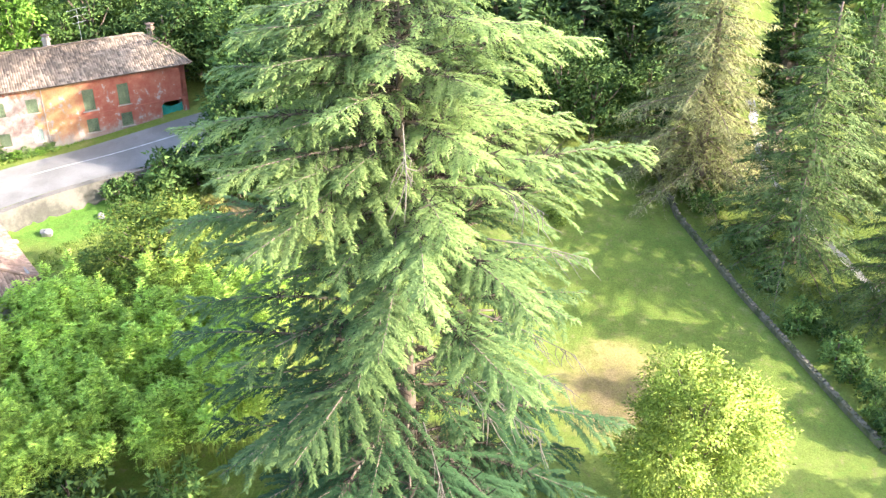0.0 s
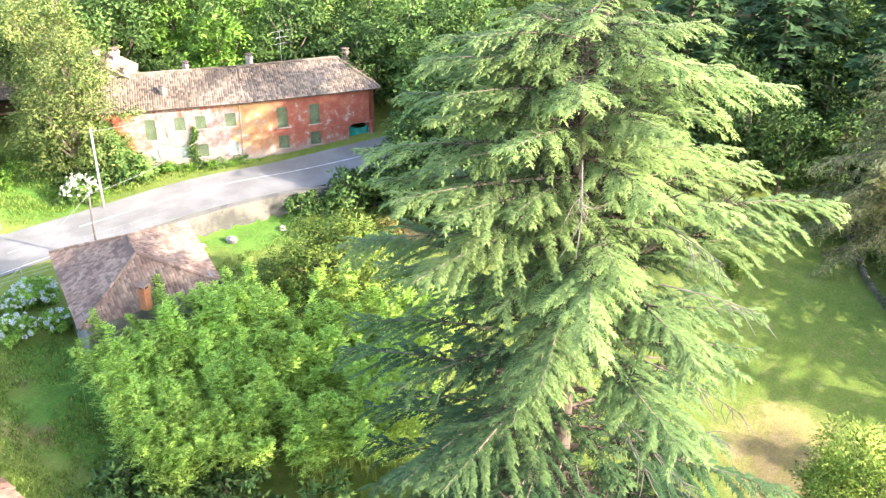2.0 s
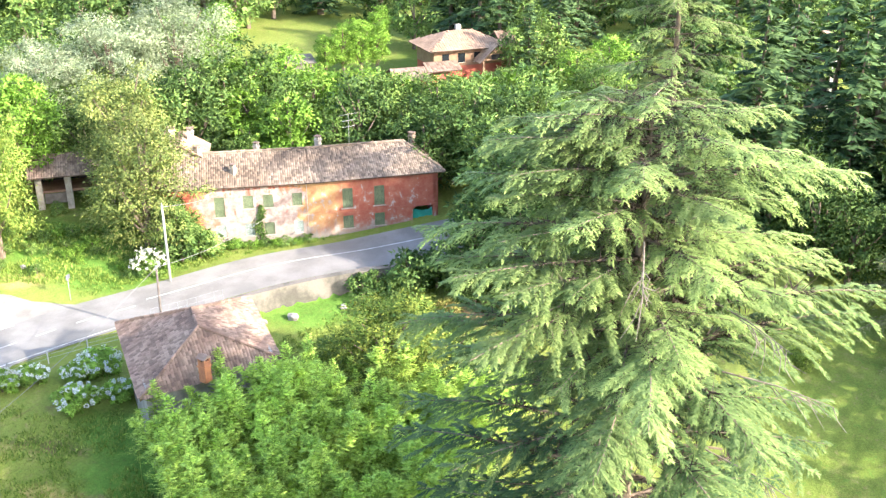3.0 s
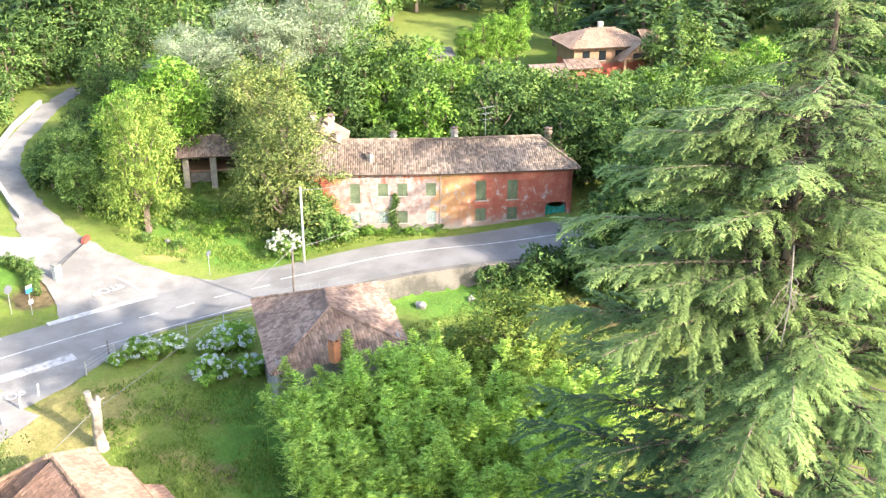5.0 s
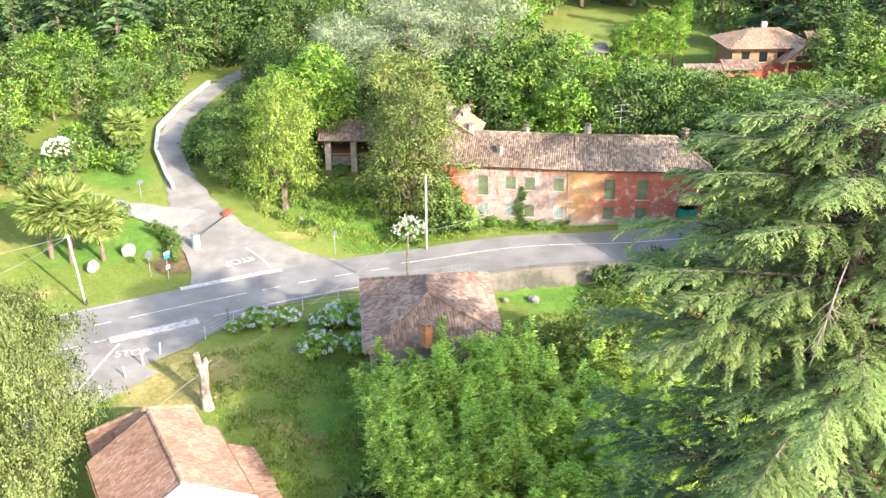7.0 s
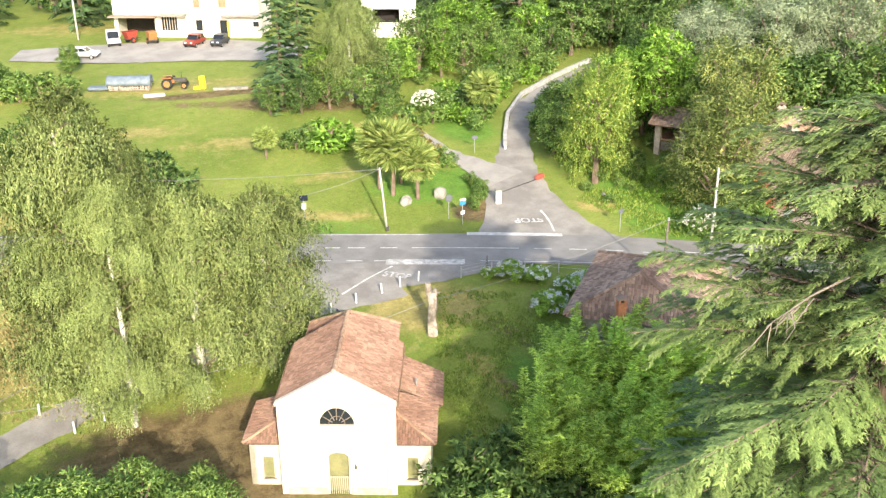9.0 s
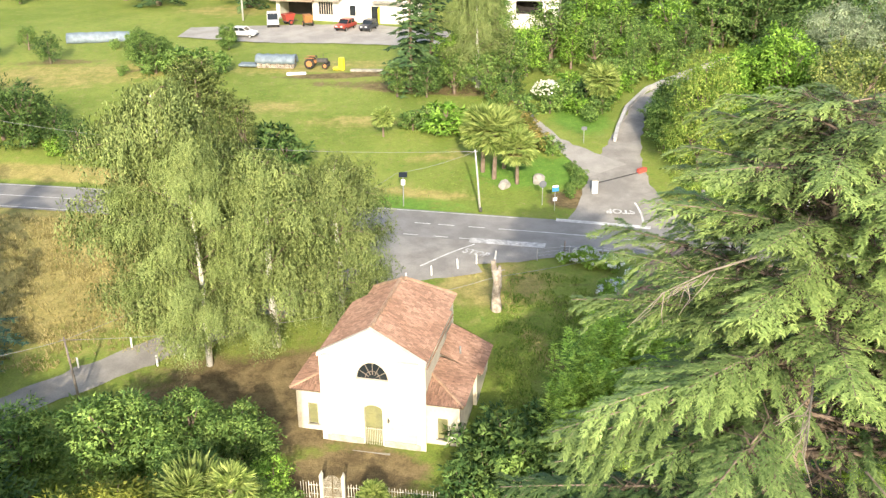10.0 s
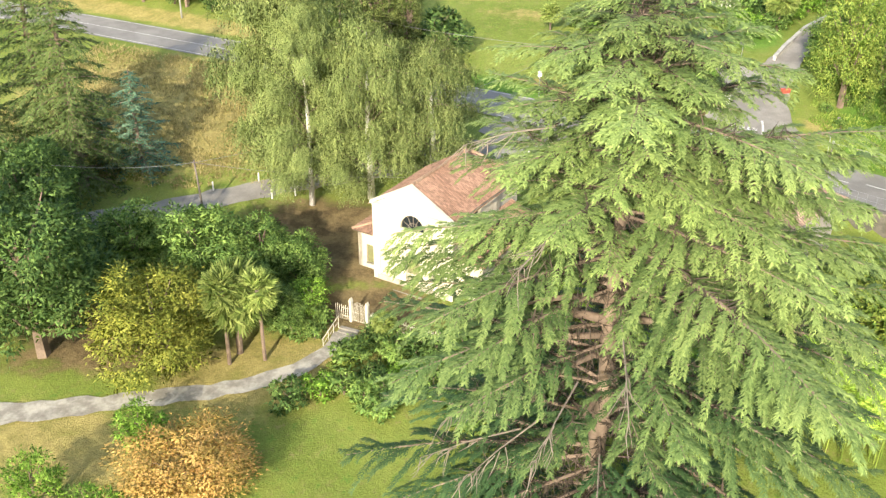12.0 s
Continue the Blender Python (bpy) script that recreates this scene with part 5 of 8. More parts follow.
def conifer(seed, H, reach, material, bark, label, name="conifer", limbs_n=70, first=0.08, side_gap=0.45, twig_gap=0.22, twig=0.45, rise=0.25, droop=0.35, hang=0.5, slim=0.3):
    """A conifer: limbs round a trunk, flat side branches along each limb, and short drooping twigs of needles along those.
    reach(f): length of a limb at the fraction f of the height."""
    rng = np.random.default_rng(seed)
    tree = empty(name, pose(0, 0, 0), label, "tree")
    r0 = 0.02 * H
    trunk_pts = [(rng.uniform(-.08, .08) * (k > 0), rng.uniform(-.08, .08) * (k > 0), -0.8 + (H + 0.8) * k / 8) for k in range(9)]
    part("trunk", tubed(trunk_pts, [r0 * (1.25 if k == 0 else 1) * (1 - k / 8.6) + 0.02 for k in range(9)], 10), bark, tree, smooth=True)
    wood_all, P_all, D_all, L_all = [], [], [], []
    zup = np.array([0, 0, 1.0])
    for i in range(limbs_n):
        f = first + (0.985 - first) * ((i + rng.uniform(0, 0.8)) / limbs_n) ** 0.92
        z0 = H * f
        a = i * 2.39996 + rng.uniform(-0.35, 0.35)
        L = reach(f) * (1 + rng.normal() * 0.18)
        if L < 0.25:
            continue
        up, down = rise * L * rng.uniform(0.6, 1.3) * (0.55 + 0.9 * f), droop * L * rng.uniform(0.7, 1.3) * (1.25 - 0.5 * f)
        da = np.array([math.cos(a), math.sin(a), 0.0])
        dn = np.array([-math.sin(a), math.cos(a), 0.0])
        bend = rng.uniform(-0.15, 0.15) * L

        def at(t):
            t = np.asarray(t, dtype=float)[..., None]
            return np.array([0, 0, z0]) + da * L * t + dn * bend * t * t + zup * (up * t - down * t ** 2.2)
        ts = np.linspace(0, 1, 6)
        rb = 0.014 * L + 0.02
        wood, P_limb, D_limb, L_limb = [([tuple(p) for p in at(ts)], [rb * (1 - 0.9 * t) + 0.006 for t in ts])], [], [], []

        def fringe(q, ds, tt, gain):
            """Twigs on both sides of a branch axis with points q and directions ds."""
            m = len(q)
            sd = unit(np.cross(ds, zup))
            for side in (-1, 1):
                k = ds * rng.uniform(0.5, 0.75, m)[:, None] + sd * side * rng.uniform(0.6, 0.9, m)[:, None] - zup * (rng.uniform(0.25, 0.65, m) * hang)[:, None] + rng.normal(size=(m, 3)) * 0.07
                P_limb.append(q + rng.normal(size=(m, 3)) * 0.03)
                D_limb.append(k)
                L_limb.append(twig * rng.uniform(0.6, 1.25, m) * (1.15 - 0.5 * tt) * gain)
        m = max(3, int(0.8 * L / twig_gap))
        tt = 0.12 + 0.88 * (np.arange(m) + rng.random(m) * 0.6) / m
        q = at(tt)
        fringe(q + zup * rb, unit(np.gradient(q, axis=0)), tt, 1.0)
        for t in np.arange(0.10 + 0.1 * rng.random(), 1.0, side_gap / L):
            for sgn in (-1, 1):
                ls = (0.34 * L * (1 - t) ** 0.7 + 0.45) * rng.uniform(0.6, 1.3)
                ang = rng.uniform(0.75, 1.15) * (1 - 0.45 * t)
                ds = unit(da * math.cos(ang) + dn * sgn * math.sin(ang) + zup * rng.uniform(-0.10, 0.20))
                b = at(t)
                m = max(2, int(ls / twig_gap))
                tt = (np.arange(m) + rng.random(m) * 0.6) / m
                q = b + ds * ls * tt[:, None] - zup * (hang * 0.42 * ls * tt ** 2)[:, None]
                fringe(q, np.broadcast_to(ds, (m, 3)), tt, 1.0)
                if ls > 1.4:
                    wood.append(([tuple(b), tuple(b + ds * ls * 0.8 - zup * hang * 0.27 * ls)], [rb * 0.3 * (1 - t) + 0.008, 0.005]))
        wood_all += wood[:1] if limbs_n < 90 else wood
        P_all += P_limb
        D_all += D_limb
        L_all += L_limb
    tagged(part("branchwork", limb_mesh(wood_all, 3 if limbs_n < 90 else 4), bark, tree), kind="stuff")
    Ls = np.concatenate(L_all)
    V, F = leaf_quads(np.concatenate(P_all), np.concatenate(D_all), Ls, Ls * slim, rng, fold=0.45)
    tagged(put("needles", mesh_of("needles", V, F, material, tone=np.repeat(np.clip(rng.normal(size=len(Ls)) * 0.2 + 0.75, 0, 1), 3), clump=unit(np.concatenate(P_all) * np.array([1, 1, 0])) * 0.7 + np.array([0, 0, 0.6]), round_off=0.5), tree), kind="stuff")
    return tree


def palm(seed, H, label):
    """A fan palm: a shaggy trunk and a head of pleated fans, the lowest hanging dead."""
    rng = np.random.default_rng(seed)
    tree = empty("palm_tree", pose(0, 0, 0), label, "palm tree")
    part("trunk", tubed([(0, 0, -0.5), (0.05, 0, H * 0.5), (0, 0.05, H)], [0.17, 0.14, 0.19], 8), M["bark"], tree)
    part("fibre_sleeve", tubed([(0, 0, H * 0.78), (0, 0.03, H * 0.9), (0, 0.05, H)], [0.16, 0.26, 0.22], 9), M["dead_wood"], tree)
    for nm, count, lo, hi, mat in (("fronds", 84, -0.85, 1.3, M["leaf_palm"]), ("dead_fronds", 10, -1.3, -0.9, M["dry_blade"])):
        P, D, Ls, stems = [], [], [], []
        for i in range(count):
            a, e = i * 2.39996 + rng.uniform(-.2, .2), rng.uniform(lo, hi)
            ax = np.array([math.cos(a) * math.cos(e), math.sin(a) * math.cos(e), math.sin(e)])
            base, hub = np.array([0, 0.05, H - 0.05]), np.array([0, 0.05, H - 0.05]) + ax * (1.05 if nm == "fronds" else 0.5)
            stems.append(([tuple(base), tuple(hub)], [0.02, 0.012]))
            sd = unit(np.cross(ax, [0.1, 0.1, 1.0]))
            upv = np.cross(sd, ax)
            for b in np.linspace(-1.9, 1.9, 17):
                P.append(hub)
                D.append(ax * math.cos(b) + sd * math.sin(b) + upv * 0.12 - np.array([0, 0, 0.25]))
                Ls.append(rng.uniform(0.75, 1.05))
        Ls = np.array(Ls)
        V, F = leaf_quads(np.array(P), np.array(D), Ls, Ls * 0.30, rng)
        ob = put(nm, mesh_of(nm, V, F, mat), tree)
        tagged(part("stalk_growth", limb_mesh(stems, 4), mat, ob), kind="stuff")
    return tree


def bamboo(seed, label):
    """A clump of bamboo: arching canes, each with a feathery plume of leafy side twigs."""
    rng = np.random.default_rng(seed)
    clump = empty("bamboo_clump", pose(0, 0, 0), label, "bamboo")
    canes, P, D, Ls, tone, N = [], [], [], [], [], []
    for i in range(13):
        x0, y0 = rng.normal(size=2) * 0.85
        a, lean, h = rng.uniform(0, 6.28), rng.uniform(0.3, 1.7), rng.uniform(3.4, 6.5)

        def at(t):
            return np.array([x0 + math.cos(a) * lean * t ** 2.4, y0 + math.sin(a) * lean * t ** 2.4, -0.4 + (h + 0.4) * t - 0.5 * lean * t ** 5])
        canes.append(([tuple(at(t)) for t in np.linspace(0, 1, 6)], [0.025, 0.024, 0.022, 0.018, 0.012, 0.004]))
        own, wide = rng.uniform(0, 1), rng.uniform(0.75, 1.05)
        for k, t in enumerate(np.linspace(0.42, 1.0, 23)):
            c, up = at(t), unit(at(min(1.0, t + 0.03)) - at(t - 0.03))
            for b in range(3):
                b = k * 2.4 + b * 2.09 + rng.uniform(-0.4, 0.4)
                o = np.array([math.cos(b), math.sin(b), 0.0])
                ax = unit(o * 0.9 + up * 0.7 + rng.normal(size=3) * 0.08)
                ln = (wide * min(1.0, (1.0 - t) / 0.42) + 0.12) * rng.uniform(0.75, 1.15)
                sd = unit(np.cross(ax, np.array([0, 0, 1.0])))
                for q in range(7):
                    u = (q + 0.6) / 7
                    P.append(c + ax * ln * u - np.array([0, 0, 0.3 * ln * u * u]))
                    D.append(ax * 0.85 + sd * (0.5 if q % 2 else -0.5) - np.array([0, 0, 0.1 + 0.3 * u]) + rng.normal(size=3) * 0.08)
                    N.append(o * 0.8 + up * (0.3 + u) + rng.normal(size=3) * 0.15)
                    Ls.append(rng.uniform(0.16, 0.27))
                    # paler up the cane and towards each twig's tip, plus a tone per cane
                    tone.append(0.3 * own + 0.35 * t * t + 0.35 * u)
    tagged(part("cane_growth", limb_mesh(canes, 3), M["leaf_bamboo"], clump), kind="stuff")
    Ls = np.array(Ls)
    V, F = leaf_quads(np.array(P), np.array(D), Ls, Ls * 0.30, rng, fold=0.3)
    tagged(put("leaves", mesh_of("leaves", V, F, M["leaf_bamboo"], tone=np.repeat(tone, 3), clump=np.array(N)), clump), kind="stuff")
    return clump


def bush(seed, H, R, leaves, leaf, material, label, name="shrub", lobes=9, flowers=None, heads=0, head=0.12, aspect=0.6):
    """A shrub down to the ground; flowers as round heads on its outside."""
    rng = np.random.default_rng(seed)
    ob = broadleaf(seed, H, R, leaves, leaf, material, M["bark"], lobes=lobes, low=0.02, aspect=aspect, category="shrub", name=name, label=label)
    if flowers:
        d = unit(rng.normal(size=(heads, 3)) + np.array([0, 0, 0.55]))
        d[:, 2] = np.abs(d[:, 2])
        c = d * np.array([R * 1.02, R * 1.02, H * 0.5]) + np.array([0, 0, H * 0.5]) + rng.normal(size=(heads, 3)) * 0.08
        n = 34
        e = unit(rng.normal(size=(heads * n, 3)))
        P = np.repeat(c, n, 0) + e * head * 0.8
        V, F = leaf_quads(P, e * 0.5 + rng.normal(size=e.shape), head * 0.55, head * 0.6, rng)
        tagged(put("flowering", mesh_of("flowering", V, F, flowers), ob), kind="stuff")
    return ob


TEMPLATES = {}


def grow(kind, x, y, s=1.0, turn=None, label="", group="", sink=0.0, wide=1.0):
    """Sets a plant of a kind on the ground: the first is built, the others are copies."""
    make = KINDS[kind]
    k = len([c for c in TEMPLATES if c[0] == kind])
    n = COUNT.get(kind, 0)
    COUNT[kind] = n + 1
    v = n % make[1]
    turn = (n * 137.5) % 360 if turn is None else turn
    m = pose(x, y, gz(x, y) - sink, 0, 0, turn) @ Matrix.Diagonal((s * wide, s * wide, s, 1))
    if (kind, v) not in TEMPLATES:
        ob = make[0](100 * list(KINDS).index(kind) + v)
        TEMPLATES[kind, v] = ob
        ob.matrix_basis = m
    else:
        base = TEMPLATES[kind, v]
        ob = copy_thing(base, m @ Matrix.Diagonal((1 / base.scale[0], 1 / base.scale[1], 1 / base.scale[2], 1)))
    return tagged(ob, label, group=group)


COUNT = {}
KINDS = {
    "broad": (lambda s: broadleaf(s, 9, 3.7, 2900, 0.39, M["leaf_mid"], M["bark"], label="leafy mid-green broadleaf woodland tree"), 3),
    "broad_dark": (lambda s: broadleaf(s, 9, 3.8, 2900, 0.39, M["leaf_dark"], M["bark"], label="dense dark-green broadleaf tree"), 3),
    "broad_bright": (lambda s: broadleaf(s, 9, 3.6, 2900, 0.39, M["leaf_bright"], M["bark"], label="fresh bright-green broadleaf tree"), 2),
    "wood": (lambda s: broadleaf(s, 10, 4.0, 1300, 0.66, M["leaf_mid"], M["bark"], lobes=14, label="mid-green tree in the far wood", name="woodland_tree"), 3),
    "wood_dark": (lambda s: broadleaf(s, 10, 4.0, 1300, 0.66, M["leaf_dark"], M["bark"], lobes=14, label="dark-green tree in the far wood", name="woodland_tree"), 3),
    "tall": (lambda s: broadleaf(s, 16, 5.6, 20000, 0.28, M["leaf_tall"], M["bark"], lobes=30, low=0.0, label="tall slim tree with yellowing top"), 2),
    "yellow": (lambda s: broadleaf(s, 11, 4.3, 18000, 0.23, M["leaf_yellow"], M["bark"], lobes=34, low=0.04, label="yellowing broadleaf tree on the verge"), 2),
    "silver": (lambda s: broadleaf(s, 13, 5.4, 30000, 0.23, M["leaf_silver"], M["bark"], lobes=26, low=0.1, aspect=0.4, label="tall silvery grey-green willow tree", name="willow_tree"), 2),
    "acacia": (lambda s: broadleaf(s, 13, 3.4, 10000, 0.32, M["leaf_bright"], M["bark"], lobes=26, low=0.1, label="tall light-green feathery tree", name="feathery_tree"), 1),
    "golden": (lambda s: broadleaf(s, 8.5, 3.4, 34000, 0.16, M["leaf_gold"], M["bark"], lobes=34, low=0.05, label="rounded evergreen with pale golden-green leaves on the lawn", name="evergreen_tree"), 1),
    "camphor": (lambda s: broadleaf(s, 7.5, 3.5, 24000, 0.19, M["leaf_camphor"], M["bark"], lobes=40, low=0.05, label="rounded tree with yellow-green shoots", name="camphor_tree"), 1),
    "hedge": (lambda s: broadleaf(s, 7, 3.0, 11500, 0.26, M["leaf_mid"], M["bark"], lobes=26, low=0.05, label="rounded green garden tree with dense leaves", name="garden_tree"), 3),
    "olive": (lambda s: broadleaf(s, 6, 3.5, 21000, 0.185, M["leaf_olive"], M["bark"], lobes=26, low=0.05, label="rounded tree with olive-gold leaves", name="garden_tree"), 1),
    "autumn": (lambda s: broadleaf(s, 5, 3.0, 21000, 0.145, M["leaf_orange"], M["bark"], lobes=30, low=0.05, label="small tree with orange-brown leaves", name="garden_tree"), 1),
    "big": (lambda s: broadleaf(s, 14, 5.2, 20000, 0.30, M["leaf_dark"], M["bark"], lobes=26, low=0.08, label="large dark-green leafy garden tree", name="garden_tree"), 1),
    "shrub": (lambda s: bush(s, 2.4, 1.6, 1000, 0.30, M["leaf_mid"], "rounded green shrub with small leaves"), 3),
    "shrub_dark": (lambda s: bush(s, 2.4, 1.6, 1000, 0.30, M["leaf_dark"], "dense dark-green shrub on the bank"), 2),
    "shrub_bright": (lambda s: bush(s, 2.4, 1.6, 1000, 0.30, M["leaf_bright"], "leafy bright-green shrub in the open"), 2),
    "rust_shrub": (lambda s: bush(s, 2.4, 1.6, 1800, 0.24, M["leaf_rust"], "shrub with bronze and olive leaves along the footpath"), 2),
    "yellow_shrub": (lambda s: bush(s, 2.4, 1.5, 2600, 0.2, M["leaf_gold"], "rounded yellow-green shrub beside the garden steps"), 2),
    "hydrangea": (lambda s: bush(s, 1.5, 1.35, 4200, 0.2, M["leaf_hydrangea"], "hydrangea bush with blue and white flower heads", "hydrangea_bush", flowers=M["hydrangea_flower"], heads=38, head=0.16), 3),
    "oleander": (lambda s: bush(s, 2.4, 1.5, 2600, 0.18, M["leaf_mid"], "shrub covered in white flowers", "flowering_shrub", flowers=M["oleander_flower"], heads=110, head=0.12), 2),
    "bamboo": (lambda s: bamboo(s, "dense clump of bright-green bamboo canes"), 5),
    "palm": (lambda s: palm(s, 6.6, "fan palm with a shaggy trunk"), 2),
    "palm_mid": (lambda s: palm(s, 3.3, "fan palm on the grass beside the junction"), 2),
    "palm_low": (lambda s: palm(s, 3.0, "short fan palm with arching fronds"), 1),
    "spruce": (lambda s: conifer(s, 18, lambda f: 4.2 * (1 - f) ** 0.8 + 0.2, M["needle_dark"], M["bark"], "dark-green spruce with drooping boughs", "spruce_tree", 54, 0.03, 0.85, 0.5, 1.1, 0.1, 0.35, slim=0.44), 2),
    "cypress": (lambda s: broadleaf(s, 15, 1.15, 9000, 0.26, M["leaf_dark"], M["bark"], lobes=46, low=0.02, label="slim dark columnar cypress tree", name="cypress_tree", spiky=0.9), 1),
    "thuja": (lambda s: broadleaf(s, 13, 2.2, 15000, 0.24, M["needle_olive"], M["bark"], lobes=52, low=0.0, label="dense olive-green conifer by the road", name="thuja_tree", spiky=0.9), 2),
    "weeper": (lambda s: conifer(s, 20, lambda f: 4.6 * (1 - f) ** 0.5 + 0.2, M["needle_grey"], M["bark"], "tall grey-green conifer with weeping branchlets", "conifer", 115, 0.03, 0.38, 0.11, 0.36, 0.25, 0.4, hang=2.2, slim=0.2), 1),
    "garden_conifer": (lambda s: conifer(s, 14, lambda f: 3.6 * (1 - f) ** 0.75 + 0.2, M["needle_mid"], M["bark"], "drooping green conifer beside the wall", "conifer", 95, 0.03, 0.34, 0.12, 0.34, 0.15, 0.4, hang=1.2, slim=0.24), 1),
    "blue_fir": (lambda s: conifer(s, 9, lambda f: 3.0 * (1 - f) ** 0.8 + 0.2, M["needle_blue"], M["bark"], "young blue-green conifer near the lane", "conifer", 60, 0.03, 0.45, 0.3, 0.5, 0.2, 0.3), 1),
    "birch": (lambda s: weeping(s, 22, 6.9, 15500, M["leaf_birch"], M["bark_white"], "large weeping birch with a white trunk"), 1),
    "birch_small": (lambda s: weeping(s, 14, 4.4, 6400, M["leaf_birch"], M["bark_white"], "slim weeping birch with fine hanging twigs"), 1),
}


def cedar_reach(f, a):
    """Limb length of the great cedar by fraction of its height and by direction: fuller to the north and east."""
    f_at = [0.0, 0.16, 0.46, 0.55, 0.67, 0.71, 0.81, 0.87, 0.95, 0.99, 1.0]
    west = np.interp(f, f_at, [10.0, 11.0, 11.0, 10.2, 9.0, 8.2, 6.9, 5.8, 4.2, 1.9, 0.7])
    east = np.interp(f, f_at, [10.5, 11.5, 11.5, 11.4, 11.0, 10.7, 9.4, 7.8, 5.0, 2.2, 0.7])
    w = max(0.0, math.cos(a - 3.3))
    return float(west * w + east * (1 - w))


def cedar_bough(tree, rng, z0, a, L, up, down, height=31.0, comb=0.19):
    """One limb of the great cedar: a wooden axis with side branches, and flat sprays of short drooping twigs on these."""
    zup = np.array([0, 0, 1.0])
    da, dn = np.array([math.cos(a), math.sin(a), 0.0]), np.array([-math.sin(a), math.cos(a), 0.0])
    bend = rng.uniform(-0.14, 0.14) * L

    def at(t):
        return np.array([0, 0, z0]) + da * L * t + dn * bend * t * t + zup * (up * t - down * t ** 2.4)
    rb = 0.0075 * L + 0.010
    ts = np.linspace(0, 1, 7)
    wood = [([tuple(at(t)) for t in ts], [rb * (1 - 0.9 * t) + 0.005 for t in ts])]
    P, D, S, tone, N = [], [], [], [], []

    # low boughs darkened, crown lightened: shade by height painted into the tone
    height_shade = 1.35 * max(0.0, 0.66 - z0 / height)
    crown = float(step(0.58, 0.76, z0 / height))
    height_shade -= 0.16 * crown

    def spray(b, ds, ls, sag, gap=comb, inner=0.08, old=0.0):
        """Drooping branchlets in a comb on both sides of one branch, palest at their tips."""
        n = max(4, int(ls * (1 - inner) / gap))
        s = inner + (1 - inner) * (np.arange(n) + rng.random(n) * 0.5) / n
        q = b + ds * ls * s[:, None] - zup * (sag * ls * s * s)[:, None]
        perp = unit(np.cross(ds, zup))
        for side in (-1, 1):
            dt = unit(ds * 0.95 + perp * side * 0.6 + rng.normal(size=(n, 3)) * 0.12)
            ln = (0.14 + 0.24 * (1 - s)) * (1 + 0.3 * crown) * rng.uniform(0.6, 1.4, n)
            m = 4
            u = np.linspace(0.0, 0.8, m)[None, :, None]
            p = q[:, None] + dt[:, None] * ln[:, None, None] * u - zup * (0.55 * ln[:, None, None] * u * u)
            flip = np.where(np.arange(m) % 2, 1.0, -1.0)[None, :, None]
            d = dt[:, None] * 0.95 + np.cross(dt, zup)[:, None] * flip * 0.28 - zup * (0.02 + 0.55 * u) + rng.normal(size=(n, m, 3)) * 0.05
            P.append(p.reshape(-1, 3))
            D.append(d.reshape(-1, 3))
            N.append((zup + perp * side * 0.7 * u + ds * (0.15 + 0.45 * s[:, None, None]) + rng.normal(size=(n, m, 3)) * 0.12).reshape(-1, 3))
            S.append((0.205 * rng.uniform(0.8, 1.2, (n, m)) * (1.1 - 0.35 * u[..., 0]) * (0.85 + 0.2 * L / 10)).ravel())
            tone.append(np.clip(0.42 + 0.34 * s[:, None] + 0.16 * u[..., 0] - old - height_shade + rng.normal(size=(n, m)) * 0.05, 0, 1).ravel())
    side = 1
    t = rng.uniform(0.24, 0.36) if z0 < 0.6 * height else rng.uniform(0.10, 0.2)
    while t < 0.97:
        ls = (0.27 * L * (1 - t) ** 0.6 + 0.6) * rng.uniform(0.4, 1.3)
        ang = (1.15 - 0.5 * t) * rng.uniform(0.6, 1.15)
        slope = (at(min(1, t + 0.05)) - at(t))
        fwd = unit(slope)
        ds = unit(fwd * math.cos(ang) + dn * side * math.sin(ang) + zup * rng.uniform(-0.12, 0.16))
        # inner sprays darker: older needles, with the shade near the trunk painted in
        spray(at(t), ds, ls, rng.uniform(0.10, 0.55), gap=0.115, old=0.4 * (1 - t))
        if ls > 1.0:
            wood.append(([tuple(at(t)), tuple(at(t) + ds * ls * 0.6 - zup * 0.1 * ls)], [rb * 0.32 * (1 - t) + 0.007, 0.005]))
        side = -side
        t += (0.29 - 0.08 * crown) / L * rng.uniform(0.6, 1.4)
    for t0, t1 in ((0.24, 0.36), (0.34, 0.56), (0.54, 0.78), (0.76, 1.02)):
        b = at(t0)
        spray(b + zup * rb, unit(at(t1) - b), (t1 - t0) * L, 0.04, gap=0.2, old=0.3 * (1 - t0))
    limb = part("limb", limb_mesh(wood, 5), M["bark_cedar"], tree)
    Ls = np.concatenate(S)
    V, F = leaf_quads(np.concatenate(P), np.concatenate(D), Ls, Ls * 0.37, rng, fold=0.10)
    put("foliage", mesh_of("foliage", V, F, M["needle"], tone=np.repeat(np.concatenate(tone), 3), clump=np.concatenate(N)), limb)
    # tangled dead inner twigs, added blackish brown to put shade into the tree
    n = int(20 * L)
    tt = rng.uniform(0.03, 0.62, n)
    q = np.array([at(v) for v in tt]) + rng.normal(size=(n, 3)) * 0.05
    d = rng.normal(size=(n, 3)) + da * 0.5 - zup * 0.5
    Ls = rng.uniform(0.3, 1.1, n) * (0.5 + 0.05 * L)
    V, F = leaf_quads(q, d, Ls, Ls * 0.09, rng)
    tagged(put("dead_growth", mesh_of("dead_growth", V, F, M["dead_twig"]), limb), "leafless brown inner twigs darkened for shade", kind="stuff")


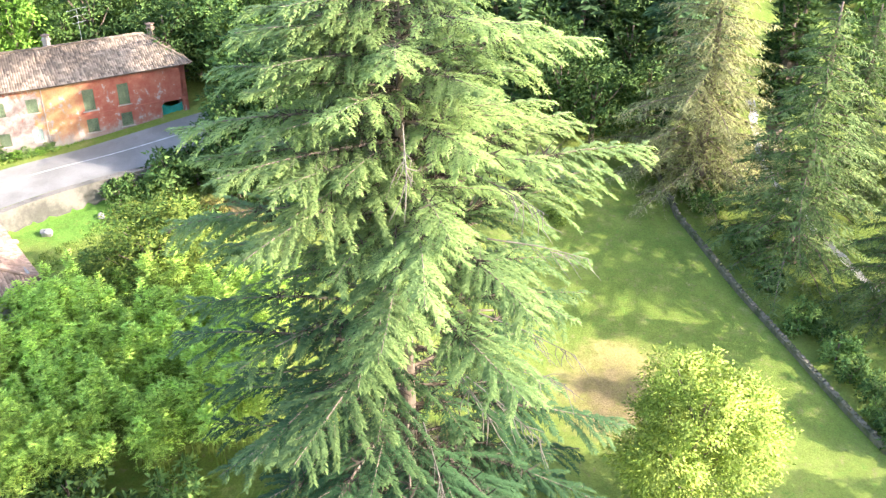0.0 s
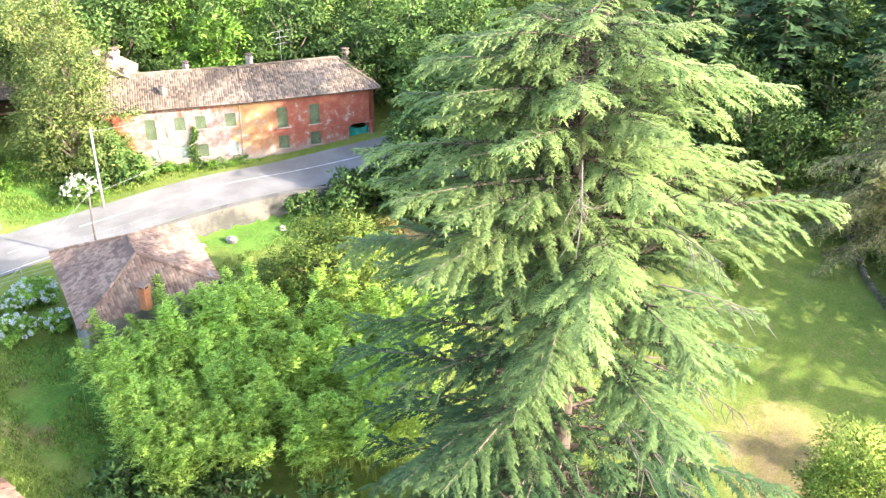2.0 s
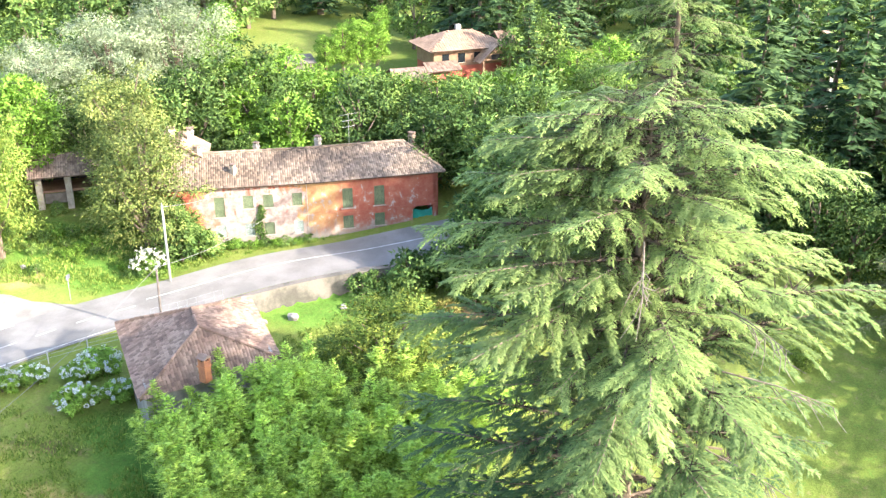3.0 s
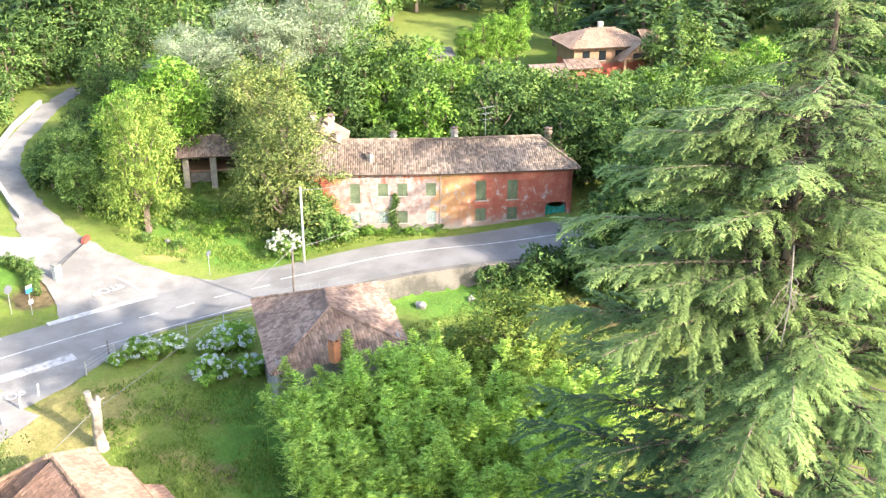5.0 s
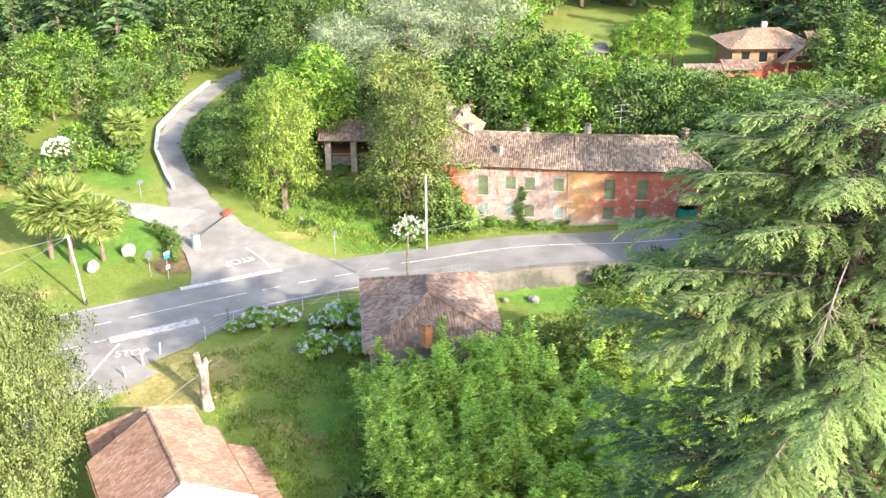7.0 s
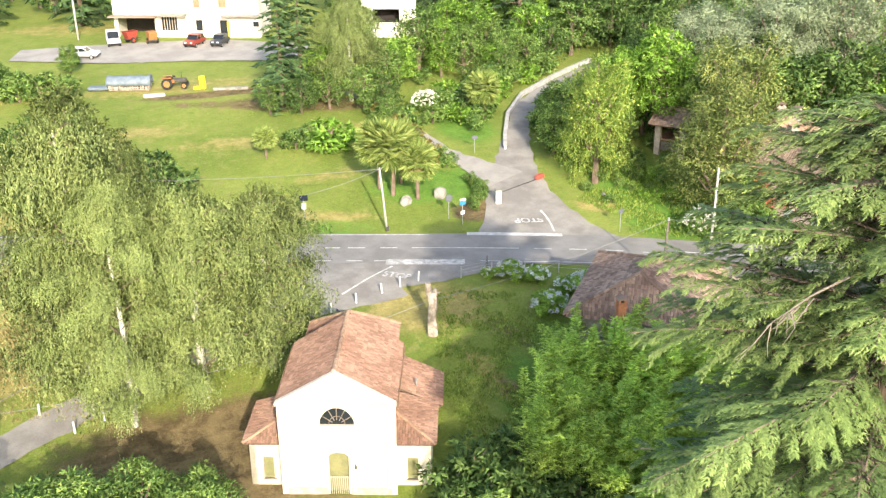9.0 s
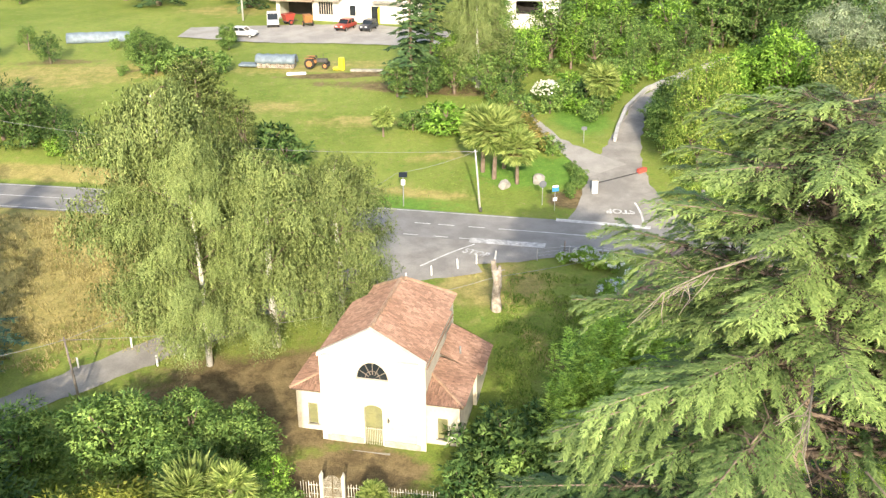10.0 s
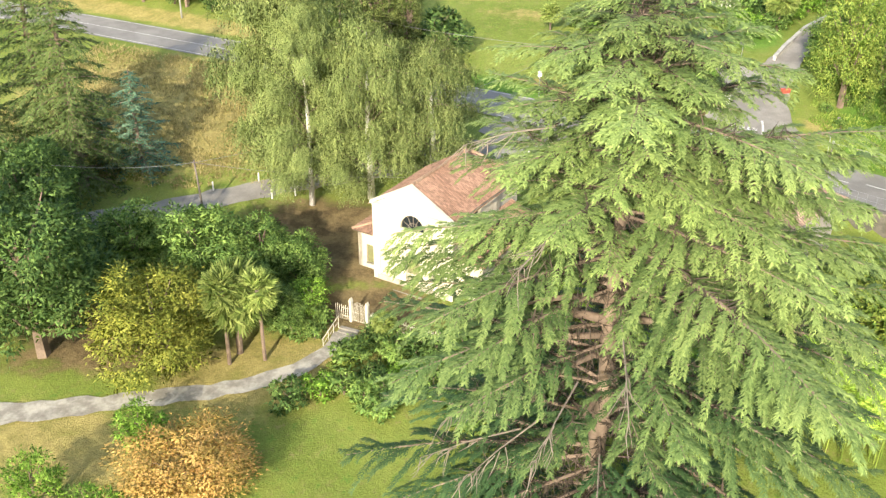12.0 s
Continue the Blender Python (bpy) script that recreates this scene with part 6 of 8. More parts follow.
def great_cedar(x, y):
    tree = empty("cedar_tree", pose(0, 0, 0), "huge old cedar with tiered drooping branches", "tree")
    rng = np.random.default_rng(11)
    H = 31.0
    stem = [(rng.uniform(-.1, .1) * (k > 0), rng.uniform(-.1, .1) * (k > 0), -0.8 + (H * 0.97 + 0.8) * k / 9) for k in range(10)]
    part("trunk", tubed(stem, [0.6 * (1.2 if k == 0 else 1) * (1 - k / 9) ** 0.8 + 0.02 for k in range(10)], 12), M["bark_cedar"], tree, smooth=True)
    level = 0.055
    while level < 0.985:
        count, turn = int(4 + 0.40 * cedar_reach(level, 0.8)), rng.uniform(0, 6.28)
        for k in range(count):
            f = min(0.985, level + rng.normal() * 0.011)
            a = turn + (k + rng.uniform(-0.3, 0.3)) * 6.283 / count
            L = cedar_reach(f, a) * (rng.uniform(0.85, 1.06) if k % 3 else rng.uniform(0.5, 0.8))
            if 4.3 < a % 6.283 < 5.45 and 0.2 < f < 0.79:
                # thinned on the south side, where the trunk and the forked limbs show
                if rng.random() < 0.25:
                    continue
                L *= rng.uniform(0.5, 0.85)
            cedar_bough(tree, rng, H * f, a, L, L * (0.02 + 0.26 * f) * rng.uniform(0.7, 1.3), L * 0.15 * rng.uniform(0.7, 1.3))
        level += 0.082 - 0.05 * level
    # long boughs that reach out beyond the rest
    for f, a, L in ((0.60, 208, 7.5), (0.66, 192, 7.0), (0.70, 218, 6.5), (0.64, 170, 6.5), (0.71, 152, 6.5), (0.76, 176, 5.5), (0.80, 145, 6.5), (0.22, 262, 10.5), (0.29, 284, 11.0), (0.66, 312, 13.5), (0.60, 318, 13.0), (0.30, 200, 12.0), (0.26, 230, 12.5), (0.40, 12, 12.5), (0.47, 35, 12.5), (0.54, 5, 12.5), (0.60, 28, 12.0), (0.66, 8, 11.5), (0.72, 40, 10.5), (0.78, 15, 8.5), (0.35, 330, 12.5), (0.44, 345, 12.5), (0.84, 35, 6.5), (0.74, 330, 8.5), (0.70, 350, 9.5), (0.66, 335, 10.5), (0.72, 18, 9.5), (0.80, 340, 7.5), (0.85, 74, 8.8), (0.83, 100, 8.2), (0.89, 60, 6.4), (0.93, 108, 5.8), (0.95, 130, 4.8), (0.90, 88, 7.2), (0.91, 122, 6.6), (0.88, 142, 6.0), (0.96, 80, 4.2), (0.92, 20, 3.6), (0.94, 140, 3.0), (0.95, 260, 2.6), (0.965, 80, 2.2), (0.965, 320, 2.0), (0.975, 200, 1.6)):
        cedar_bough(tree, rng, H * f, radians(a), L, L * (0.02 + 0.24 * f), L * 0.16)
    tree.matrix_basis = pose(x, y, gz(x, y))
    rng = np.random.default_rng(4)
    # bare grey branches where foliage has died back, and the thick forked limbs seen in the gaps
    for f, a, r in ((0.82, 200, 6.6), (0.47, 225, 8.0), (0.5, 262, 8.5), (0.74, 250, 7.5), (0.42, 240, 9.0), (0.35, 210, 8.5), (0.38, 280, 8.0), (0.6, 285, 8.6)):
        dead = []
        da = np.array([math.cos(radians(a)), math.sin(radians(a)), 0])
        p0 = np.array([0, 0, 31 * f]) + da * r * 0.45
        tip = p0 + da * r * 0.55 + np.array([0, 0, -0.12 * r])
        dead.append(([tuple(p0), tuple((p0 + tip) / 2 + np.array([0, 0, 0.15])), tuple(tip)], [0.045, 0.032, 0.012]))
        for k in range(11):
            b = p0 + (tip - p0) * rng.uniform(0.4, 1.0)
            e = b + da * rng.uniform(0.2, 0.9) + rng.normal(size=3) * 0.35 - np.array([0, 0, rng.uniform(0.3, 1.3)])
            dead.append(([tuple(b), tuple((b + e) / 2 + rng.normal(size=3) * 0.08), tuple(e)], [0.025, 0.018, 0.008]))
        part("dead_branch", limb_mesh(dead, 5), M["dead_wood"], tree, "bare grey dead branch")
    for f, a, r, th in ((0.53, 207, 4.6, 0.24), (0.56, 212, 4.4, 0.20), (0.50, 222, 4.2, 0.19), (0.54, 335, 6.0, 0.18), (0.44, 300, 4.5, 0.17), (0.47, 240, 3.6, 0.16), (0.40, 262, 3.6, 0.17)):
        da = np.array([math.cos(radians(a)), math.sin(radians(a)), 0])
        b = np.array([0, 0, 31 * f])
        pts = [tuple(b + da * r * t + np.array([0, 0, 0.12 * r * math.sin(t * 2.6)]) + rng.normal(size=3) * 0.06) for t in (0, 0.25, 0.5, 0.75, 1.0)]
        part("thick_limb", tubed(pts, [th, th * 0.85, th * 0.7, th * 0.5, th * 0.25], 9), M["bark_cedar"], tree, "thick brown bare limb", smooth=True)
    return tree


great_cedar(10.7, -56.7)


def second_cedar(x, y):
    """A younger cedar behind the great one, narrower and pointed."""
    tree = empty("cedar_tree", pose(0, 0, 0), "tall green cedar behind the larger one", "tree")
    rng = np.random.default_rng(21)
    H = 33.0
    part("trunk", tubed([(0, 0, -0.8), (0.1, 0, H * 0.5), (0, 0.1, H * 0.98)], [0.5, 0.3, 0.03], 10), M["bark_cedar"], tree, smooth=True)
    for k in range(84):
        f = 0.22 + 0.765 * ((k + rng.uniform(0, 0.8)) / 84) ** 0.95
        L = (9.6 * (1 - f) ** 0.62 + 0.6) * (rng.uniform(0.85, 1.1) if k % 3 else rng.uniform(0.55, 0.8))
        cedar_bough(tree, rng, H * f, k * 2.39996 + rng.uniform(-0.3, 0.3), L, L * (0.02 + 0.2 * f), L * 0.2 * rng.uniform(0.7, 1.3), H, 0.27)
    tree.matrix_basis = pose(x, y, gz(x, y))


second_cedar(47.0, -46.0)

# ---------------------------------------------------------------- planting
grow("birch", -20.7, -24.8, 0.87, wide=1.0)
grow("birch_small", -11.3, -20.3, 1.05, wide=1.1)
grow("birch_small", -16.0, -22.6, 1.2, label="weeping birch between two others")
grow("birch_small", -23.4, -22.4, 1.6, wide=0.9, label="weeping birch beside a larger one")
grow("yellow", 21.8, 5.0, 1.25, wide=0.7)
grow("tall", 30.6, -4.0, 0.92, wide=1.0)
grow("shrub_dark", 31.6, -7.0, 1.4)
grow("shrub", 32.9, -8.0, 1.1)
grow("shrub", 33.3, -6.6, 1.3)
grow("hedge", 32.0, -6.0, 0.85)
grow("shrub_dark", 30.0, -6.0, 1.1)
grow("tall", 36.0, 3.5, 0.95)
grow("acacia", 31.5, 13.0, 1.05)
grow("silver", 46.0, 16.0, 1.2)
grow("silver", 53.0, 13.5, 1.15)
grow("silver", 40.0, 20.0, 1.05)
grow("camphor", 24.2, -34.0, 1.1, wide=1.35)
for x, y, k, c in ((27.6, -36.4, "shrub_dark", 1.2), (23.0, -37.6, "shrub", 1.1), (29.4, -33.6, "shrub_dark", 1.0), (28.4, -39.4, "broad_dark", 0.5), (25.6, -39.6, "shrub_dark", 1.2), (31.5, -36.0, "broad_dark", 0.45), (33.0, -33.0, "shrub_dark", 1.3)):
    grow(k, x, y, c, group="shrubs round the camphor tree")
for x, y, c in ((36.2, -32.4, 0.8), (37.6, -31.0, 0.6)):
    grow("rust_shrub", x, y, c, label="low rust-brown shrub on rough ground", group="rust-brown shrubs on rough ground")
grow("golden", 17.2, -71.3, 1.28)
grow("hedge", -23.0, -38.6, 1.05)
grow("hedge", -19.0, -36.6, 0.9)
grow("hedge", -15.6, -36.8, 0.78)
grow("hedge", -29.0, -38.8, 0.95, label="dark clipped garden tree")
grow("hedge", -18.6, -40.5, 0.8)
grow("olive", -20.6, -48.0, 1.28)
grow("big", -29.6, -49.3, 1.0, wide=1.1)
grow("broad_dark", -32.0, -43.5, 1.0, label="dark dense garden tree behind a larger one")
grow("broad_dark", -33.5, -50.5, 0.95, label="dark dense garden tree at the path")
grow("big", -36.5, -41.0, 0.9)
grow("garden_conifer", -43.0, -27.0, 1.5, label="tall grey-green conifer beside the lane")
grow("garden_conifer", -49.0, -24.0, 1.5, label="tall grey-green conifer beside the lane")
grow("garden_conifer", -50.5, -31.0, 1.45, label="tall grey-green conifer beside the lane")
grow("blue_fir", -39.0, -23.5, 1.1)
grow("blue_fir", -43.5, -23.0, 0.8)
grow("shrub_dark", -10.4, -48.8, 0.85)
for x, y, c in ((-13.0, -40.2, 0.8), (-12.3, -41.5, 0.6), (-7.3, -41.0, 0.75), (-5.8, -41.6, 0.8), (-8.2, -42.6, 0.5), (-13.8, -42.0, 0.7)):
    grow("shrub", x, y, c, group="shrubs at the garden gate")
grow("broad_bright", -13.4, -39.6, 0.42)
for x, y, c in ((-8.3, -42.4, 0.62), (-8.5, -44.0, 0.62), (-8.8, -45.4, 0.55)):
    grow("yellow_shrub", x, y, c, group="yellow shrubs by the steps")
grow("hedge", -14.6, -41.6, 0.6)
grow("autumn", -12.2, -58.0, 0.82, wide=1.75)
grow("shrub_bright", -17.0, -54.6, 0.9)
grow("broad_bright", -17.3, -55.3, 0.42)
grow("broad_bright", -19.5, -62.0, 0.5)
grow("broad_bright", -15.0, -62.5, 0.45)
grow("palm", -16.6, -46.0, 0.9)
grow("palm", -14.5, -44.8, 0.86)
grow("palm_low", -16.6, -44.6, 1.5)
grow("palm_mid", 1.5, 6.6, 1.5)
grow("palm_mid", 3.8, 5.3, 1.2)
grow("palm_mid", 0.4, 8.2, 1.45)
grow("palm_mid", 2.6, 8.8, 1.35)
grow("palm_low", -10.5, 17.5, 0.75)
grow("palm_low", 14.5, 24.0, 1.2)
grow("palm_low", -7.2, -40.6, 0.55)
grow("palm_low", 38.2, -26.0, 0.62, sink=0.5)
grow("thuja", -28.6, 8.5, 1.1, wide=1.35)
grow("thuja", -24.2, 7.0, 0.78)
grow("thuja", -26.3, 6.4, 0.72)
grow("shrub_dark", -20.0, 8.5, 1.7)
grow("shrub_dark", -22.0, 10.5, 1.9)
grow("spruce", -8.0, 32.5, 0.85)
grow("spruce", -5.5, 36.0, 0.9)
for x, y, c in ((-45.5, 45.0, 0.72), (-42.6, 44.6, 0.6), (-35.0, 52.0, 0.55)):
    grow("hedge", x, y, c, group="round trees at the top of the field")
for x, y, k, c in ((-9.6, 30.0, "broad", 0.5), (-6.0, 29.6, "broad_dark", 0.55), (-2.6, 30.6, "broad", 0.6), (1.4, 29.0, "broad", 0.65), (4.2, 27.6, "broad_dark", 0.5), (3.4, 24.0, "broad", 0.42), (5.4, 21.5, "shrub", 1.2), (-3.0, 34.5, "broad_bright", 0.8), (4.0, 33.0, "broad", 0.8)):
    grow(k, x, y, c, group="trees above the field")
grow("birch_small", 0.3, 33.0, 0.95, label="pale feathery tree behind the spruce")
for x, y, c in ((9.2, 3.2, 0.5), (9.7, 4.0, 0.52), (10.0, 4.9, 0.5), (8.7, 2.3, 0.4), (10.1, 5.8, 0.5), (10.0, 6.7, 0.48), (9.5, 7.5, 0.45)):
    grow("shrub", x, y, c, group="low hedge by the junction")
for x, y, k, c in ((20.6, 18.5, "shrub_dark", 1.2), (21.6, 22.0, "shrub", 1.2),  (24.0, 19.0, "broad_dark", 0.55), (26.5, 22.0, "broad", 0.6), (30.0, 27.0, "shrub_dark", 1.2), (21.0, 14.5, "shrub_dark", 1.2)):
    grow(k, x, y, c, group="trees beside the lane")
for x, y, k, c in ((19.9, 12.8, "hedge", 0.82), (21.8, 16.8, "hedge", 0.95), (22.4, 21.0, "broad", 0.55), (24.2, 24.0, "broad_dark", 0.42), (26.0, 13.5, "acacia", 0.85), (29.5, 17.0, "acacia", 0.8), (26.5, 27.0, "broad", 0.35), (30.5, 29.0, "broad_dark", 0.5), (37.0, 33.0, "broad_dark", 0.7), (50.5, 52.5, "broad_dark", 1.0), (47.0, 56.0, "broad", 1.1), (45.0, 52.6, "broad_dark", 0.9), (42.0, 54.5, "broad", 1.0), (48.5, 60.0, "broad_dark", 1.1), (54.5, 50.5, "broad_dark", 1.0), (41.5, 49.0, "shrub_dark", 1.6), (39.5, 38.0, "broad_dark", 0.9), (43.5, 41.5, "broad", 0.9), (47.5, 44.5, "broad_dark", 1.0), (39.5, 50.5, "broad_dark", 1.0), (32.5, 47.0, "broad", 0.9)):
    grow(k, x, y, c, group="trees beside the lane")
for x, y, k, c in ((20.0, 34.6, "broad", 0.6), (23.6, 38.4, "broad", 0.7), (16.6, 31.0, "broad", 0.5), (28.0, 42.5, "broad_dark", 0.75), (13.0, 20.6, "shrub", 0.9), (11.6, 22.6, "shrub_bright", 1.0), (14.6, 23.0, "shrub", 1.0), (13.0, 25.6, "shrub_dark", 1.2), (15.8, 26.6, "shrub_bright", 1.1), (10.4, 26.0, "shrub", 1.2), (14.4, 29.0, "shrub", 1.5), (17.6, 30.4, "shrub_bright", 1.2), (11.4, 29.6, "shrub_bright", 1.3), (19.6, 33.4, "shrub", 1.3), (22.8, 36.0, "shrub_bright", 1.2), (26.0, 39.2, "shrub", 1.4), (8.6, 23.4, "shrub", 0.9)):
    grow(k, x, y, c, group="shrubs along the lane wall")
for x, y, k, c in ((-39.5, 40.5, "shrub", 1.5), (-36.8, 39.6, "shrub", 1.7), (-34.2, 39.0, "shrub", 1.4), (-42.5, 41.0, "shrub", 1.3)):
    grow(k, x, y, c, group="shrubs at the top of the field")
for x, y, c in ((42.5, -31.8, 0.95), (45.0, -32.6, 1.15), (47.8, -32.2, 1.25), (44.0, -35.2, 1.1), (50.5, -35.0, 1.3), (55.5, -25.2, 0.95), (58.0, -22.4, 1.0), (56.8, -19.0, 0.9), (60.5, -24.5, 1.1), (40.2, -32.4, 0.6)):
    grow("broad_dark", x, y, c, group="dark trees round the end of the house")
grow("shrub", -7.3, 19.2, 1.0)
grow("shrub_bright", -3.4, 18.0, 1.5, wide=1.3)
grow("shrub", -5.0, 18.6, 1.2, wide=1.2)
grow("oleander", 8.3, 26.8, 1.1)
grow("oleander", 27.9, -6.6, 1.0)
grow("weeper", 55.5, -69.5, 0.98, wide=1.7)
grow("cypress", 67.5, -76.2, 1.25, wide=1.75)
grow("garden_conifer", 46.5, -77.5, 1.5, wide=1.25)
grow("garden_conifer", 40.0, -84.5, 1.2)
grow("garden_conifer", 58.0, -82.0, 1.3)
# mostly out of view; added to lay shade across the lawn
for x, y, c in ((36, -94, 1.0), (43, -97, 1.1), (51, -93, 1.05), (29, -99, 1.0), (60, -91, 1.1), (22, -103, 1.0), (66, -88, 1.0)):
    grow("spruce", x, y, c, group="spruces south of the lawn")
grow("yellow_shrub", 45.6, -59.0, 1.0, label="yellow-green shrub on the lawn")
for x, y, s in ((8.6, -12.4, 0.95), (10.6, -13.2, 0.8), (14.2, -15.8, 1.1), (10.4, -18.0, 1.1), (13.0, -19.2, 0.85), (12.6, -15.2, 0.75), (6.9, -11.8, 0.55)):
    grow("hydrangea", x, y, s, group="hydrangeas by the hut")


def scatter(kinds, count, x0, x1, y0, y1, low, high, seed, group, keep=lambda x, y: True, gap=2.0):
    """Plants spread over a plot, none within a gap of another."""
    rng, placed = random.Random(seed), []
    for _ in range(count * 12):
        if len(placed) >= count:
            break
        x, y = rng.uniform(x0, x1), rng.uniform(y0, y1)
        if keep(x, y) and all((x - a) ** 2 + (y - b) ** 2 > gap * gap for a, b in placed):
            placed.append((x, y))
            grow(rng.choice(kinds), x, y, rng.uniform(low, high), rng.uniform(0, 360), group=group)


grow("broad_bright", 87.7, 13.5, 0.62, label="round bright-green tree on the villa lawn")
grow("acacia", 91.5, 12.0, 0.55, label="slim feathery tree on the villa lawn")
for x, y, c in ((78.5, 9.0, 0.55), (80.5, 7.6, 0.6), (82.4, 6.2, 0.55), (76.5, 10.4, 0.45)):
    grow("acacia", x, y, c, group="light feathery shrubs on the villa lawn", label="tall light-green feathery garden shrub")
for x, y, c in ((75.5, -9.5, 0.45), (79.5, -11.0, 0.4), (83.5, -12.5, 0.45), (89.0, -12.5, 1.0), (92.0, -13.0, 1.1), (74.5, -3.5, 0.4)):
    grow("broad", x, y, c, group="trees before the villa")
grow("spruce", 88.2, -13.6, 0.62)
VILLA_LAWN = [(66, 2), (72, -9), (80, -14), (104, 0), (100, 30), (78, 29), (64, 14)]


def in_poly(poly):
    return lambda x, y: inside(poly, x, y)


scatter(["bamboo"], 74, -1, 30, -48, -27, 0.95, 1.35, 21, "bamboo grove", in_poly([(6.5, -29.5), (5.0, -35), (8.5, -42.5), (14, -46.5), (25.5, -42.5), (21.5, -37), (19.5, -33.0), (17.5, -33.5), (14, -32.5), (9.5, -29.6)]), 1.75)
for x, y, c in ((8.6, -28.9, 1.15), (10.0, -29.8, 1.25), (11.5, -30.6, 1.3), (13.0, -31.6, 1.35), (14.6, -32.7, 1.3), (16.3, -33.4, 1.3), (18.0, -32.3, 1.25), (9.2, -31.4, 1.3), (12.2, -33.0, 1.4), (15.5, -35.0, 1.35), (7.4, -30.5, 1.1)):
    grow("bamboo", x, y, c, group="bamboo grove")
scatter(["shrub_dark", "shrub_dark", "shrub"], 24, -3, 10, -48, -31, 0.9, 1.5, 22, "shrubs below the chapel", in_poly([(0, -34), (4, -33), (6, -38), (8.5, -44), (5, -48), (-3, -45), (-1.5, -37)]), 1.6)
scatter(["shrub", "shrub_bright", "shrub_bright", "shrub"], 64, 40, 84, -26, 14, 0.7, 2.4, 23, "shrubs behind the farmhouse", lambda x, y: beside(x, y) < -14.5 and not inside(VILLA_LAWN, x, y), 1.9)
scatter(["broad", "broad_bright", "broad_bright", "broad"], 54, 44, 92, -32, 30, 0.4, 1.0, 24, "trees behind the farmhouse", lambda x, y: beside(x, y) < -16 and not inside(VILLA_LAWN, x, y) and not (74 < x < 100 and -14 < y < 16), 3.3)
scatter(["broad_dark", "broad", "broad_dark"], 26, 42, 70, -48, -24, 0.6, 1.0, 25, "trees at the roadside bend", lambda x, y: 5.2 < beside(x, y) < 22 and x > 40.5, 2.7)
scatter(["broad_dark", "broad", "broad_dark"], 16, 47, 64, -46, -28, 1.1, 1.5, 43, "tall dark trees at the roadside bend", lambda x, y: 6.5 < beside(x, y) < 20, 3.0)
scatter(["broad_dark", "broad"], 14, 53, 66, -26, -10, 0.8, 1.15, 44, "trees beyond the house end", lambda x, y: beside(x, y) < -6.5 and x + 0.95 * y > 32, 2.6)
scatter(["wood", "wood_dark", "spruce"], 16, 94, 122, -24, 12, 0.8, 1.2, 45, "woodland trees around the villa", lambda x, y: not (97 < x < 108 and -20 < y < -11), 4.6)
scatter(["shrub_dark", "shrub"], 20, 30, 54, -40, -24, 0.7, 1.5, 26, "shrubs under the roadside wall", lambda x, y: 8.5 < beside(x, y) < 20 and x > 39, 1.8)
scatter(["broad", "shrub", "broad_bright"], 10, 23, 32, 8, 20, 0.45, 0.7, 27, "trees beside the lane", lambda x, y: x > 19.5 + max(0, y - 18) * 0.55 + 3, 2.8)
scatter(["broad_dark", "broad", "broad_dark"], 30, 30, 56, 4, 40, 0.8, 1.25, 28, "trees beside the old barn", lambda x, y: beside(x, y) < -19 and not (28.5 < x < 37 and 4 < y < 13) and not (38 < x < 57 and 8 < y < 17) and y < 22 + (x - 30) * 0.62, 3.2)
scatter(["shrub", "broad", "broad_bright", "shrub_dark"], 46, 2, 34, 26, 62, 0.5, 1.0, 29, "trees above the lane", lambda x, y: y > 31 + max(0, x - 16) * 0.95 + 4 and not (3 < x < 16 and y > 54), 2.8)
scatter(["spruce", "wood_dark", "wood"], 36, 4, 76, 46, 90, 0.8, 1.25, 30, "woodland trees", lambda x, y: y > 50 - 0.2 * x and not (1 < x < 17 and y < 72), 5.0)
scatter(["wood_dark", "wood", "wood"], 16, 46, 78, 52, 70, 0.9, 1.3, 51, "woodland trees", lambda x, y: y > 30 + 0.5 * x - 1, 4.2)
scatter(["wood_dark", "wood", "wood", "spruce"], 56, 60, 165, 14, 75, 0.9, 1.5, 31, "woodland trees", lambda x, y: x - 0.4 * y > 55 and not inside(VILLA_LAWN, x, y) and not (60 < x < 104 and y < 24), 5.6)
scatter(["wood_dark", "wood", "spruce"], 52, 86, 170, -75, 20, 0.9, 1.5, 32, "woodland trees", lambda x, y: beside(x, y) < -8 and not (90 < x < 118 and -28 < y < 0) and not (74 < x < 106 and -14 < y < 20), 5.6)
scatter(["spruce", "broad_dark", "spruce"], 34, 60, 100, -68, -46, 0.9, 1.25, 33, "dark trees beyond the lawn", lambda x, y: beside(x, y) > 4 and x > 58 + max(0, -58 - y), 3.2)
scatter(["wood", "wood_dark", "spruce"], 22, 75, 140, -100, -68, 0.8, 1.3, 34, "trees beyond the lawn", lambda x, y: -92 < y < -86 or 118 < x < 132, 6.0)
scatter(["shrub_dark", "shrub_dark", "shrub"], 44, 24, 62, -90, -64, 0.5, 0.95, 35, "shrubs behind the garden wall", lambda x, y: -2.8 < (y + 66.3 + (57 - x) * 0.53) < -0.9, 1.05)
scatter(["broad_dark", "shrub_bright", "broad", "shrub_dark"], 30, -75, -34, 10, 24, 0.5, 0.95, 36, "roadside shrubs", lambda x, y: -15 < beside(x, y) < -9.5, 2.4)
scatter(["broad_dark", "hedge", "broad_dark"], 22, -92, -50, 16, 34, 0.7, 1.1, 52, "dark hedge trees above the far road", lambda x, y: -19 < beside(x, y) < -8.5 or (x < -70 and beside(x, y) < -8.5), 2.8)
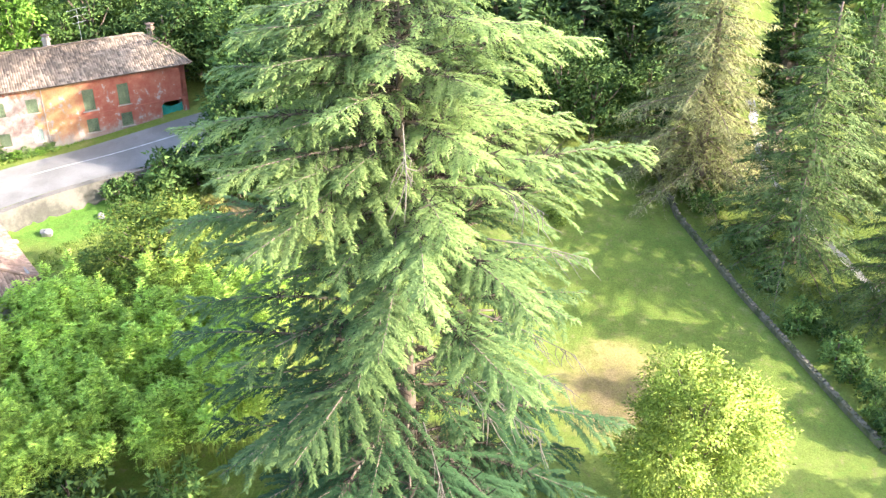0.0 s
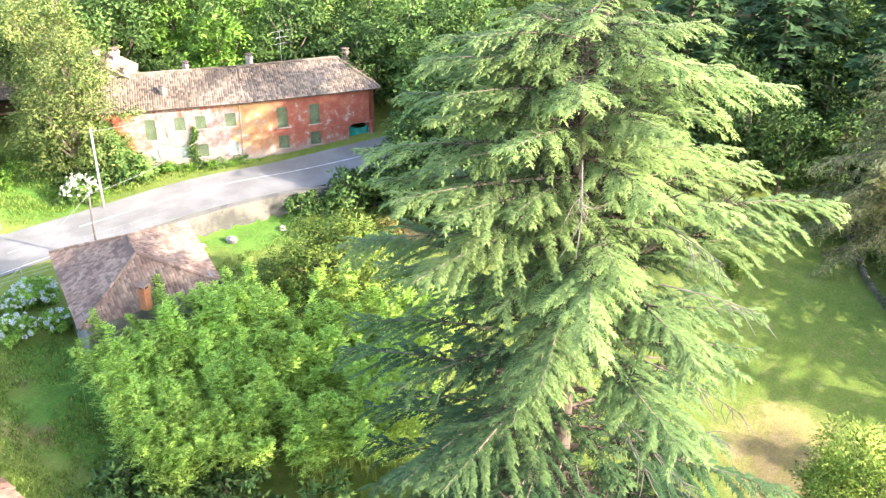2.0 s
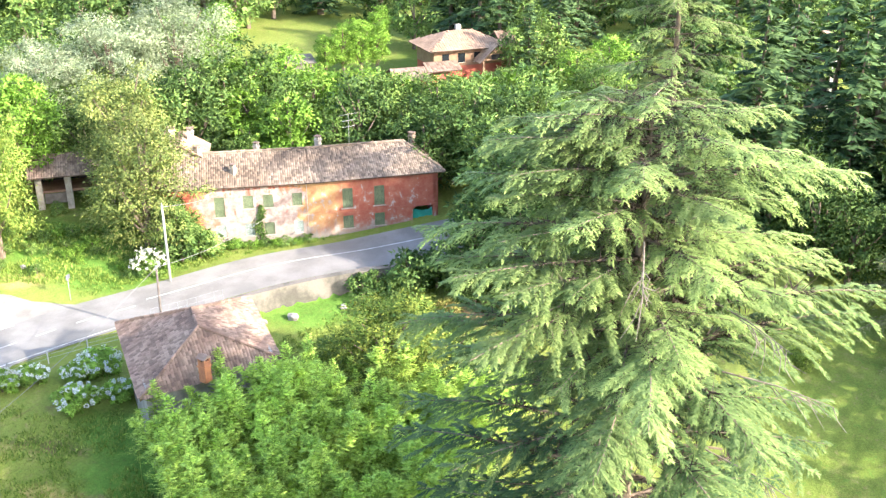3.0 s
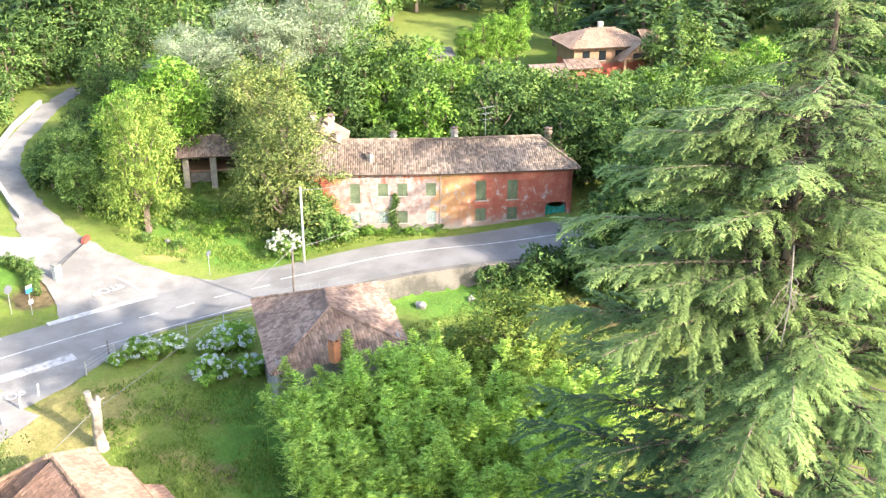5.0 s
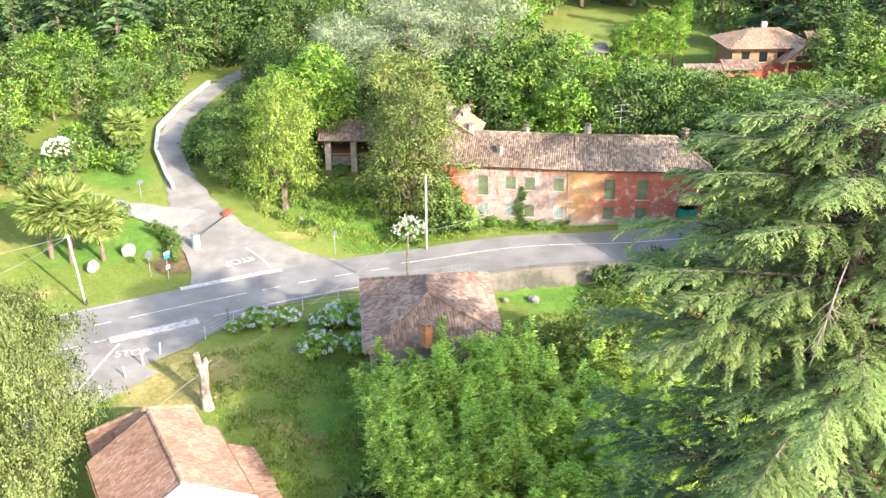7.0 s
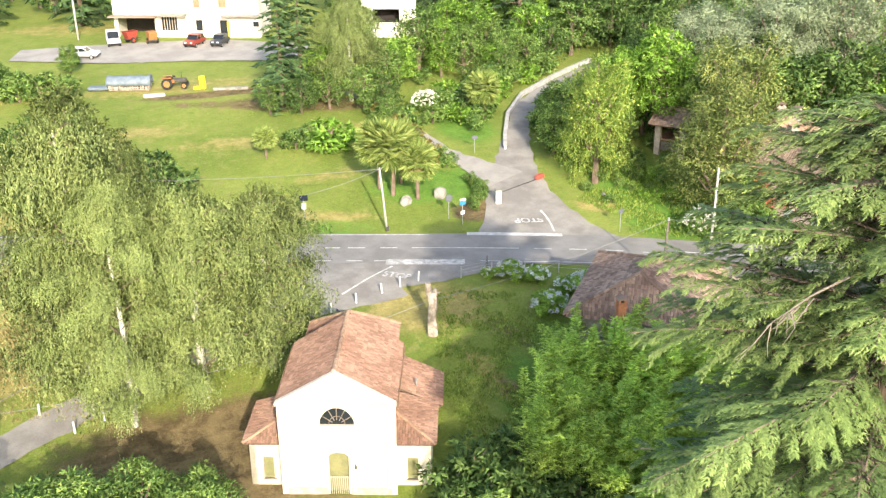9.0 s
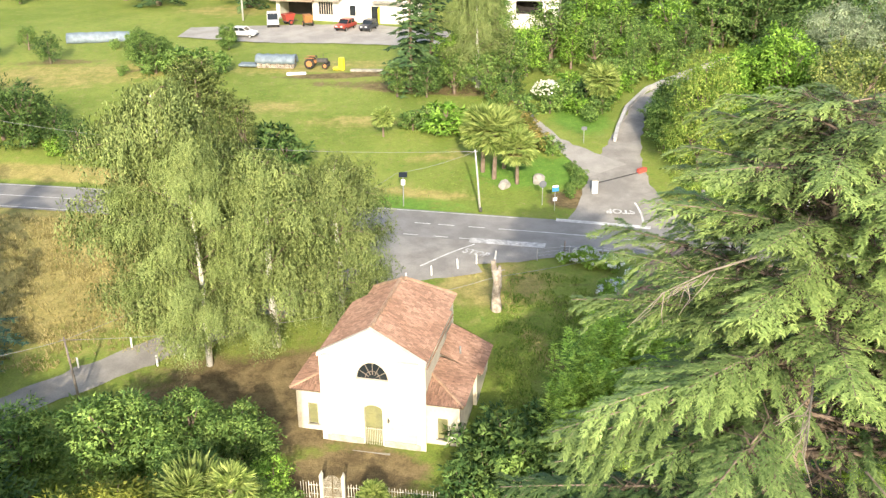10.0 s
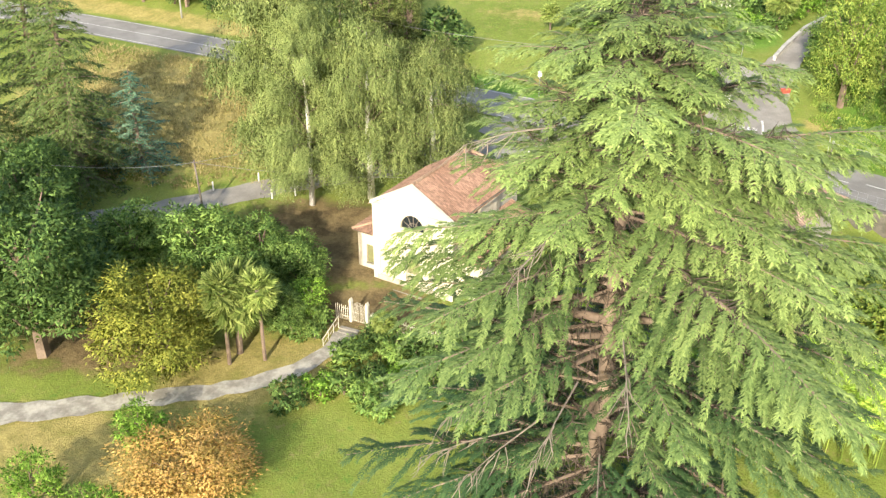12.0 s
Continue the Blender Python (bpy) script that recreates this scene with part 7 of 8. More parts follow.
scatter(["broad", "shrub", "broad_dark"], 9, -70, -30, 40, 56, 0.4, 0.65, 37, "shrubs on the slope", lambda x, y: y > 40 + (x + 30) * 0.2 and x < -40, 4.0)
scatter(["wood", "wood_dark", "spruce", "wood"], 26, -90, 10, 80, 120, 0.8, 1.3, 38, "woodland trees behind the farm", lambda x, y: True, 6.5)
scatter(["rust_shrub", "rust_shrub", "shrub"], 16, 2, 10, 11, 28, 0.6, 0.95, 39, "hedge along the footpath", lambda x, y: -3.6 < x - (10.0 - (y - 12) * 0.36) < -2.0, 1.0)
scatter(["shrub_dark", "shrub", "shrub_bright"], 14, -12, -3, -48, -40.5, 0.55, 0.95, 40, "shrubs by the chapel gate", lambda x, y: x > -9.2, 1.4)
scatter(["hedge"], 4, -50, -36, -44, -30, 0.9, 1.3, 41, "garden trees by the lane", lambda x, y: x < -34 and beside(x, y) > 34, 4.0)
scatter(["shrub_bright", "shrub", "shrub_bright"], 40, 19, 33, -4, 14, 0.3, 0.55, 47, "low growth under the trees", lambda x, y: x > 20.5 and beside(x, y) < -9.5 and not (28 < x < 37 and 4 < y < 13.5), 1.3)
edge = random.Random(18)
for k, (x, y) in enumerate(road_line(5.6, 39.5, 46, 7)):
    grow(edge.choice(["shrub_dark", "shrub", "shrub_dark"]), x + edge.uniform(-0.3, 0.3), y - edge.uniform(0, 0.5), edge.uniform(0.8, 1.05) if k < 3 else edge.uniform(1.2, 1.6), group="overgrowth along the roadside wall", label="green shrub overgrowing the roadside wall")
foot = random.Random(12)
for k in range(17):
    u, w = 1.2 + k * 0.72 + foot.uniform(-0.2, 0.2), foot.uniform(0.5, 1.3)
    grow(foot.choice(["shrub_bright", "shrub", "shrub_bright"]), 32.6 + 0.66 * u - 0.75 * w, -4.2 - 0.75 * u - 0.66 * w, foot.uniform(0.18, 0.36), wide=1.3, group="weeds at the foot of the house")
scatter(["shrub_bright", "shrub"], 9, 26, 40, -10, 4, 0.35, 0.5, 42, "shrubs on the bank", lambda x, y: -9.5 < beside(x, y) < -5.5 and x < 36, 1.5)


def tufts(name, count, x0, x1, y0, y1, material, size, seed, keep, label):
    """Loose grass over a plot, as one thing that nobody could count."""
    rng = np.random.default_rng(seed)
    X, Y = rng.uniform(x0, x1, count), rng.uniform(y0, y1, count)
    ok = keep(X, Y)
    X, Y = X[ok], Y[ok]
    P = np.repeat(np.stack([X, Y, land(X, Y) + 0.0], 1), 4, 0) + np.concatenate([rng.normal(size=(len(X) * 4, 2)) * 0.12, np.zeros((len(X) * 4, 1))], 1)
    D = np.concatenate([rng.normal(size=(len(P), 2)) * 0.55, np.ones((len(P), 1))], 1)
    V, F = leaf_quads(P, D, rng.uniform(0.6, 1.4, len(P)) * size, rng.uniform(0.2, 0.4, len(P)) * size, rng)
    tagged(put(name, mesh_of(name, V, F, material)), label, "grass", kind="stuff")


weedy = lambda poly: lambda X, Y: np.array([inside(poly, x, y) and noise.noise(Vector((x * 0.35, y * 0.35, 3.0))) > -0.12 for x, y in zip(X, Y)], dtype=bool)
tufts("weeds", 7000, -1, 16, -34, -11, M["grass_blade"], 0.26, 61, weedy([(2, -13), (8, -14.5), (12.5, -19.5), (8, -26), (7, -32), (1, -33), (0.5, -22)]), "rough weeds and clover on the grass by the hut")
tufts("weeds", 6000, 17, 34, -9, 15, M["grass_blade"], 0.34, 62, weedy([(19, 1.5), (26, -6.5), (32.5, -3), (30, 6), (24, 14), (19.5, 12)]), "lush green weeds on the shaded bank")
tufts("dry_grass", 9000, -66, -16, -26, 0, M["dry_blade"], 0.34, 63, weedy([(-62, 2), (-18, -5.5), (-24, -20), (-36, -27), (-62, -32)]), "tall dry grass on the bank below the road")
tufts("weeds", 4000, 20, 46, -34, -14, M["grass_blade"], 0.3, 64, weedy([(22, -20), (38, -25), (45, -29), (40, -33), (28, -31), (23, -27)]), "lush weeds under the roadside wall")

# ---------------------------------------------------------------- walls, posts and wires


def ground_wall(name, line, thick, height, material, label, sunk=2.4, top_slab=None, category="wall"):
    """A wall that follows the ground along a line; height above the ground at its line."""
    bm = bmesh.new()
    pts = []
    for (xa, ya), (xb, yb) in zip(line, line[1:]):
        n = max(1, int(math.hypot(xb - xa, yb - ya) / 1.5))
        pts += [(xa + (xb - xa) * i / n, ya + (yb - ya) * i / n) for i in range(n)]
    pts.append(line[-1])
    rings = []
    for i, (x, y) in enumerate(pts):
        a, b = pts[max(0, i - 1)], pts[min(len(pts) - 1, i + 1)]
        d = Vector((b[0] - a[0], b[1] - a[1])).normalized()
        n = Vector((-d.y, d.x)) * thick / 2
        z = gz(x, y) if not callable(height) else 0
        t = z + height if not callable(height) else height(x, y)
        w = noise.noise(Vector((x, y, 0))) * 0.03
        rings.append([bm.verts.new(p) for p in ((x - n.x, y - n.y, t - sunk), (x + n.x, y + n.y, t - sunk), (x + n.x * (1 + w), y + n.y * (1 + w), t + w), (x - n.x, y - n.y, t + w))])
    for a, b in zip(rings, rings[1:]):
        for k in range(4):
            bm.faces.new((a[k], a[(k + 1) % 4], b[(k + 1) % 4], b[k]))
    bm.faces.new(rings[0])
    bm.faces.new(rings[-1][::-1])
    ob = tagged(part(name, bm, material), label, category, kind="structure")
    if top_slab:
        bm = bmesh.new()
        for p, q in zip(pts, pts[1:]):
            d = Vector((q[0] - p[0], q[1] - p[1]))
            n = Vector((-d.y, d.x)).normalized() * (thick / 2 + 0.05)
            tp, tq = ((gz(*v) + height) if not callable(height) else height(*v) for v in (p, q))
            o, e = Vector((*p, tp + 0.005)), Vector((*q, tq + 0.005)) - Vector((d.x, d.y, 0)) * 0.015
            prism(bm, [o - Vector((*n, 0)), o + Vector((*n, 0)), e + Vector((*n, 0)), e - Vector((*n, 0))], (0, 0, 0.09))
        part("coping", bm, top_slab, ob)
    return ob


def road_level(x, y):
    return float(climb_at(x)) + 0.38


ground_wall("retaining_wall", road_line(4.45, 22.5, 47, 24), 0.6, road_level, M["concrete"], "stained grey concrete retaining wall below the road", 3.4, M["concrete"])
lane_wall_line = [(14.9, 14.5), (15.6, 17.5), (17.6, 24), (21, 30.5), (27, 37), (34, 43)]
ground_wall("lane_wall", lane_wall_line, 0.3, 0.45, M["pole_white"], "low pale stone wall along the side lane", 1.4, M["pole_white"])
garden_line = [(58, -65.6), (50, -68.3), (41, -73.6), (34, -77.9), (26, -82.6), (18, -88)]
garden_wall = ground_wall("garden_wall", garden_line, 0.4, 0.40, M["mossy"], "low dry-stone garden wall beside the lawn", 1.2)


def wall_stones(wall, line, seed, step_len=0.5, r=0.22):
    """Rough cap stones along a wall, each a piece of its own."""
    rng = random.Random(seed)
    meshes = []
    for k in range(5):
        bm = bmesh.new()
        bmesh.ops.create_icosphere(bm, subdivisions=1, radius=1)
        for v in bm.verts:
            v.co = Vector((v.co.x * rng.uniform(0.8, 1.15), v.co.y * rng.uniform(0.75, 1.1), v.co.z * rng.uniform(0.5, 0.8)))
        me = bpy.data.meshes.new("stone")
        bm.to_mesh(me)
        bm.free()
        me.materials.append(M["mossy"])
        meshes.append(me)
    for (xa, ya), (xb, yb) in zip(line, line[1:]):
        L = math.hypot(xb - xa, yb - ya)
        for s in np.arange(0, L, step_len):
            x, y = xa + (xb - xa) * s / L, ya + (yb - ya) * s / L
            ob = put("stone", rng.choice(meshes), wall)
            ob.matrix_basis = pose(x + rng.uniform(-.06, .06), y + rng.uniform(-.06, .06), gz(x, y) + 0.44, rng.uniform(-15, 15), rng.uniform(-15, 15), rng.uniform(0, 360)) @ Matrix.Scale(r * rng.uniform(0.8, 1.2), 4)


wall_stones(garden_wall, garden_line, 2)


def post(name, x, y, h, r, material, label, category="pole", lean=(0, 0), z=None, taper=0.7):
    z = gz(x, y) if z is None else z
    ob = empty(name, pose(x, y, z), label, category)
    part("shaft", tubed([(0, 0, -0.5), (lean[0] * 0.5, lean[1] * 0.5, h * 0.5), (lean[0], lean[1], h)], [r, r * (1 + taper) / 2, r * taper], 10), material, ob, smooth=True)
    return ob


def cable(ends, sag, r=0.018):
    """A hanging wire between two points."""
    a, b = (Vector(e) for e in ends)
    pts = [a.lerp(b, i / 14) - Vector((0, 0, sag * 4 * (i / 14) * (1 - i / 14))) for i in range(15)]
    tagged(part("overhead_cable", tubed(pts, r, 5), M["cable"]), "thin grey overhead cable between poles", "cable")


pole = post("utility_pole", 27.9, -9.1, 7.1, 0.12, M["pole_white"], "pale concrete utility pole by the road", lean=(0.0, 0.0), taper=0.75)
part("bracket", tubed([(0, 0, 6.9), (0.5, -0.3, 6.9)], 0.03, 6), M["galvanised"], pole)
part("insulator", tubed([(0, 0, 7.05), (0, 0, 7.25)], [0.06, 0.04], 8), M["white_paint"], pole)
pole = post("utility_pole", 0.0, 0.1, 6.2, 0.11, M["pole_white"], "leaning pale concrete utility pole on the verge", lean=(-0.55, 0.1), taper=0.7)
part("cross_arm", tubed([(-0.75, 0.1, 6.05), (-0.3, 0.1, 6.05)], 0.04, 6), M["galvanised"], pole)
part("foot_band", tubed([(0, 0, -0.05), (0, 0, 0.45)], 0.145, 10), M["iron"], pole)
pole = post("wooden_pole", 20.6, -15.6, 6.0, 0.11, M["pole_wood"], "dark wooden pole beside the hut", lean=(0.05, -0.1))
part("pole_top", tubed([(0.05, -0.1, 5.9), (0.05, -0.1, 6.15)], 0.09, 8), M["galvanised"], pole)
pole = post("wooden_pole", -29.1, -28.9, 5.2, 0.10, M["pole_wood"], "dark wooden pole at the edge of the lane", lean=(-0.35, 0))
part("cross_arm", tubed([(-0.7, 0, 5.0), (0.6, 0, 5.0)], 0.03, 6), M["pole_wood"], pole)
pole = post("wooden_pole", -40.5, -33.5, 5.8, 0.12, M["pole_white"], "weathered pole in the hedge", lean=(-0.3, 0))
part("cross_arm", tubed([(-0.8, 0, 5.6), (0.5, 0, 5.6)], 0.04, 6), M["pole_white"], pole)
post("utility_pole", -58.0, 13.0, 6.4, 0.12, M["pole_white"], "concrete utility pole above the road")
post("utility_pole", -36.5, 70.0, 11.0, 0.16, M["pole_white"], "tall pale pole behind the farm yard")

cable([(-0.55, 0.2, gz(0, 0.1) + 6.05), (-58.0, 13.0, gz(-58, 13) + 6.3)], 1.6)
cable([(-0.55, 0.2, gz(0, 0.1) + 6.05), (-8.2, 2.2, 3.2)], 0.25)
cable([(-8.2, 2.2, 3.2), (-29.4, -28.9, gz(-29.1, -28.9) + 5.0)], 1.0)
cable([(28.4, -9.4, gz(27.9, -9.1) + 6.9), (36.6, -8.9, 5.9)], 0.25)
cable([(20.65, -15.7, gz(20.6, -15.6) + 6.0), (38.6, -11.4, 3.2)], 0.5)
cable([(20.65, -15.7, gz(20.6, -15.6) + 6.0), (0.8, -18.6, 1.8)], 0.5)
cable([(0.8, -18.6, 1.8), (-29.4, -28.9, gz(-29.1, -28.9) + 5.0)], 1.2)
cable([(-29.4, -28.9, gz(-29.1, -28.9) + 5.0), (-40.8, -33.5, gz(-40.5, -33.5) + 5.6)], 0.4)
cable([(-40.8, -33.5, gz(-40.5, -33.5) + 5.6), (-60, -30, 4)], 0.6)


def build_lamp_box():
    x, y = -7.5, 1.6
    ob = empty("solar_speed_box", pose(x, y, gz(x, y)), "white roadside device with a small solar panel on a post", "traffic device")
    part("shaft", tubed([(0, 0, -0.4), (0, 0, 3.2)], 0.05, 8), M["galvanised"], ob)
    part("housing", boxed(-0.2, 0.2, -0.12, 0.12, 2.2, 2.75, bevel=0.03), M["white_paint"], ob)
    panel = part("solar_panel", boxed(-0.4, 0.4, -0.3, 0.3, -0.02, 0.02), M["glass"], ob)
    panel.matrix_basis = pose(0, 0, 3.25, 35, 0, 0)


build_lamp_box()


def sign(x, y, h, kind, turn, label):
    ob = empty("road_sign", pose(x, y, gz(x, y), 0, 0, turn), label, "road sign")
    part("shaft", tubed([(0, 0, -0.4), (0, 0, h)], 0.035, 8), M["galvanised"], ob)
    if kind == "disc":
        bm = tubed([(0, -0.05, h - 0.05), (0, -0.08, h - 0.05)], 0.36, 24)
        part("disc", bm, M["sign_back"], ob)
    elif kind == "post_box":
        part("plate", boxed(-0.32, 0.32, -0.08, -0.05, h - 0.55, h, bevel=0.01), M["sign_blue"], ob)
        part("small_plate", boxed(-0.2, 0.2, -0.08, -0.05, h - 1.5, h - 1.15), M["white_paint"], ob)
        part("top_plate", boxed(-0.3, 0.3, -0.085, -0.055, h - 0.14, h + 0.06), M["white_paint"], ob)
    else:
        part("plate", boxed(-0.3, 0.3, -0.06, -0.03, h - 0.4, h), M["sign_back"], ob)
    return ob


sign(6.0, 1.0, 2.2, "disc", 10, "round road sign seen from its grey back")
sign(7.1, -0.1, 2.5, "post_box", 15, "blue and white bus-stop sign")
sign(21.0, -4.6, 2.3, "plate", 20, "grey road sign on a thin post")
sign(11.5, 14.5, 1.9, "plate", 0, "small pale sign by the footpath")

# barrier across the side lane
ob = empty("lane_barrier", pose(11.3, 3.0, gz(11.3, 3.0)), "swing bar across the side lane with a red counterweight", "barrier")
part("pillar", boxed(-0.28, 0.28, -0.28, 0.28, -0.3, 1.35, bevel=0.03), M["white_paint"], ob)
part("pillar_cap", boxed(-0.34, 0.34, -0.34, 0.34, 1.35, 1.47, bevel=0.03), M["stone"], ob)
part("bar", tubed([(0, 0, 1.0), (5.2, 3.9, 0.85)], 0.05, 8), M["iron"], ob)
red = part("red_block", boxed(-0.55, 0.55, -0.22, 0.22, 0, 0.48, bevel=0.05), M["rust_paint"], ob)
red.matrix_basis = pose(5.3, 4.0, gz(16.6, 7.0) - gz(11.3, 3.0) + 0.02, 0, 0, 35)

def boulder(x, y, r, seed, tall=0.8):
    rng = random.Random(seed)
    bm = bmesh.new()
    bmesh.ops.create_icosphere(bm, subdivisions=3, radius=r)
    for v in bm.verts:
        n = noise.noise(v.co * 1.6 / r + Vector((seed * 7, 0, 0)))
        v.co = Vector((v.co.x, v.co.y * 0.7, v.co.z * tall)) * (1 + 0.35 * n)
    ob = part("boulder", bm, M["rock"])
    ob.matrix_basis = pose(x, y, gz(x, y) + r * tall * 0.55, 0, 0, rng.uniform(0, 360))
    tagged(ob, "pale grey boulder on the grass", "rock")


for i, (x, y, r, t) in enumerate(((2.5, 4.6, 0.68, 0.8), (6.0, 5.2, 0.62, 1.2), (30.0, -20.8, 0.55, 0.6), (28.2, -19.2, 0.32, 0.6), (33.6, -23.4, 0.4, 0.6), (21.8, 2.2, 0.25, 0.9))):
    boulder(x, y, r, i + 1, t)


def build_stump():
    x, y = 0.85, -18.65
    ob = empty("dead_tree_stump", pose(x, y, gz(x, y)), "tall barkless dead tree stump with lopped limbs", "tree stump")
    rings = 15
    pts = [(0.05 * math.sin(k * 0.7), 0.03 * math.cos(k * 0.9), -0.5 + 4.0 * k / (rings - 1)) for k in range(rings)]
    bm = tubed(pts, [0.52 - 0.16 * min(1, k / 6) - 0.05 * k / rings for k in range(rings)], 20)
    for v in bm.verts:
        a = math.atan2(v.co.y, v.co.x)
        n = noise.noise(Vector((v.co.x * 3, v.co.y * 3, v.co.z * 0.8))) + 0.35 * math.sin(a * 7 + v.co.z * 0.4)
        v.co += Vector((v.co.x, v.co.y, 0)) * 0.22 * n
    part("stem", bm, M["stump"], ob, smooth=True)
    part("lopped_limb", tubed([(-0.1, 0.05, 2.9), (-0.24, 0.12, 3.6), (-0.30, 0.14, 4.25)], [0.26, 0.23, 0.2], 11), M["stump"], ob)
    part("lopped_limb", tubed([(0.1, -0.05, 2.9), (0.2, -0.1, 3.4), (0.2, -0.1, 3.85)], [0.22, 0.17, 0.12], 11), M["stump"], ob)
    part("broken_stub", tubed([(0.15, -0.1, 3.3), (0.4, -0.2, 3.55), (0.62, -0.25, 3.6)], [0.08, 0.05, 0.03], 7), M["stump"], ob)


build_stump()


def picket(x, y, h=0.95, group="posts along the lane edge"):
    ob = part("marker_post", boxed(-0.06, 0.06, -0.06, 0.06, -0.3, h, bevel=0.015), M["white_paint"])
    ob.matrix_basis = pose(x, y, gz(x, y), (x * 7) % 8 - 4, (y * 5) % 8 - 4, (x * 31) % 90)
    tagged(ob, "short white post at the edge of the asphalt", "post", group)


for x, y in ((-6.5, -14.6), (-4.4, -13.6), (-2.2, -12.6), (-0.6, -11.9), (1.0, -11.3), (-30.5, -25.0), (-27.2, -22.6), (-24.6, -24.9), (-22.8, -23.9)):
    picket(x, y)
# wire fence beside the hydrangeas
fence = empty("wire_fence", pose(0, 0, 0), "low wire fence on pale posts between lawn and road", "fence")
fp = [(4.6, -11.4), (7.4, -10.7), (10.2, -11.0), (12.9, -11.9), (15.6, -13.0), (18.0, -14.2)]
for x, y in fp:
    part("post", boxed(x - 0.035, x + 0.035, y - 0.035, y + 0.035, gz(x, y) - 0.3, gz(x, y) + 1.1), M["pole_white"], fence)
for h in (0.45, 0.75, 1.05):
    part("wire", tubed([(x, y, gz(x, y) + h) for x, y in fp], 0.012, 4), M["galvanised"], fence)
post("marker_pole", 7.0, -10.6, 1.5, 0.07, M["pole_wood"], "short dark post by the road", "post")
rail = empty("road_railing", pose(0, 0, 0), "white metal railing on the roadside wall", "railing")
rl = road_line(4.0, 22.8, 28.5, 9)
for x, y in rl:
    part("post", tubed([(x, y, road_level(x, y) - 0.1), (x, y, road_level(x, y) + 0.95)], 0.012, 6), M["galvanised"], rail)
for h in (0.5, 0.98):
    part("bar", tubed([(x, y, road_level(x, y) + h) for x, y in rl], 0.008, 6), M["galvanised"], rail)

# ---------------------------------------------------------------- chapel fence, gate and steps


def chapel_gate():
    base = pose(-9.9, -39.0, gz(-9.9, -39.0), 0, 0, -8)
    gate = empty("iron_gate", base @ Matrix.Diagonal((0.6, 0.8, 0.85, 1)), "cream-painted iron garden gate with an arched top between pillars", "gate")
    for s in (-1, 1):
        p = part("pillar", boxed(s * 1.15 - 0.17, s * 1.15 + 0.17, -0.17, 0.17, -0.4, 2.0, bevel=0.02), M["trim_plaster"], gate)
        bm = bmesh.new()
        prism(bm, [(s * 1.15 - 0.2, -0.2, 2.0), (s * 1.15 + 0.2, -0.2, 2.0), (s * 1.15, -0.2, 2.35)], (0, 0.4, 0))
        part("pillar_cap", bm, M["trim_plaster"], p)
        bm = bmesh.new()
        for i in range(8):
            x = s * (0.1 + i * 0.12)
            tube(bm, [(x, 0, 0.1), (x, 0, 1.45 + 0.65 * math.cos(x * 1.3))], 0.02, 5)
        for z in (0.2, 1.0):
            tube(bm, [(s * 0.06, 0, z), (s * 0.97, 0, z)], 0.022, 5)
        part("gate_leaf", bm, M["trim_plaster"], gate)
    fence = empty("picket_fence", base, "cream picket fence before the chapel", "fence")
    for side, n in ((1, 34), (-1, 7)):
        for i in range(n):
            x = side * (1.0 + i * 0.17)
            z = gz(*(base @ Vector((x, 0, 0))).xy) - base.translation.z
            part("picket", tubed([(x, 0, z - 0.1), (x, 0, z + 1.15 + (0.1 if i % 2 else 0))], [0.03, 0.022], 5), M["trim_plaster"], fence)
        for h in (0.3, 0.95):
            part("rail", tubed([(side * (0.9 + k * 0.6), 0.03, gz(*(base @ Vector((side * (0.9 + k * 0.6), 0, 0))).xy) - base.translation.z + h) for k in range(int(n * 0.17 / 0.6) + 1)], 0.025, 5), M["trim_plaster"], fence)
    steps = empty("garden_steps", pose(-10.2, -39.9, gz(-10.2, -39.9), 0, 0, -4), "worn stone steps below the garden gate", "steps")
    for i in range(7):
        part("tread", boxed(-0.75, 0.75, -0.35 - 0.32 * i, -0.02 - 0.32 * i, -0.55 - 0.05 * i, 0.22 - 0.10 * i, bevel=0.02), M["stone"], steps)


chapel_gate()
rail = empty("stair_rail", pose(-11.15, -39.9, gz(-11.15, -39.9), 0, 0, -4), "thin pale iron hand rail beside the steps", "railing")
for i in range(4):
    part("post", tubed([(0, -0.75 * i, -0.5 - 0.1 * i), (0, -0.75 * i, 1.0 - 0.2 * i)], 0.025, 6), M["trim_plaster"], rail)
part("bar", tubed([(0, 0.05, 1.0), (0, -2.35, 0.38)], 0.03, 6), M["trim_plaster"], rail)
part("bar", tubed([(0, 0.05, 0.55), (0, -2.35, -0.07)], 0.02, 6), M["trim_plaster"], rail)

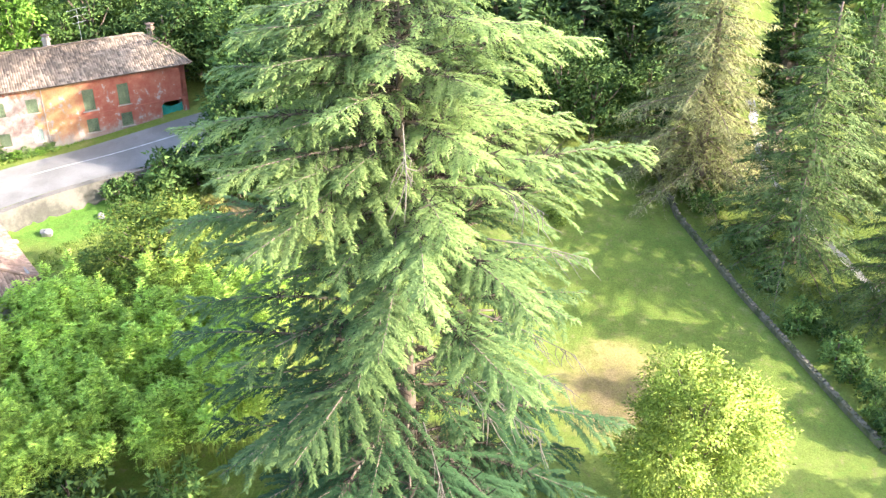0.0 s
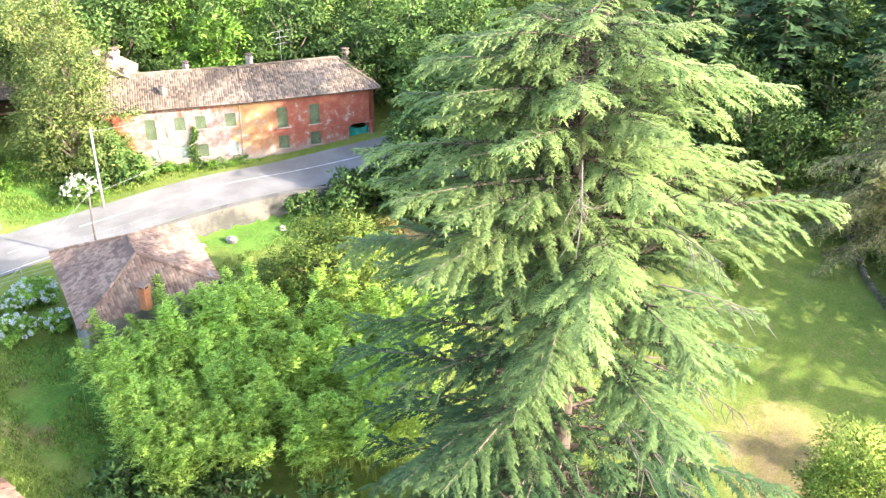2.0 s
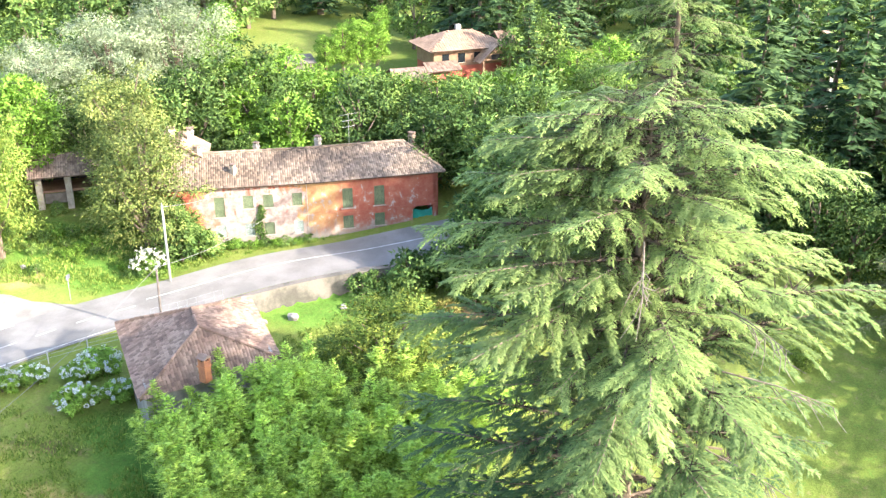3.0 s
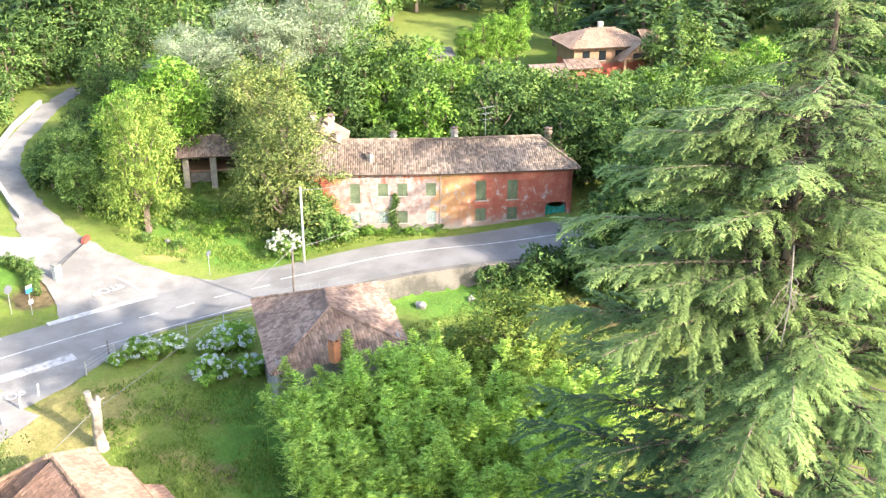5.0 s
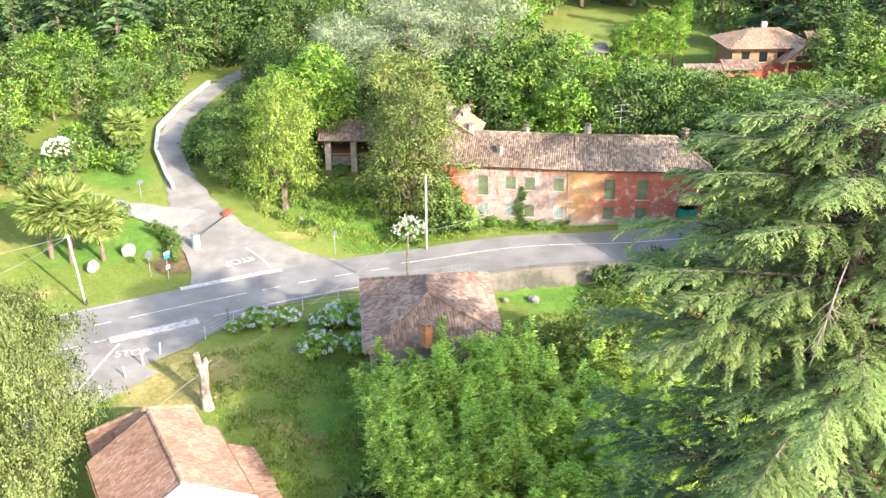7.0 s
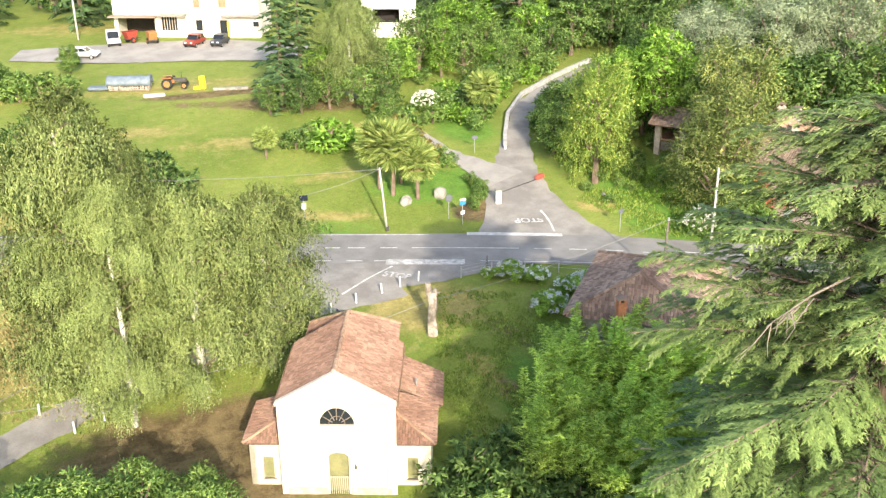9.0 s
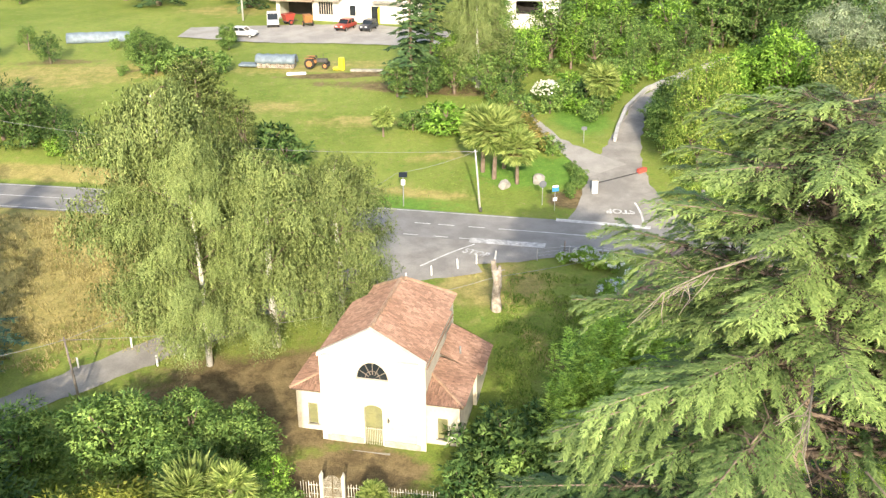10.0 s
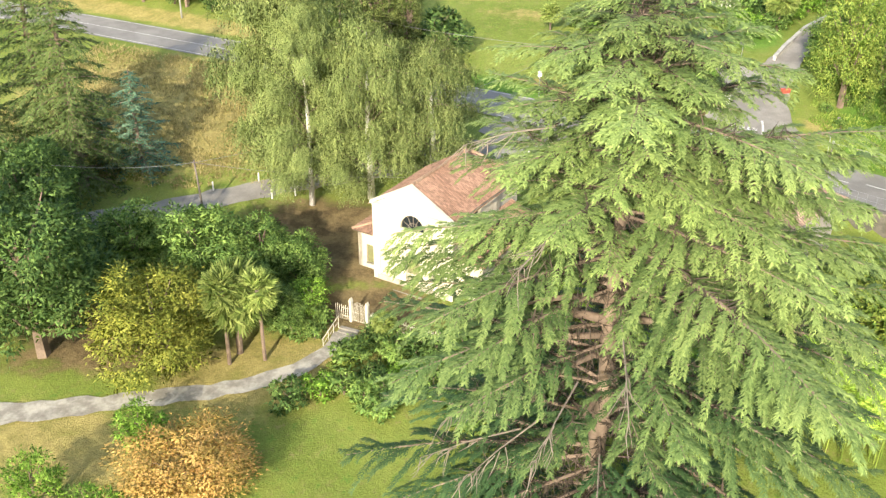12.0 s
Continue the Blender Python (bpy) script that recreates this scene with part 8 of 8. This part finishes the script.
# ---------------------------------------------------------------- farther buildings


def villa():
    rng = random.Random(9)
    v = empty("villa", pose(87.5, -3.6, gz(82, -3), 0, 0, -38) @ Matrix.Diagonal((0.8, 0.8, 0.86, 1)), "far villa with a pink hipped tile roof and timber gables", "house")
    part("wall", boxed(-6, 6, -4, 4, -1, 5.2), M["red_wall"], v)
    part("upper_wall", boxed(-6.05, 6.05, -4.05, 4.05, 2.7, 5.25), M["timber"], v)
    for x in (-4, -1.2, 1.6, 4.2):
        w = part("window", boxed(x - 0.6, x + 0.6, -4.12, -4.02, 3.2, 4.6), M["glass"], v)
        part("frame", boxed(x - 0.7, x + 0.7, -4.1, -4.03, 3.1, 3.2), M["trim_plaster"], w)
    e, r = 5.3, 7.4
    roof = part("roof", boxed(-2, 2, -0.1, 0.1, r - 0.3, r - 0.2), M["deck"], v)
    X, Y = 7.2, 5.4
    big = (0.42, 0.7)
    tiled_slope("slope", [(-X, -Y, e), (X, -Y, e), (2, 0, r), (-2, 0, r)], M["tile_pink"], roof, rng, big)
    tiled_slope("slope", [(X, -Y, e), (X, Y, e), (2, 0, r)], M["tile_pink"], roof, rng, big)
    tiled_slope("slope", [(X, Y, e), (-X, Y, e), (-2, 0, r), (2, 0, r)], M["tile_pink"], roof, rng, big)
    tiled_slope("slope", [(-X, Y, e), (-X, -Y, e), (-2, 0, r)], M["tile_pink"], roof, rng, big)
    bm = bmesh.new()
    prism(bm, [(1.5, -6.6, 3.6), (6.5, -6.6, 3.6), (4.0, -6.6, 5.6)], (0, 2.5, 0))
    part("gable", bm, M["timber"], v)
    part("gable_opening", boxed(3.0, 5.0, -6.68, -6.55, 3.7, 4.5), M["dark"], v)
    for s in (-1, 1):
        tiled_slope("gable_slope", [(4 + s * 3.2, -7.1, 3.4), (4 + s * 3.2, -3.8, 3.4), (4, -3.8, 6.0), (4, -7.1, 6.0)], M["tile_pink"], roof, rng, big)
    for x in (1.7, 6.3):
        part("porch_post", boxed(x - 0.2, x + 0.2, -6.7, -6.3, -1, 3.7), M["timber"], v)
    part("balcony", boxed(-7.5, -2.5, -6.2, -4.0, 0.9, 2.0), M["red_wall"], v)
    tiled_slope("balcony_roof", [(-8, -6.8, 2.6), (-2.2, -6.8, 2.6), (-2.2, -4, 3.6), (-8, -4, 3.6)], M["tile_old"], roof, rng, big)
    part("side_wing", boxed(-13.5, -8.2, -7.5, -2.5, -1.5, 2.0), M["red_wall"], v)
    for y0, y1 in ((-8.2, -5.0), (-1.8, -5.0)):
        tiled_slope("wing_slope", [(-14, y0, 1.9), (-7.8, y0, 1.9), (-7.8, y1, 3.2), (-14, y1, 3.2)], M["tile_old"], roof, rng, big)
    tiled_slope("slope", [(6.4, -3.4, 4.9), (11.4, -3.4, 4.9), (10.4, 0, 6.7), (6.4, 0, 6.7)], M["tile_pink"], roof, rng, big)
    tiled_slope("slope", [(11.4, 3.4, 4.9), (6.4, 3.4, 4.9), (6.4, 0, 6.7), (10.4, 0, 6.7)], M["tile_pink"], roof, rng, big)
    part("end_wall", boxed(5.9, 10.4, -2.8, 2.8, -1, 5.0), M["timber"], v)
    part("chimney", boxed(-0.4, 0.4, 0.2, 1.0, 6.8, 8.2), M["chimney"], v)


villa()


def villa_garden():
    """Small things on the far lawn: a lean-to shed, a net, a paved stair."""
    x, y = 74.6, 13.2
    shed = empty("garden_shed", pose(x, y, gz(x, y), 0, 0, -36), "weathered grey garden shed on the far lawn", "shed")
    part("wall", boxed(-1.7, 1.7, -1.0, 1.0, -0.4, 1.8), M["dead_wood"], shed)
    bm = bmesh.new()
    prism(bm, [(-1.9, -1.3, 1.75), (-1.9, 1.2, 2.5), (-1.9, 1.2, 2.58), (-1.9, -1.3, 1.83)], (3.8, 0, 0))
    part("roof", bm, M["concrete"], shed)
    x, y = 68.2, 6.8
    net = empty("garden_net", pose(x, y, gz(x, y), 0, 0, -30), "bright green plastic net hung over shrubs", "net")
    bm = bmesh.new()
    rows = [[bm.verts.new((-1.0 + 0.25 * i, 0.1 * math.sin(i * 1.3 + j), 0.1 + 0.62 * j - 0.12 * abs(i - 4))) for i in range(9)] for j in range(5)]
    for a, b in zip(rows, rows[1:]):
        for i in range(8):
            bm.faces.new((a[i], a[i + 1], b[i + 1], b[i]))
    sheet = part("mesh_sheet", bm, M["tarp"], net, smooth=True)
    sheet.modifiers.new("thick", "SOLIDIFY").thickness = 0.03
    for px in (-1.05, 1.05):
        part("stake", tubed([(px, 0, -0.3), (px, 0, 2.5)], 0.03, 6), M["pole_wood"], net)
    x, y = 73.4, 0.4
    stair = empty("garden_stair", pose(x, y, gz(x, y), 0, 0, -35), "grey stone garden stair beside a dark water tank", "steps")
    for i in range(7):
        part("tread", boxed(-0.9, 0.9, 0.45 * i, 0.45 * i + 0.44, -0.4, 0.1 + 0.16 * i, bevel=0.02), M["stone"], stair)
    part("kerb", boxed(-1.2, -0.95, -0.1, 3.3, -0.4, 1.0), M["stone"], stair)


villa_garden()


def field_net():
    """A low run of netting over hoops at the top of the field."""
    x, y = -55.5, 57.4
    ob = empty("netted_run", pose(x, y, gz(x, y), 0, 0, 8), "low vegetable run under grey-blue netting on hoops", "netting")
    for i in range(6):
        a = [(-4.5 + 1.8 * i, 0.9 * math.cos(k * math.pi / 8), 1.35 * math.sin(k * math.pi / 8)) for k in range(9)]
        part("hoop", tubed(a, 0.03, 5), M["galvanised"], ob)
    bm = bmesh.new()
    rows = [[bm.verts.new((-4.6 + 0.92 * i, 0.95 * math.cos(k * math.pi / 8), 1.4 * math.sin(k * math.pi / 8) + 0.04 * math.sin(i * 2.1 + k))) for i in range(11)] for k in range(3, 9)]
    for a, b in zip(rows, rows[1:]):
        for i in range(10):
            bm.faces.new((a[i], a[i + 1], b[i + 1], b[i]))
    part("netting", bm, M["blue_sheet"], ob, smooth=True).modifiers.new("thick", "SOLIDIFY").thickness = 0.02
    x, y = 11.3, 48.6
    ob = empty("garden_parasol", pose(x, y, gz(x, y), 0, 0, 20), "closed white garden parasol on a pole", "parasol")
    part("pole", tubed([(0, 0, -0.3), (0, 0, 3.4)], 0.04, 7), M["galvanised"], ob)
    bm = tubed([(0, 0, 3.5), (0, 0, 2.9), (0, 0, 1.7), (0, 0, 1.1)], [0.06, 0.34, 0.75, 0.85], 12)
    for v in bm.verts:
        v.co += Vector((v.co.x, v.co.y, 0)) * 0.18 * math.sin(6 * math.atan2(v.co.y, v.co.x))
    part("canopy", bm, M["white_paint"], ob)


field_net()


def pavilion():
    rng = random.Random(10)
    v = empty("tower_house", pose(112, -46, gz(112, -46), 0, 0, 20), "far house with tall pale pillars and a tiled roof", "house")
    part("body", boxed(-4, 4, 0, 5, -1, 9), M["dark"], v)
    for x in (-3.8, -0.8, 3.4):
        part("pillar", boxed(x - 0.45, x + 0.45, -0.9, -0.1, -1, 9, bevel=0.05), M["farm_plaster"], v)
    for s, y0 in ((-1, -1.6), (1, 6.0)):
        tiled_slope("slope", [(-5, y0, 8.9), (5, y0, 8.9), (5, 2.2, 11), (-5, 2.2, 11)], M["tile_old"], v, rng, (0.42, 0.7))


pavilion()


def barn():
    rng = random.Random(12)
    b = empty("old_barn", pose(33.0, 8.2, gz(33, 8.2) - 0.3, 0, 0, -42), "open derelict barn with brick pillars and a tile roof", "barn")
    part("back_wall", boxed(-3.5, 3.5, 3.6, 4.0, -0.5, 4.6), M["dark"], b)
    for x in (-3.3, -0.6, 3.2):
        part("pillar", boxed(x - 0.3, x + 0.3, -0.3, 0.3, -0.8, 3.9, bevel=0.02), M["chimney"], b)
    part("loft_floor", boxed(-3.5, 3.5, 0.2, 3.6, 1.9, 2.1), M["timber"], b)
    part("boarding", boxed(-2.9, -0.9, -0.05, 0.05, 0.9, 1.9), M["dead_wood"], b)
    tiled_slope("slope", [(-4.2, -1.0, 3.8), (4.2, -1.0, 3.8), (4.2, 2.2, 5.2), (-4.2, 2.2, 5.2)], M["tile_old"], b, rng)
    tiled_slope("slope", [(4.2, 5.2, 3.8), (-4.2, 5.2, 3.8), (-4.2, 2.2, 5.2), (4.2, 2.2, 5.2)], M["tile_old"], b, rng)


barn()


def farm():
    rng = random.Random(14)
    f = empty("farm_building", pose(-21.5, 68.5, gz(-21.5, 68.5), 0, 0, -14), "long cream farm building with an open garage", "house")
    wall = wall_run("wall", (-10, 0), (12, 0), -1, 7, 0.4, [(0.6, 6.2, -1, 3.0), (7.2, 9.6, 1.0, 3.0), (12.4, 13.4, 1.0, 2.6), (16.0, 17.4, -1, 2.6), (16.0, 17.2, 4.4, 5.8), (12.2, 13.2, 4.4, 5.8), (21.0, 21.9, 1.6, 2.4)], M["farm_plaster"], f)
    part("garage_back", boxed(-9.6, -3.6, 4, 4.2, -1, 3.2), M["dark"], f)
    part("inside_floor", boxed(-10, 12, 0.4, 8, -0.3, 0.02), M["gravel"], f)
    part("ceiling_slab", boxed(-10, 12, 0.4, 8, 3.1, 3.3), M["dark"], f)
    part("wall", boxed(11.6, 12, 0.4, 8, -1, 7), M["farm_plaster"], f)
    part("wall", boxed(-10, -9.6, 0.4, 8, -1, 7), M["farm_plaster"], f)
    part("wall", boxed(-10, 12, 7.6, 8, -1, 7), M["farm_plaster"], f)
    part("canopy", boxed(-10.4, -3.2, -1.6, 0.02, 3.1, 3.3, bevel=0.03), M["tile_brown"], f)
    part("balcony", boxed(-2.9, 1.2, -1.3, 0.0, 3.3, 3.5), M["stone"], f)
    part("balcony", boxed(6.6, 12, -1.3, 0.0, 3.3, 3.5), M["stone"], f)
    for x0, x1 in ((-2.9, 1.2), (6.6, 12.0)):
        bm = bmesh.new()
        for x in np.arange(x0, x1, 0.3):
            tube(bm, [(x, -1.25, 3.5), (x, -1.25, 4.4)], 0.02, 4)
        tube(bm, [(x0, -1.25, 4.4), (x1, -1.25, 4.4)], 0.03, 5)
        part("balcony_rail", bm, M["white_paint"], f)
    part("window", boxed(-2.8, -0.4, 0.2, 0.26, 1.0, 3.0), M["glass"], f)
    bm = bmesh.new()
    for x in np.linspace(-2.8, -0.4, 7):
        box(bm, x - 0.05, x + 0.05, 0.12, 0.2, 1.0, 3.0)
    part("window_bars", bm, M["chimney"], f)
    part("window", boxed(2.4, 3.4, 0.2, 0.26, 1.0, 2.6), M["glass"], f)
    part("door", boxed(6.0, 7.4, 0.2, 0.26, -1, 2.6), M["glass"], f)
    part("door_leaf", boxed(7.3, 7.42, -0.7, 0.1, 0, 2.5), M["yellow"], f)
    part("window", boxed(6.0, 7.2, 0.2, 0.26, 4.4, 5.8), M["timber"], f)
    part("window", boxed(2.2, 3.2, 0.2, 0.26, 4.4, 5.8), M["timber"], f)
    part("window", boxed(11.0, 11.9, 0.2, 0.26, 1.6, 2.4), M["glass"], f)
    tiled_slope("slope", [(-10.6, -0.8, 7.0), (12.6, -0.8, 7.0), (12.6, 4, 9), (-10.6, 4, 9)], M["tile_red"], f, rng, (0.42, 0.7))
    tiled_slope("slope", [(12.6, 8.8, 7.0), (-10.6, 8.8, 7.0), (-10.6, 4, 9), (12.6, 4, 9)], M["tile_red"], f, rng, (0.42, 0.7))
    h = empty("farm_shed", pose(9.0, 62.0, gz(9, 62), 0, 0, -10), "pale concrete shed with a dark open bay", "shed")
    wall_run("wall", (-4, 0), (4, 0), -1, 6, 0.3, [(1.6, 5.6, 2.2, 4.2)], M["farm_plaster"], h)
    part("body", boxed(-4, 4, 3, 3.2, -1, 6), M["dark"], h)
    part("side", boxed(-4, -3.7, 0.3, 6, -1, 6), M["farm_plaster"], h)
    part("side", boxed(3.7, 4, 0.3, 6, -1, 6), M["farm_plaster"], h)
    part("roof", boxed(-4.4, 4.4, -0.5, 6.4, 6, 6.2, bevel=0.03), M["stone"], h)


farm()


def car(x, y, turn, material, label, L=4.1, W=1.68, tall=1.45):
    """A small parked car: shaped body, glass, wheels."""
    ob = empty("car", pose(x, y, gz(x, y) + 0.14, 0, 0, turn), label, "car")
    prof = [(-L / 2, 0.35), (-L / 2, 0.75), (-L / 2 + 0.12, 0.88), (-L * 0.26, 0.95), (L * 0.22, 0.95), (L / 2 - 0.15, 0.82), (L / 2, 0.7), (L / 2, 0.35)]
    bm = bmesh.new()
    prism(bm, [(a, -W / 2, b) for a, b in prof], (0, W, 0))
    bmesh.ops.bevel(bm, geom=bm.edges[:], offset=0.05, segments=2, affect="EDGES")
    part("body", bm, material, ob)
    for name, k, m in (("cabin_glass", 0.0, M["glass"]), ("cabin_roof", 1.0, material)):
        bm = bmesh.new()
        if k == 0:
            lo, hi = [(-L * 0.36, 0.94), (L * 0.20, 0.94)], [(L * 0.06, tall - 0.05), (-L * 0.29, tall - 0.05)]
            prism(bm, [(a, -W / 2 + 0.06, b) for a, b in lo + hi], (0, W - 0.12, 0))
        else:
            box(bm, -L * 0.31, L * 0.08, -W / 2 + 0.08, W / 2 - 0.08, tall - 0.06, tall)
            for px, qx in ((-L * 0.36, -L * 0.29), (-L * 0.1, -L * 0.1), (L * 0.2, L * 0.06)):
                for s in (-1, 1):
                    tube(bm, [(px, s * (W / 2 - 0.07), 0.94), (qx, s * (W / 2 - 0.07), tall - 0.03)], 0.045, 5)
        part(name, bm, m, ob)
    for sx in (-0.31, 0.31):
        for s in (-1, 1):
            wheel = part("wheel", tubed([(sx * L, s * (W / 2 - 0.2), 0.2), (sx * L, s * (W / 2 + 0.02), 0.2)], 0.31, 16), M["tyre"], ob)
            part("rim", tubed([(sx * L, s * (W / 2 + 0.015), 0.2), (sx * L, s * (W / 2 + 0.03), 0.2)], 0.19, 12), M["galvanised"], wheel)
    for s in (-1, 1):
        part("headlight", boxed(L / 2 - 0.06, L / 2 + 0.015, s * (W / 2 - 0.4) - 0.16, s * (W / 2 - 0.4) + 0.16, 0.6, 0.76), M["white_paint"], ob)
        part("tail_light", boxed(-L / 2 - 0.015, -L / 2 + 0.05, s * (W / 2 - 0.28) - 0.12, s * (W / 2 - 0.28) + 0.12, 0.62, 0.8), M["rust_paint"], ob)
    part("bumper", boxed(L / 2 - 0.05, L / 2 + 0.05, -W / 2 + 0.05, W / 2 - 0.05, 0.3, 0.48, bevel=0.02), M["tyre"], ob)
    return ob


car(-34.2, 58.8, -10, M["car_white"], "white saloon parked in the farm yard")
car(-19.3, 62.8, -115, M["car_red"], "dark-red hatchback parked before the farm", 4.0, 1.7, 1.55)
car(-15.7, 62.2, -112, M["car_dark"], "small dark car parked before the farm", 3.6, 1.6, 1.5)
car(-31.0, 66.0, -80, M["car_white"], "white van half hidden at the yard's edge", 4.6, 1.8, 1.9)


def tractor():
    x, y = -21.2, 42.4
    ob = empty("tractor", pose(x, y, gz(x, y), 0, 0, -6), "small orange farm tractor on bare ground", "tractor")
    part("bonnet", boxed(0.1, 1.6, -0.3, 0.3, 0.75, 1.25, bevel=0.06), M["iron"], ob)
    part("seat_deck", boxed(-1.1, 0.15, -0.4, 0.4, 0.7, 1.05, bevel=0.04), M["tractor_orange"], ob)
    part("seat", boxed(-0.75, -0.3, -0.25, 0.25, 1.05, 1.4, bevel=0.05), M["tyre"], ob)
    part("exhaust", tubed([(1.0, 0.15, 1.2), (1.0, 0.15, 1.9)], 0.04, 6), M["iron"], ob)
    part("steering_wheel", tubed([(0.05, -0.02, 1.5), (0.07, 0.02, 1.52)], 0.2, 12), M["iron"], ob)
    for sx, r, w in ((-0.75, 0.68, 0.34), (1.35, 0.42, 0.24)):
        for s in (-1, 1):
            wheel = part("wheel", tubed([(sx, s * 0.55, r), (sx, s * (0.55 + w), r)], r, 18), M["tyre"], ob)
            part("rim", tubed([(sx, s * (0.56 + w), r), (sx, s * (0.58 + w), r)], r * 0.6, 14), M["tractor_orange"], wheel)
    for s in (-1, 1):
        part("mudguard", boxed(-1.4, -0.1, s * 0.72 - 0.2, s * 0.72 + 0.2, 1.38, 1.46, bevel=0.02), M["tractor_orange"], ob)


tractor()


def wood_pile():
    rng = random.Random(15)
    x, y = -26.6, 42.8
    ob = empty("wood_pile", pose(x, y, gz(x, y), 0, 0, -6), "stacked firewood under a grey-blue sheet", "wood pile")
    bm = bmesh.new()
    for i in range(16):
        for j in range(4):
            cx, cz = -2.4 + i * 0.32 + rng.uniform(-.04, .04), 0.16 + j * 0.28
            tube(bm, [(cx, -0.75 + rng.uniform(-.08, .08), cz), (cx, 0.75, cz)], 0.15, 7)
    tagged(part("logs", bm, M["stump"], ob), kind="stuff")
    bm = bmesh.new()
    n = 16
    rows = [[bm.verts.new((-2.75 + 5.5 * i / n, yy, zz + 0.06 * math.sin(i * 1.7 + yy))) for i in range(n + 1)] for yy, zz in ((-0.95, 0.7), (-0.9, 1.25), (-0.4, 1.7), (0.4, 1.75), (0.95, 1.2), (1.0, 0.6))]
    for a, b in zip(rows, rows[1:]):
        for i in range(n):
            bm.faces.new((a[i], a[i + 1], b[i + 1], b[i]))
    sheet = part("sheet", bm, M["blue_sheet"], ob, smooth=True)
    sheet.modifiers.new("thick", "SOLIDIFY").thickness = 0.03
    s2 = part("ground_sheet", boxed(-5.2, -2.6, -0.7, 0.9, 0.1, 0.5, bevel=0.15), M["blue_sheet"], ob)
    t = empty("yellow_barrel", pose(-17.8, 41.4, gz(-17.8, 41.4)), "bright yellow plastic bin on bare ground", "bin")
    part("barrel", tubed([(0.15, 0, 0), (0.15, 0, 0.4), (0.15, 0, 1.5), (0.15, 0, 1.6)], [0.42, 0.45, 0.4, 0.36], 14), M["yellow"], t)
    part("base_tray", boxed(-1.0, 0.5, -0.5, 0.5, 0, 0.3, bevel=0.06), M["yellow"], t)
    p = empty("stone_slab", pose(-14.0, 40.2, gz(-14, 40.2), 0, 0, -4), "pale stone slab lying on bare ground", "slab")
    part("slab", boxed(-2.4, 2.0, -0.3, 0.3, 0, 0.35, bevel=0.05), M["stone"], p)
    p = empty("white_sack", pose(-23.5, 39.6, gz(-23.5, 39.6), 0, 0, 8), "white plastic sheet lying on the grass", "sheet")
    part("sack", boxed(-1.3, 1.3, -0.5, 0.5, -0.05, 0.22, bevel=0.1), M["white_paint"], p)


wood_pile()


def farm_machine(x, y, turn, material, label):
    """A small implement: a painted hopper on two wheels with a drawbar."""
    ob = empty("farm_machine", pose(x, y, gz(x, y) + 0.14, 0, 0, turn), label, "farm machine")
    bm = bmesh.new()
    prism(bm, [(-1.0, -0.6, 1.7), (1.0, -0.6, 1.7), (0.55, -0.6, 0.6), (-0.55, -0.6, 0.6)], (0, 1.2, 0))
    part("hopper", bm, material, ob)
    part("drawbar", tubed([(0.4, 0, 0.6), (1.9, 0, 0.45)], 0.06, 6), M["iron"], ob)
    part("frame", boxed(-0.9, 0.9, -0.5, 0.5, 0.5, 0.62, bevel=0.02), M["iron"], ob)
    for side in (-1, 1):
        wheel = part("wheel", tubed([(0, side * 0.62, 0.42), (0, side * 0.82, 0.42)], 0.42, 16), M["tyre"], ob)
        part("rim", tubed([(0, side * 0.83, 0.42), (0, side * 0.85, 0.42)], 0.24, 12), material, wheel)


farm_machine(-28.6, 66.2, 40, M["car_red"], "red farm implement on wheels before the open garage")
farm_machine(-25.4, 65.0, 110, M["tractor_orange"], "orange farm implement on wheels before the farm")

# ---------------------------------------------------------------- loose grass
tufts("dry_grass", 6200, -62, -22, -26, 2, M["dry_blade"], 0.3, 1, lambda x, y: (beside(x, y) > 4.5) & (beside(x, y) < 24), "tall sun-dried meadow grass")
tufts("rough_grass", 5200, 22, 44, -16, 8, M["grass_blade"], 0.28, 2, lambda x, y: (beside(x, y) < -4.2) & (beside(x, y) > -9), "rough green grass on the bank")
tufts("meadow_grass", 4200, -40, 8, 3, 36, M["grass_blade"], 0.15, 3, lambda x, y: beside(x, y) < -5, "tufted green meadow grass")
tufts("garden_grass", 3800, -4, 12, -30, -12, M["grass_blade"], 0.09, 4, lambda x, y: beside(x, y) > 7, "short rough garden grass")
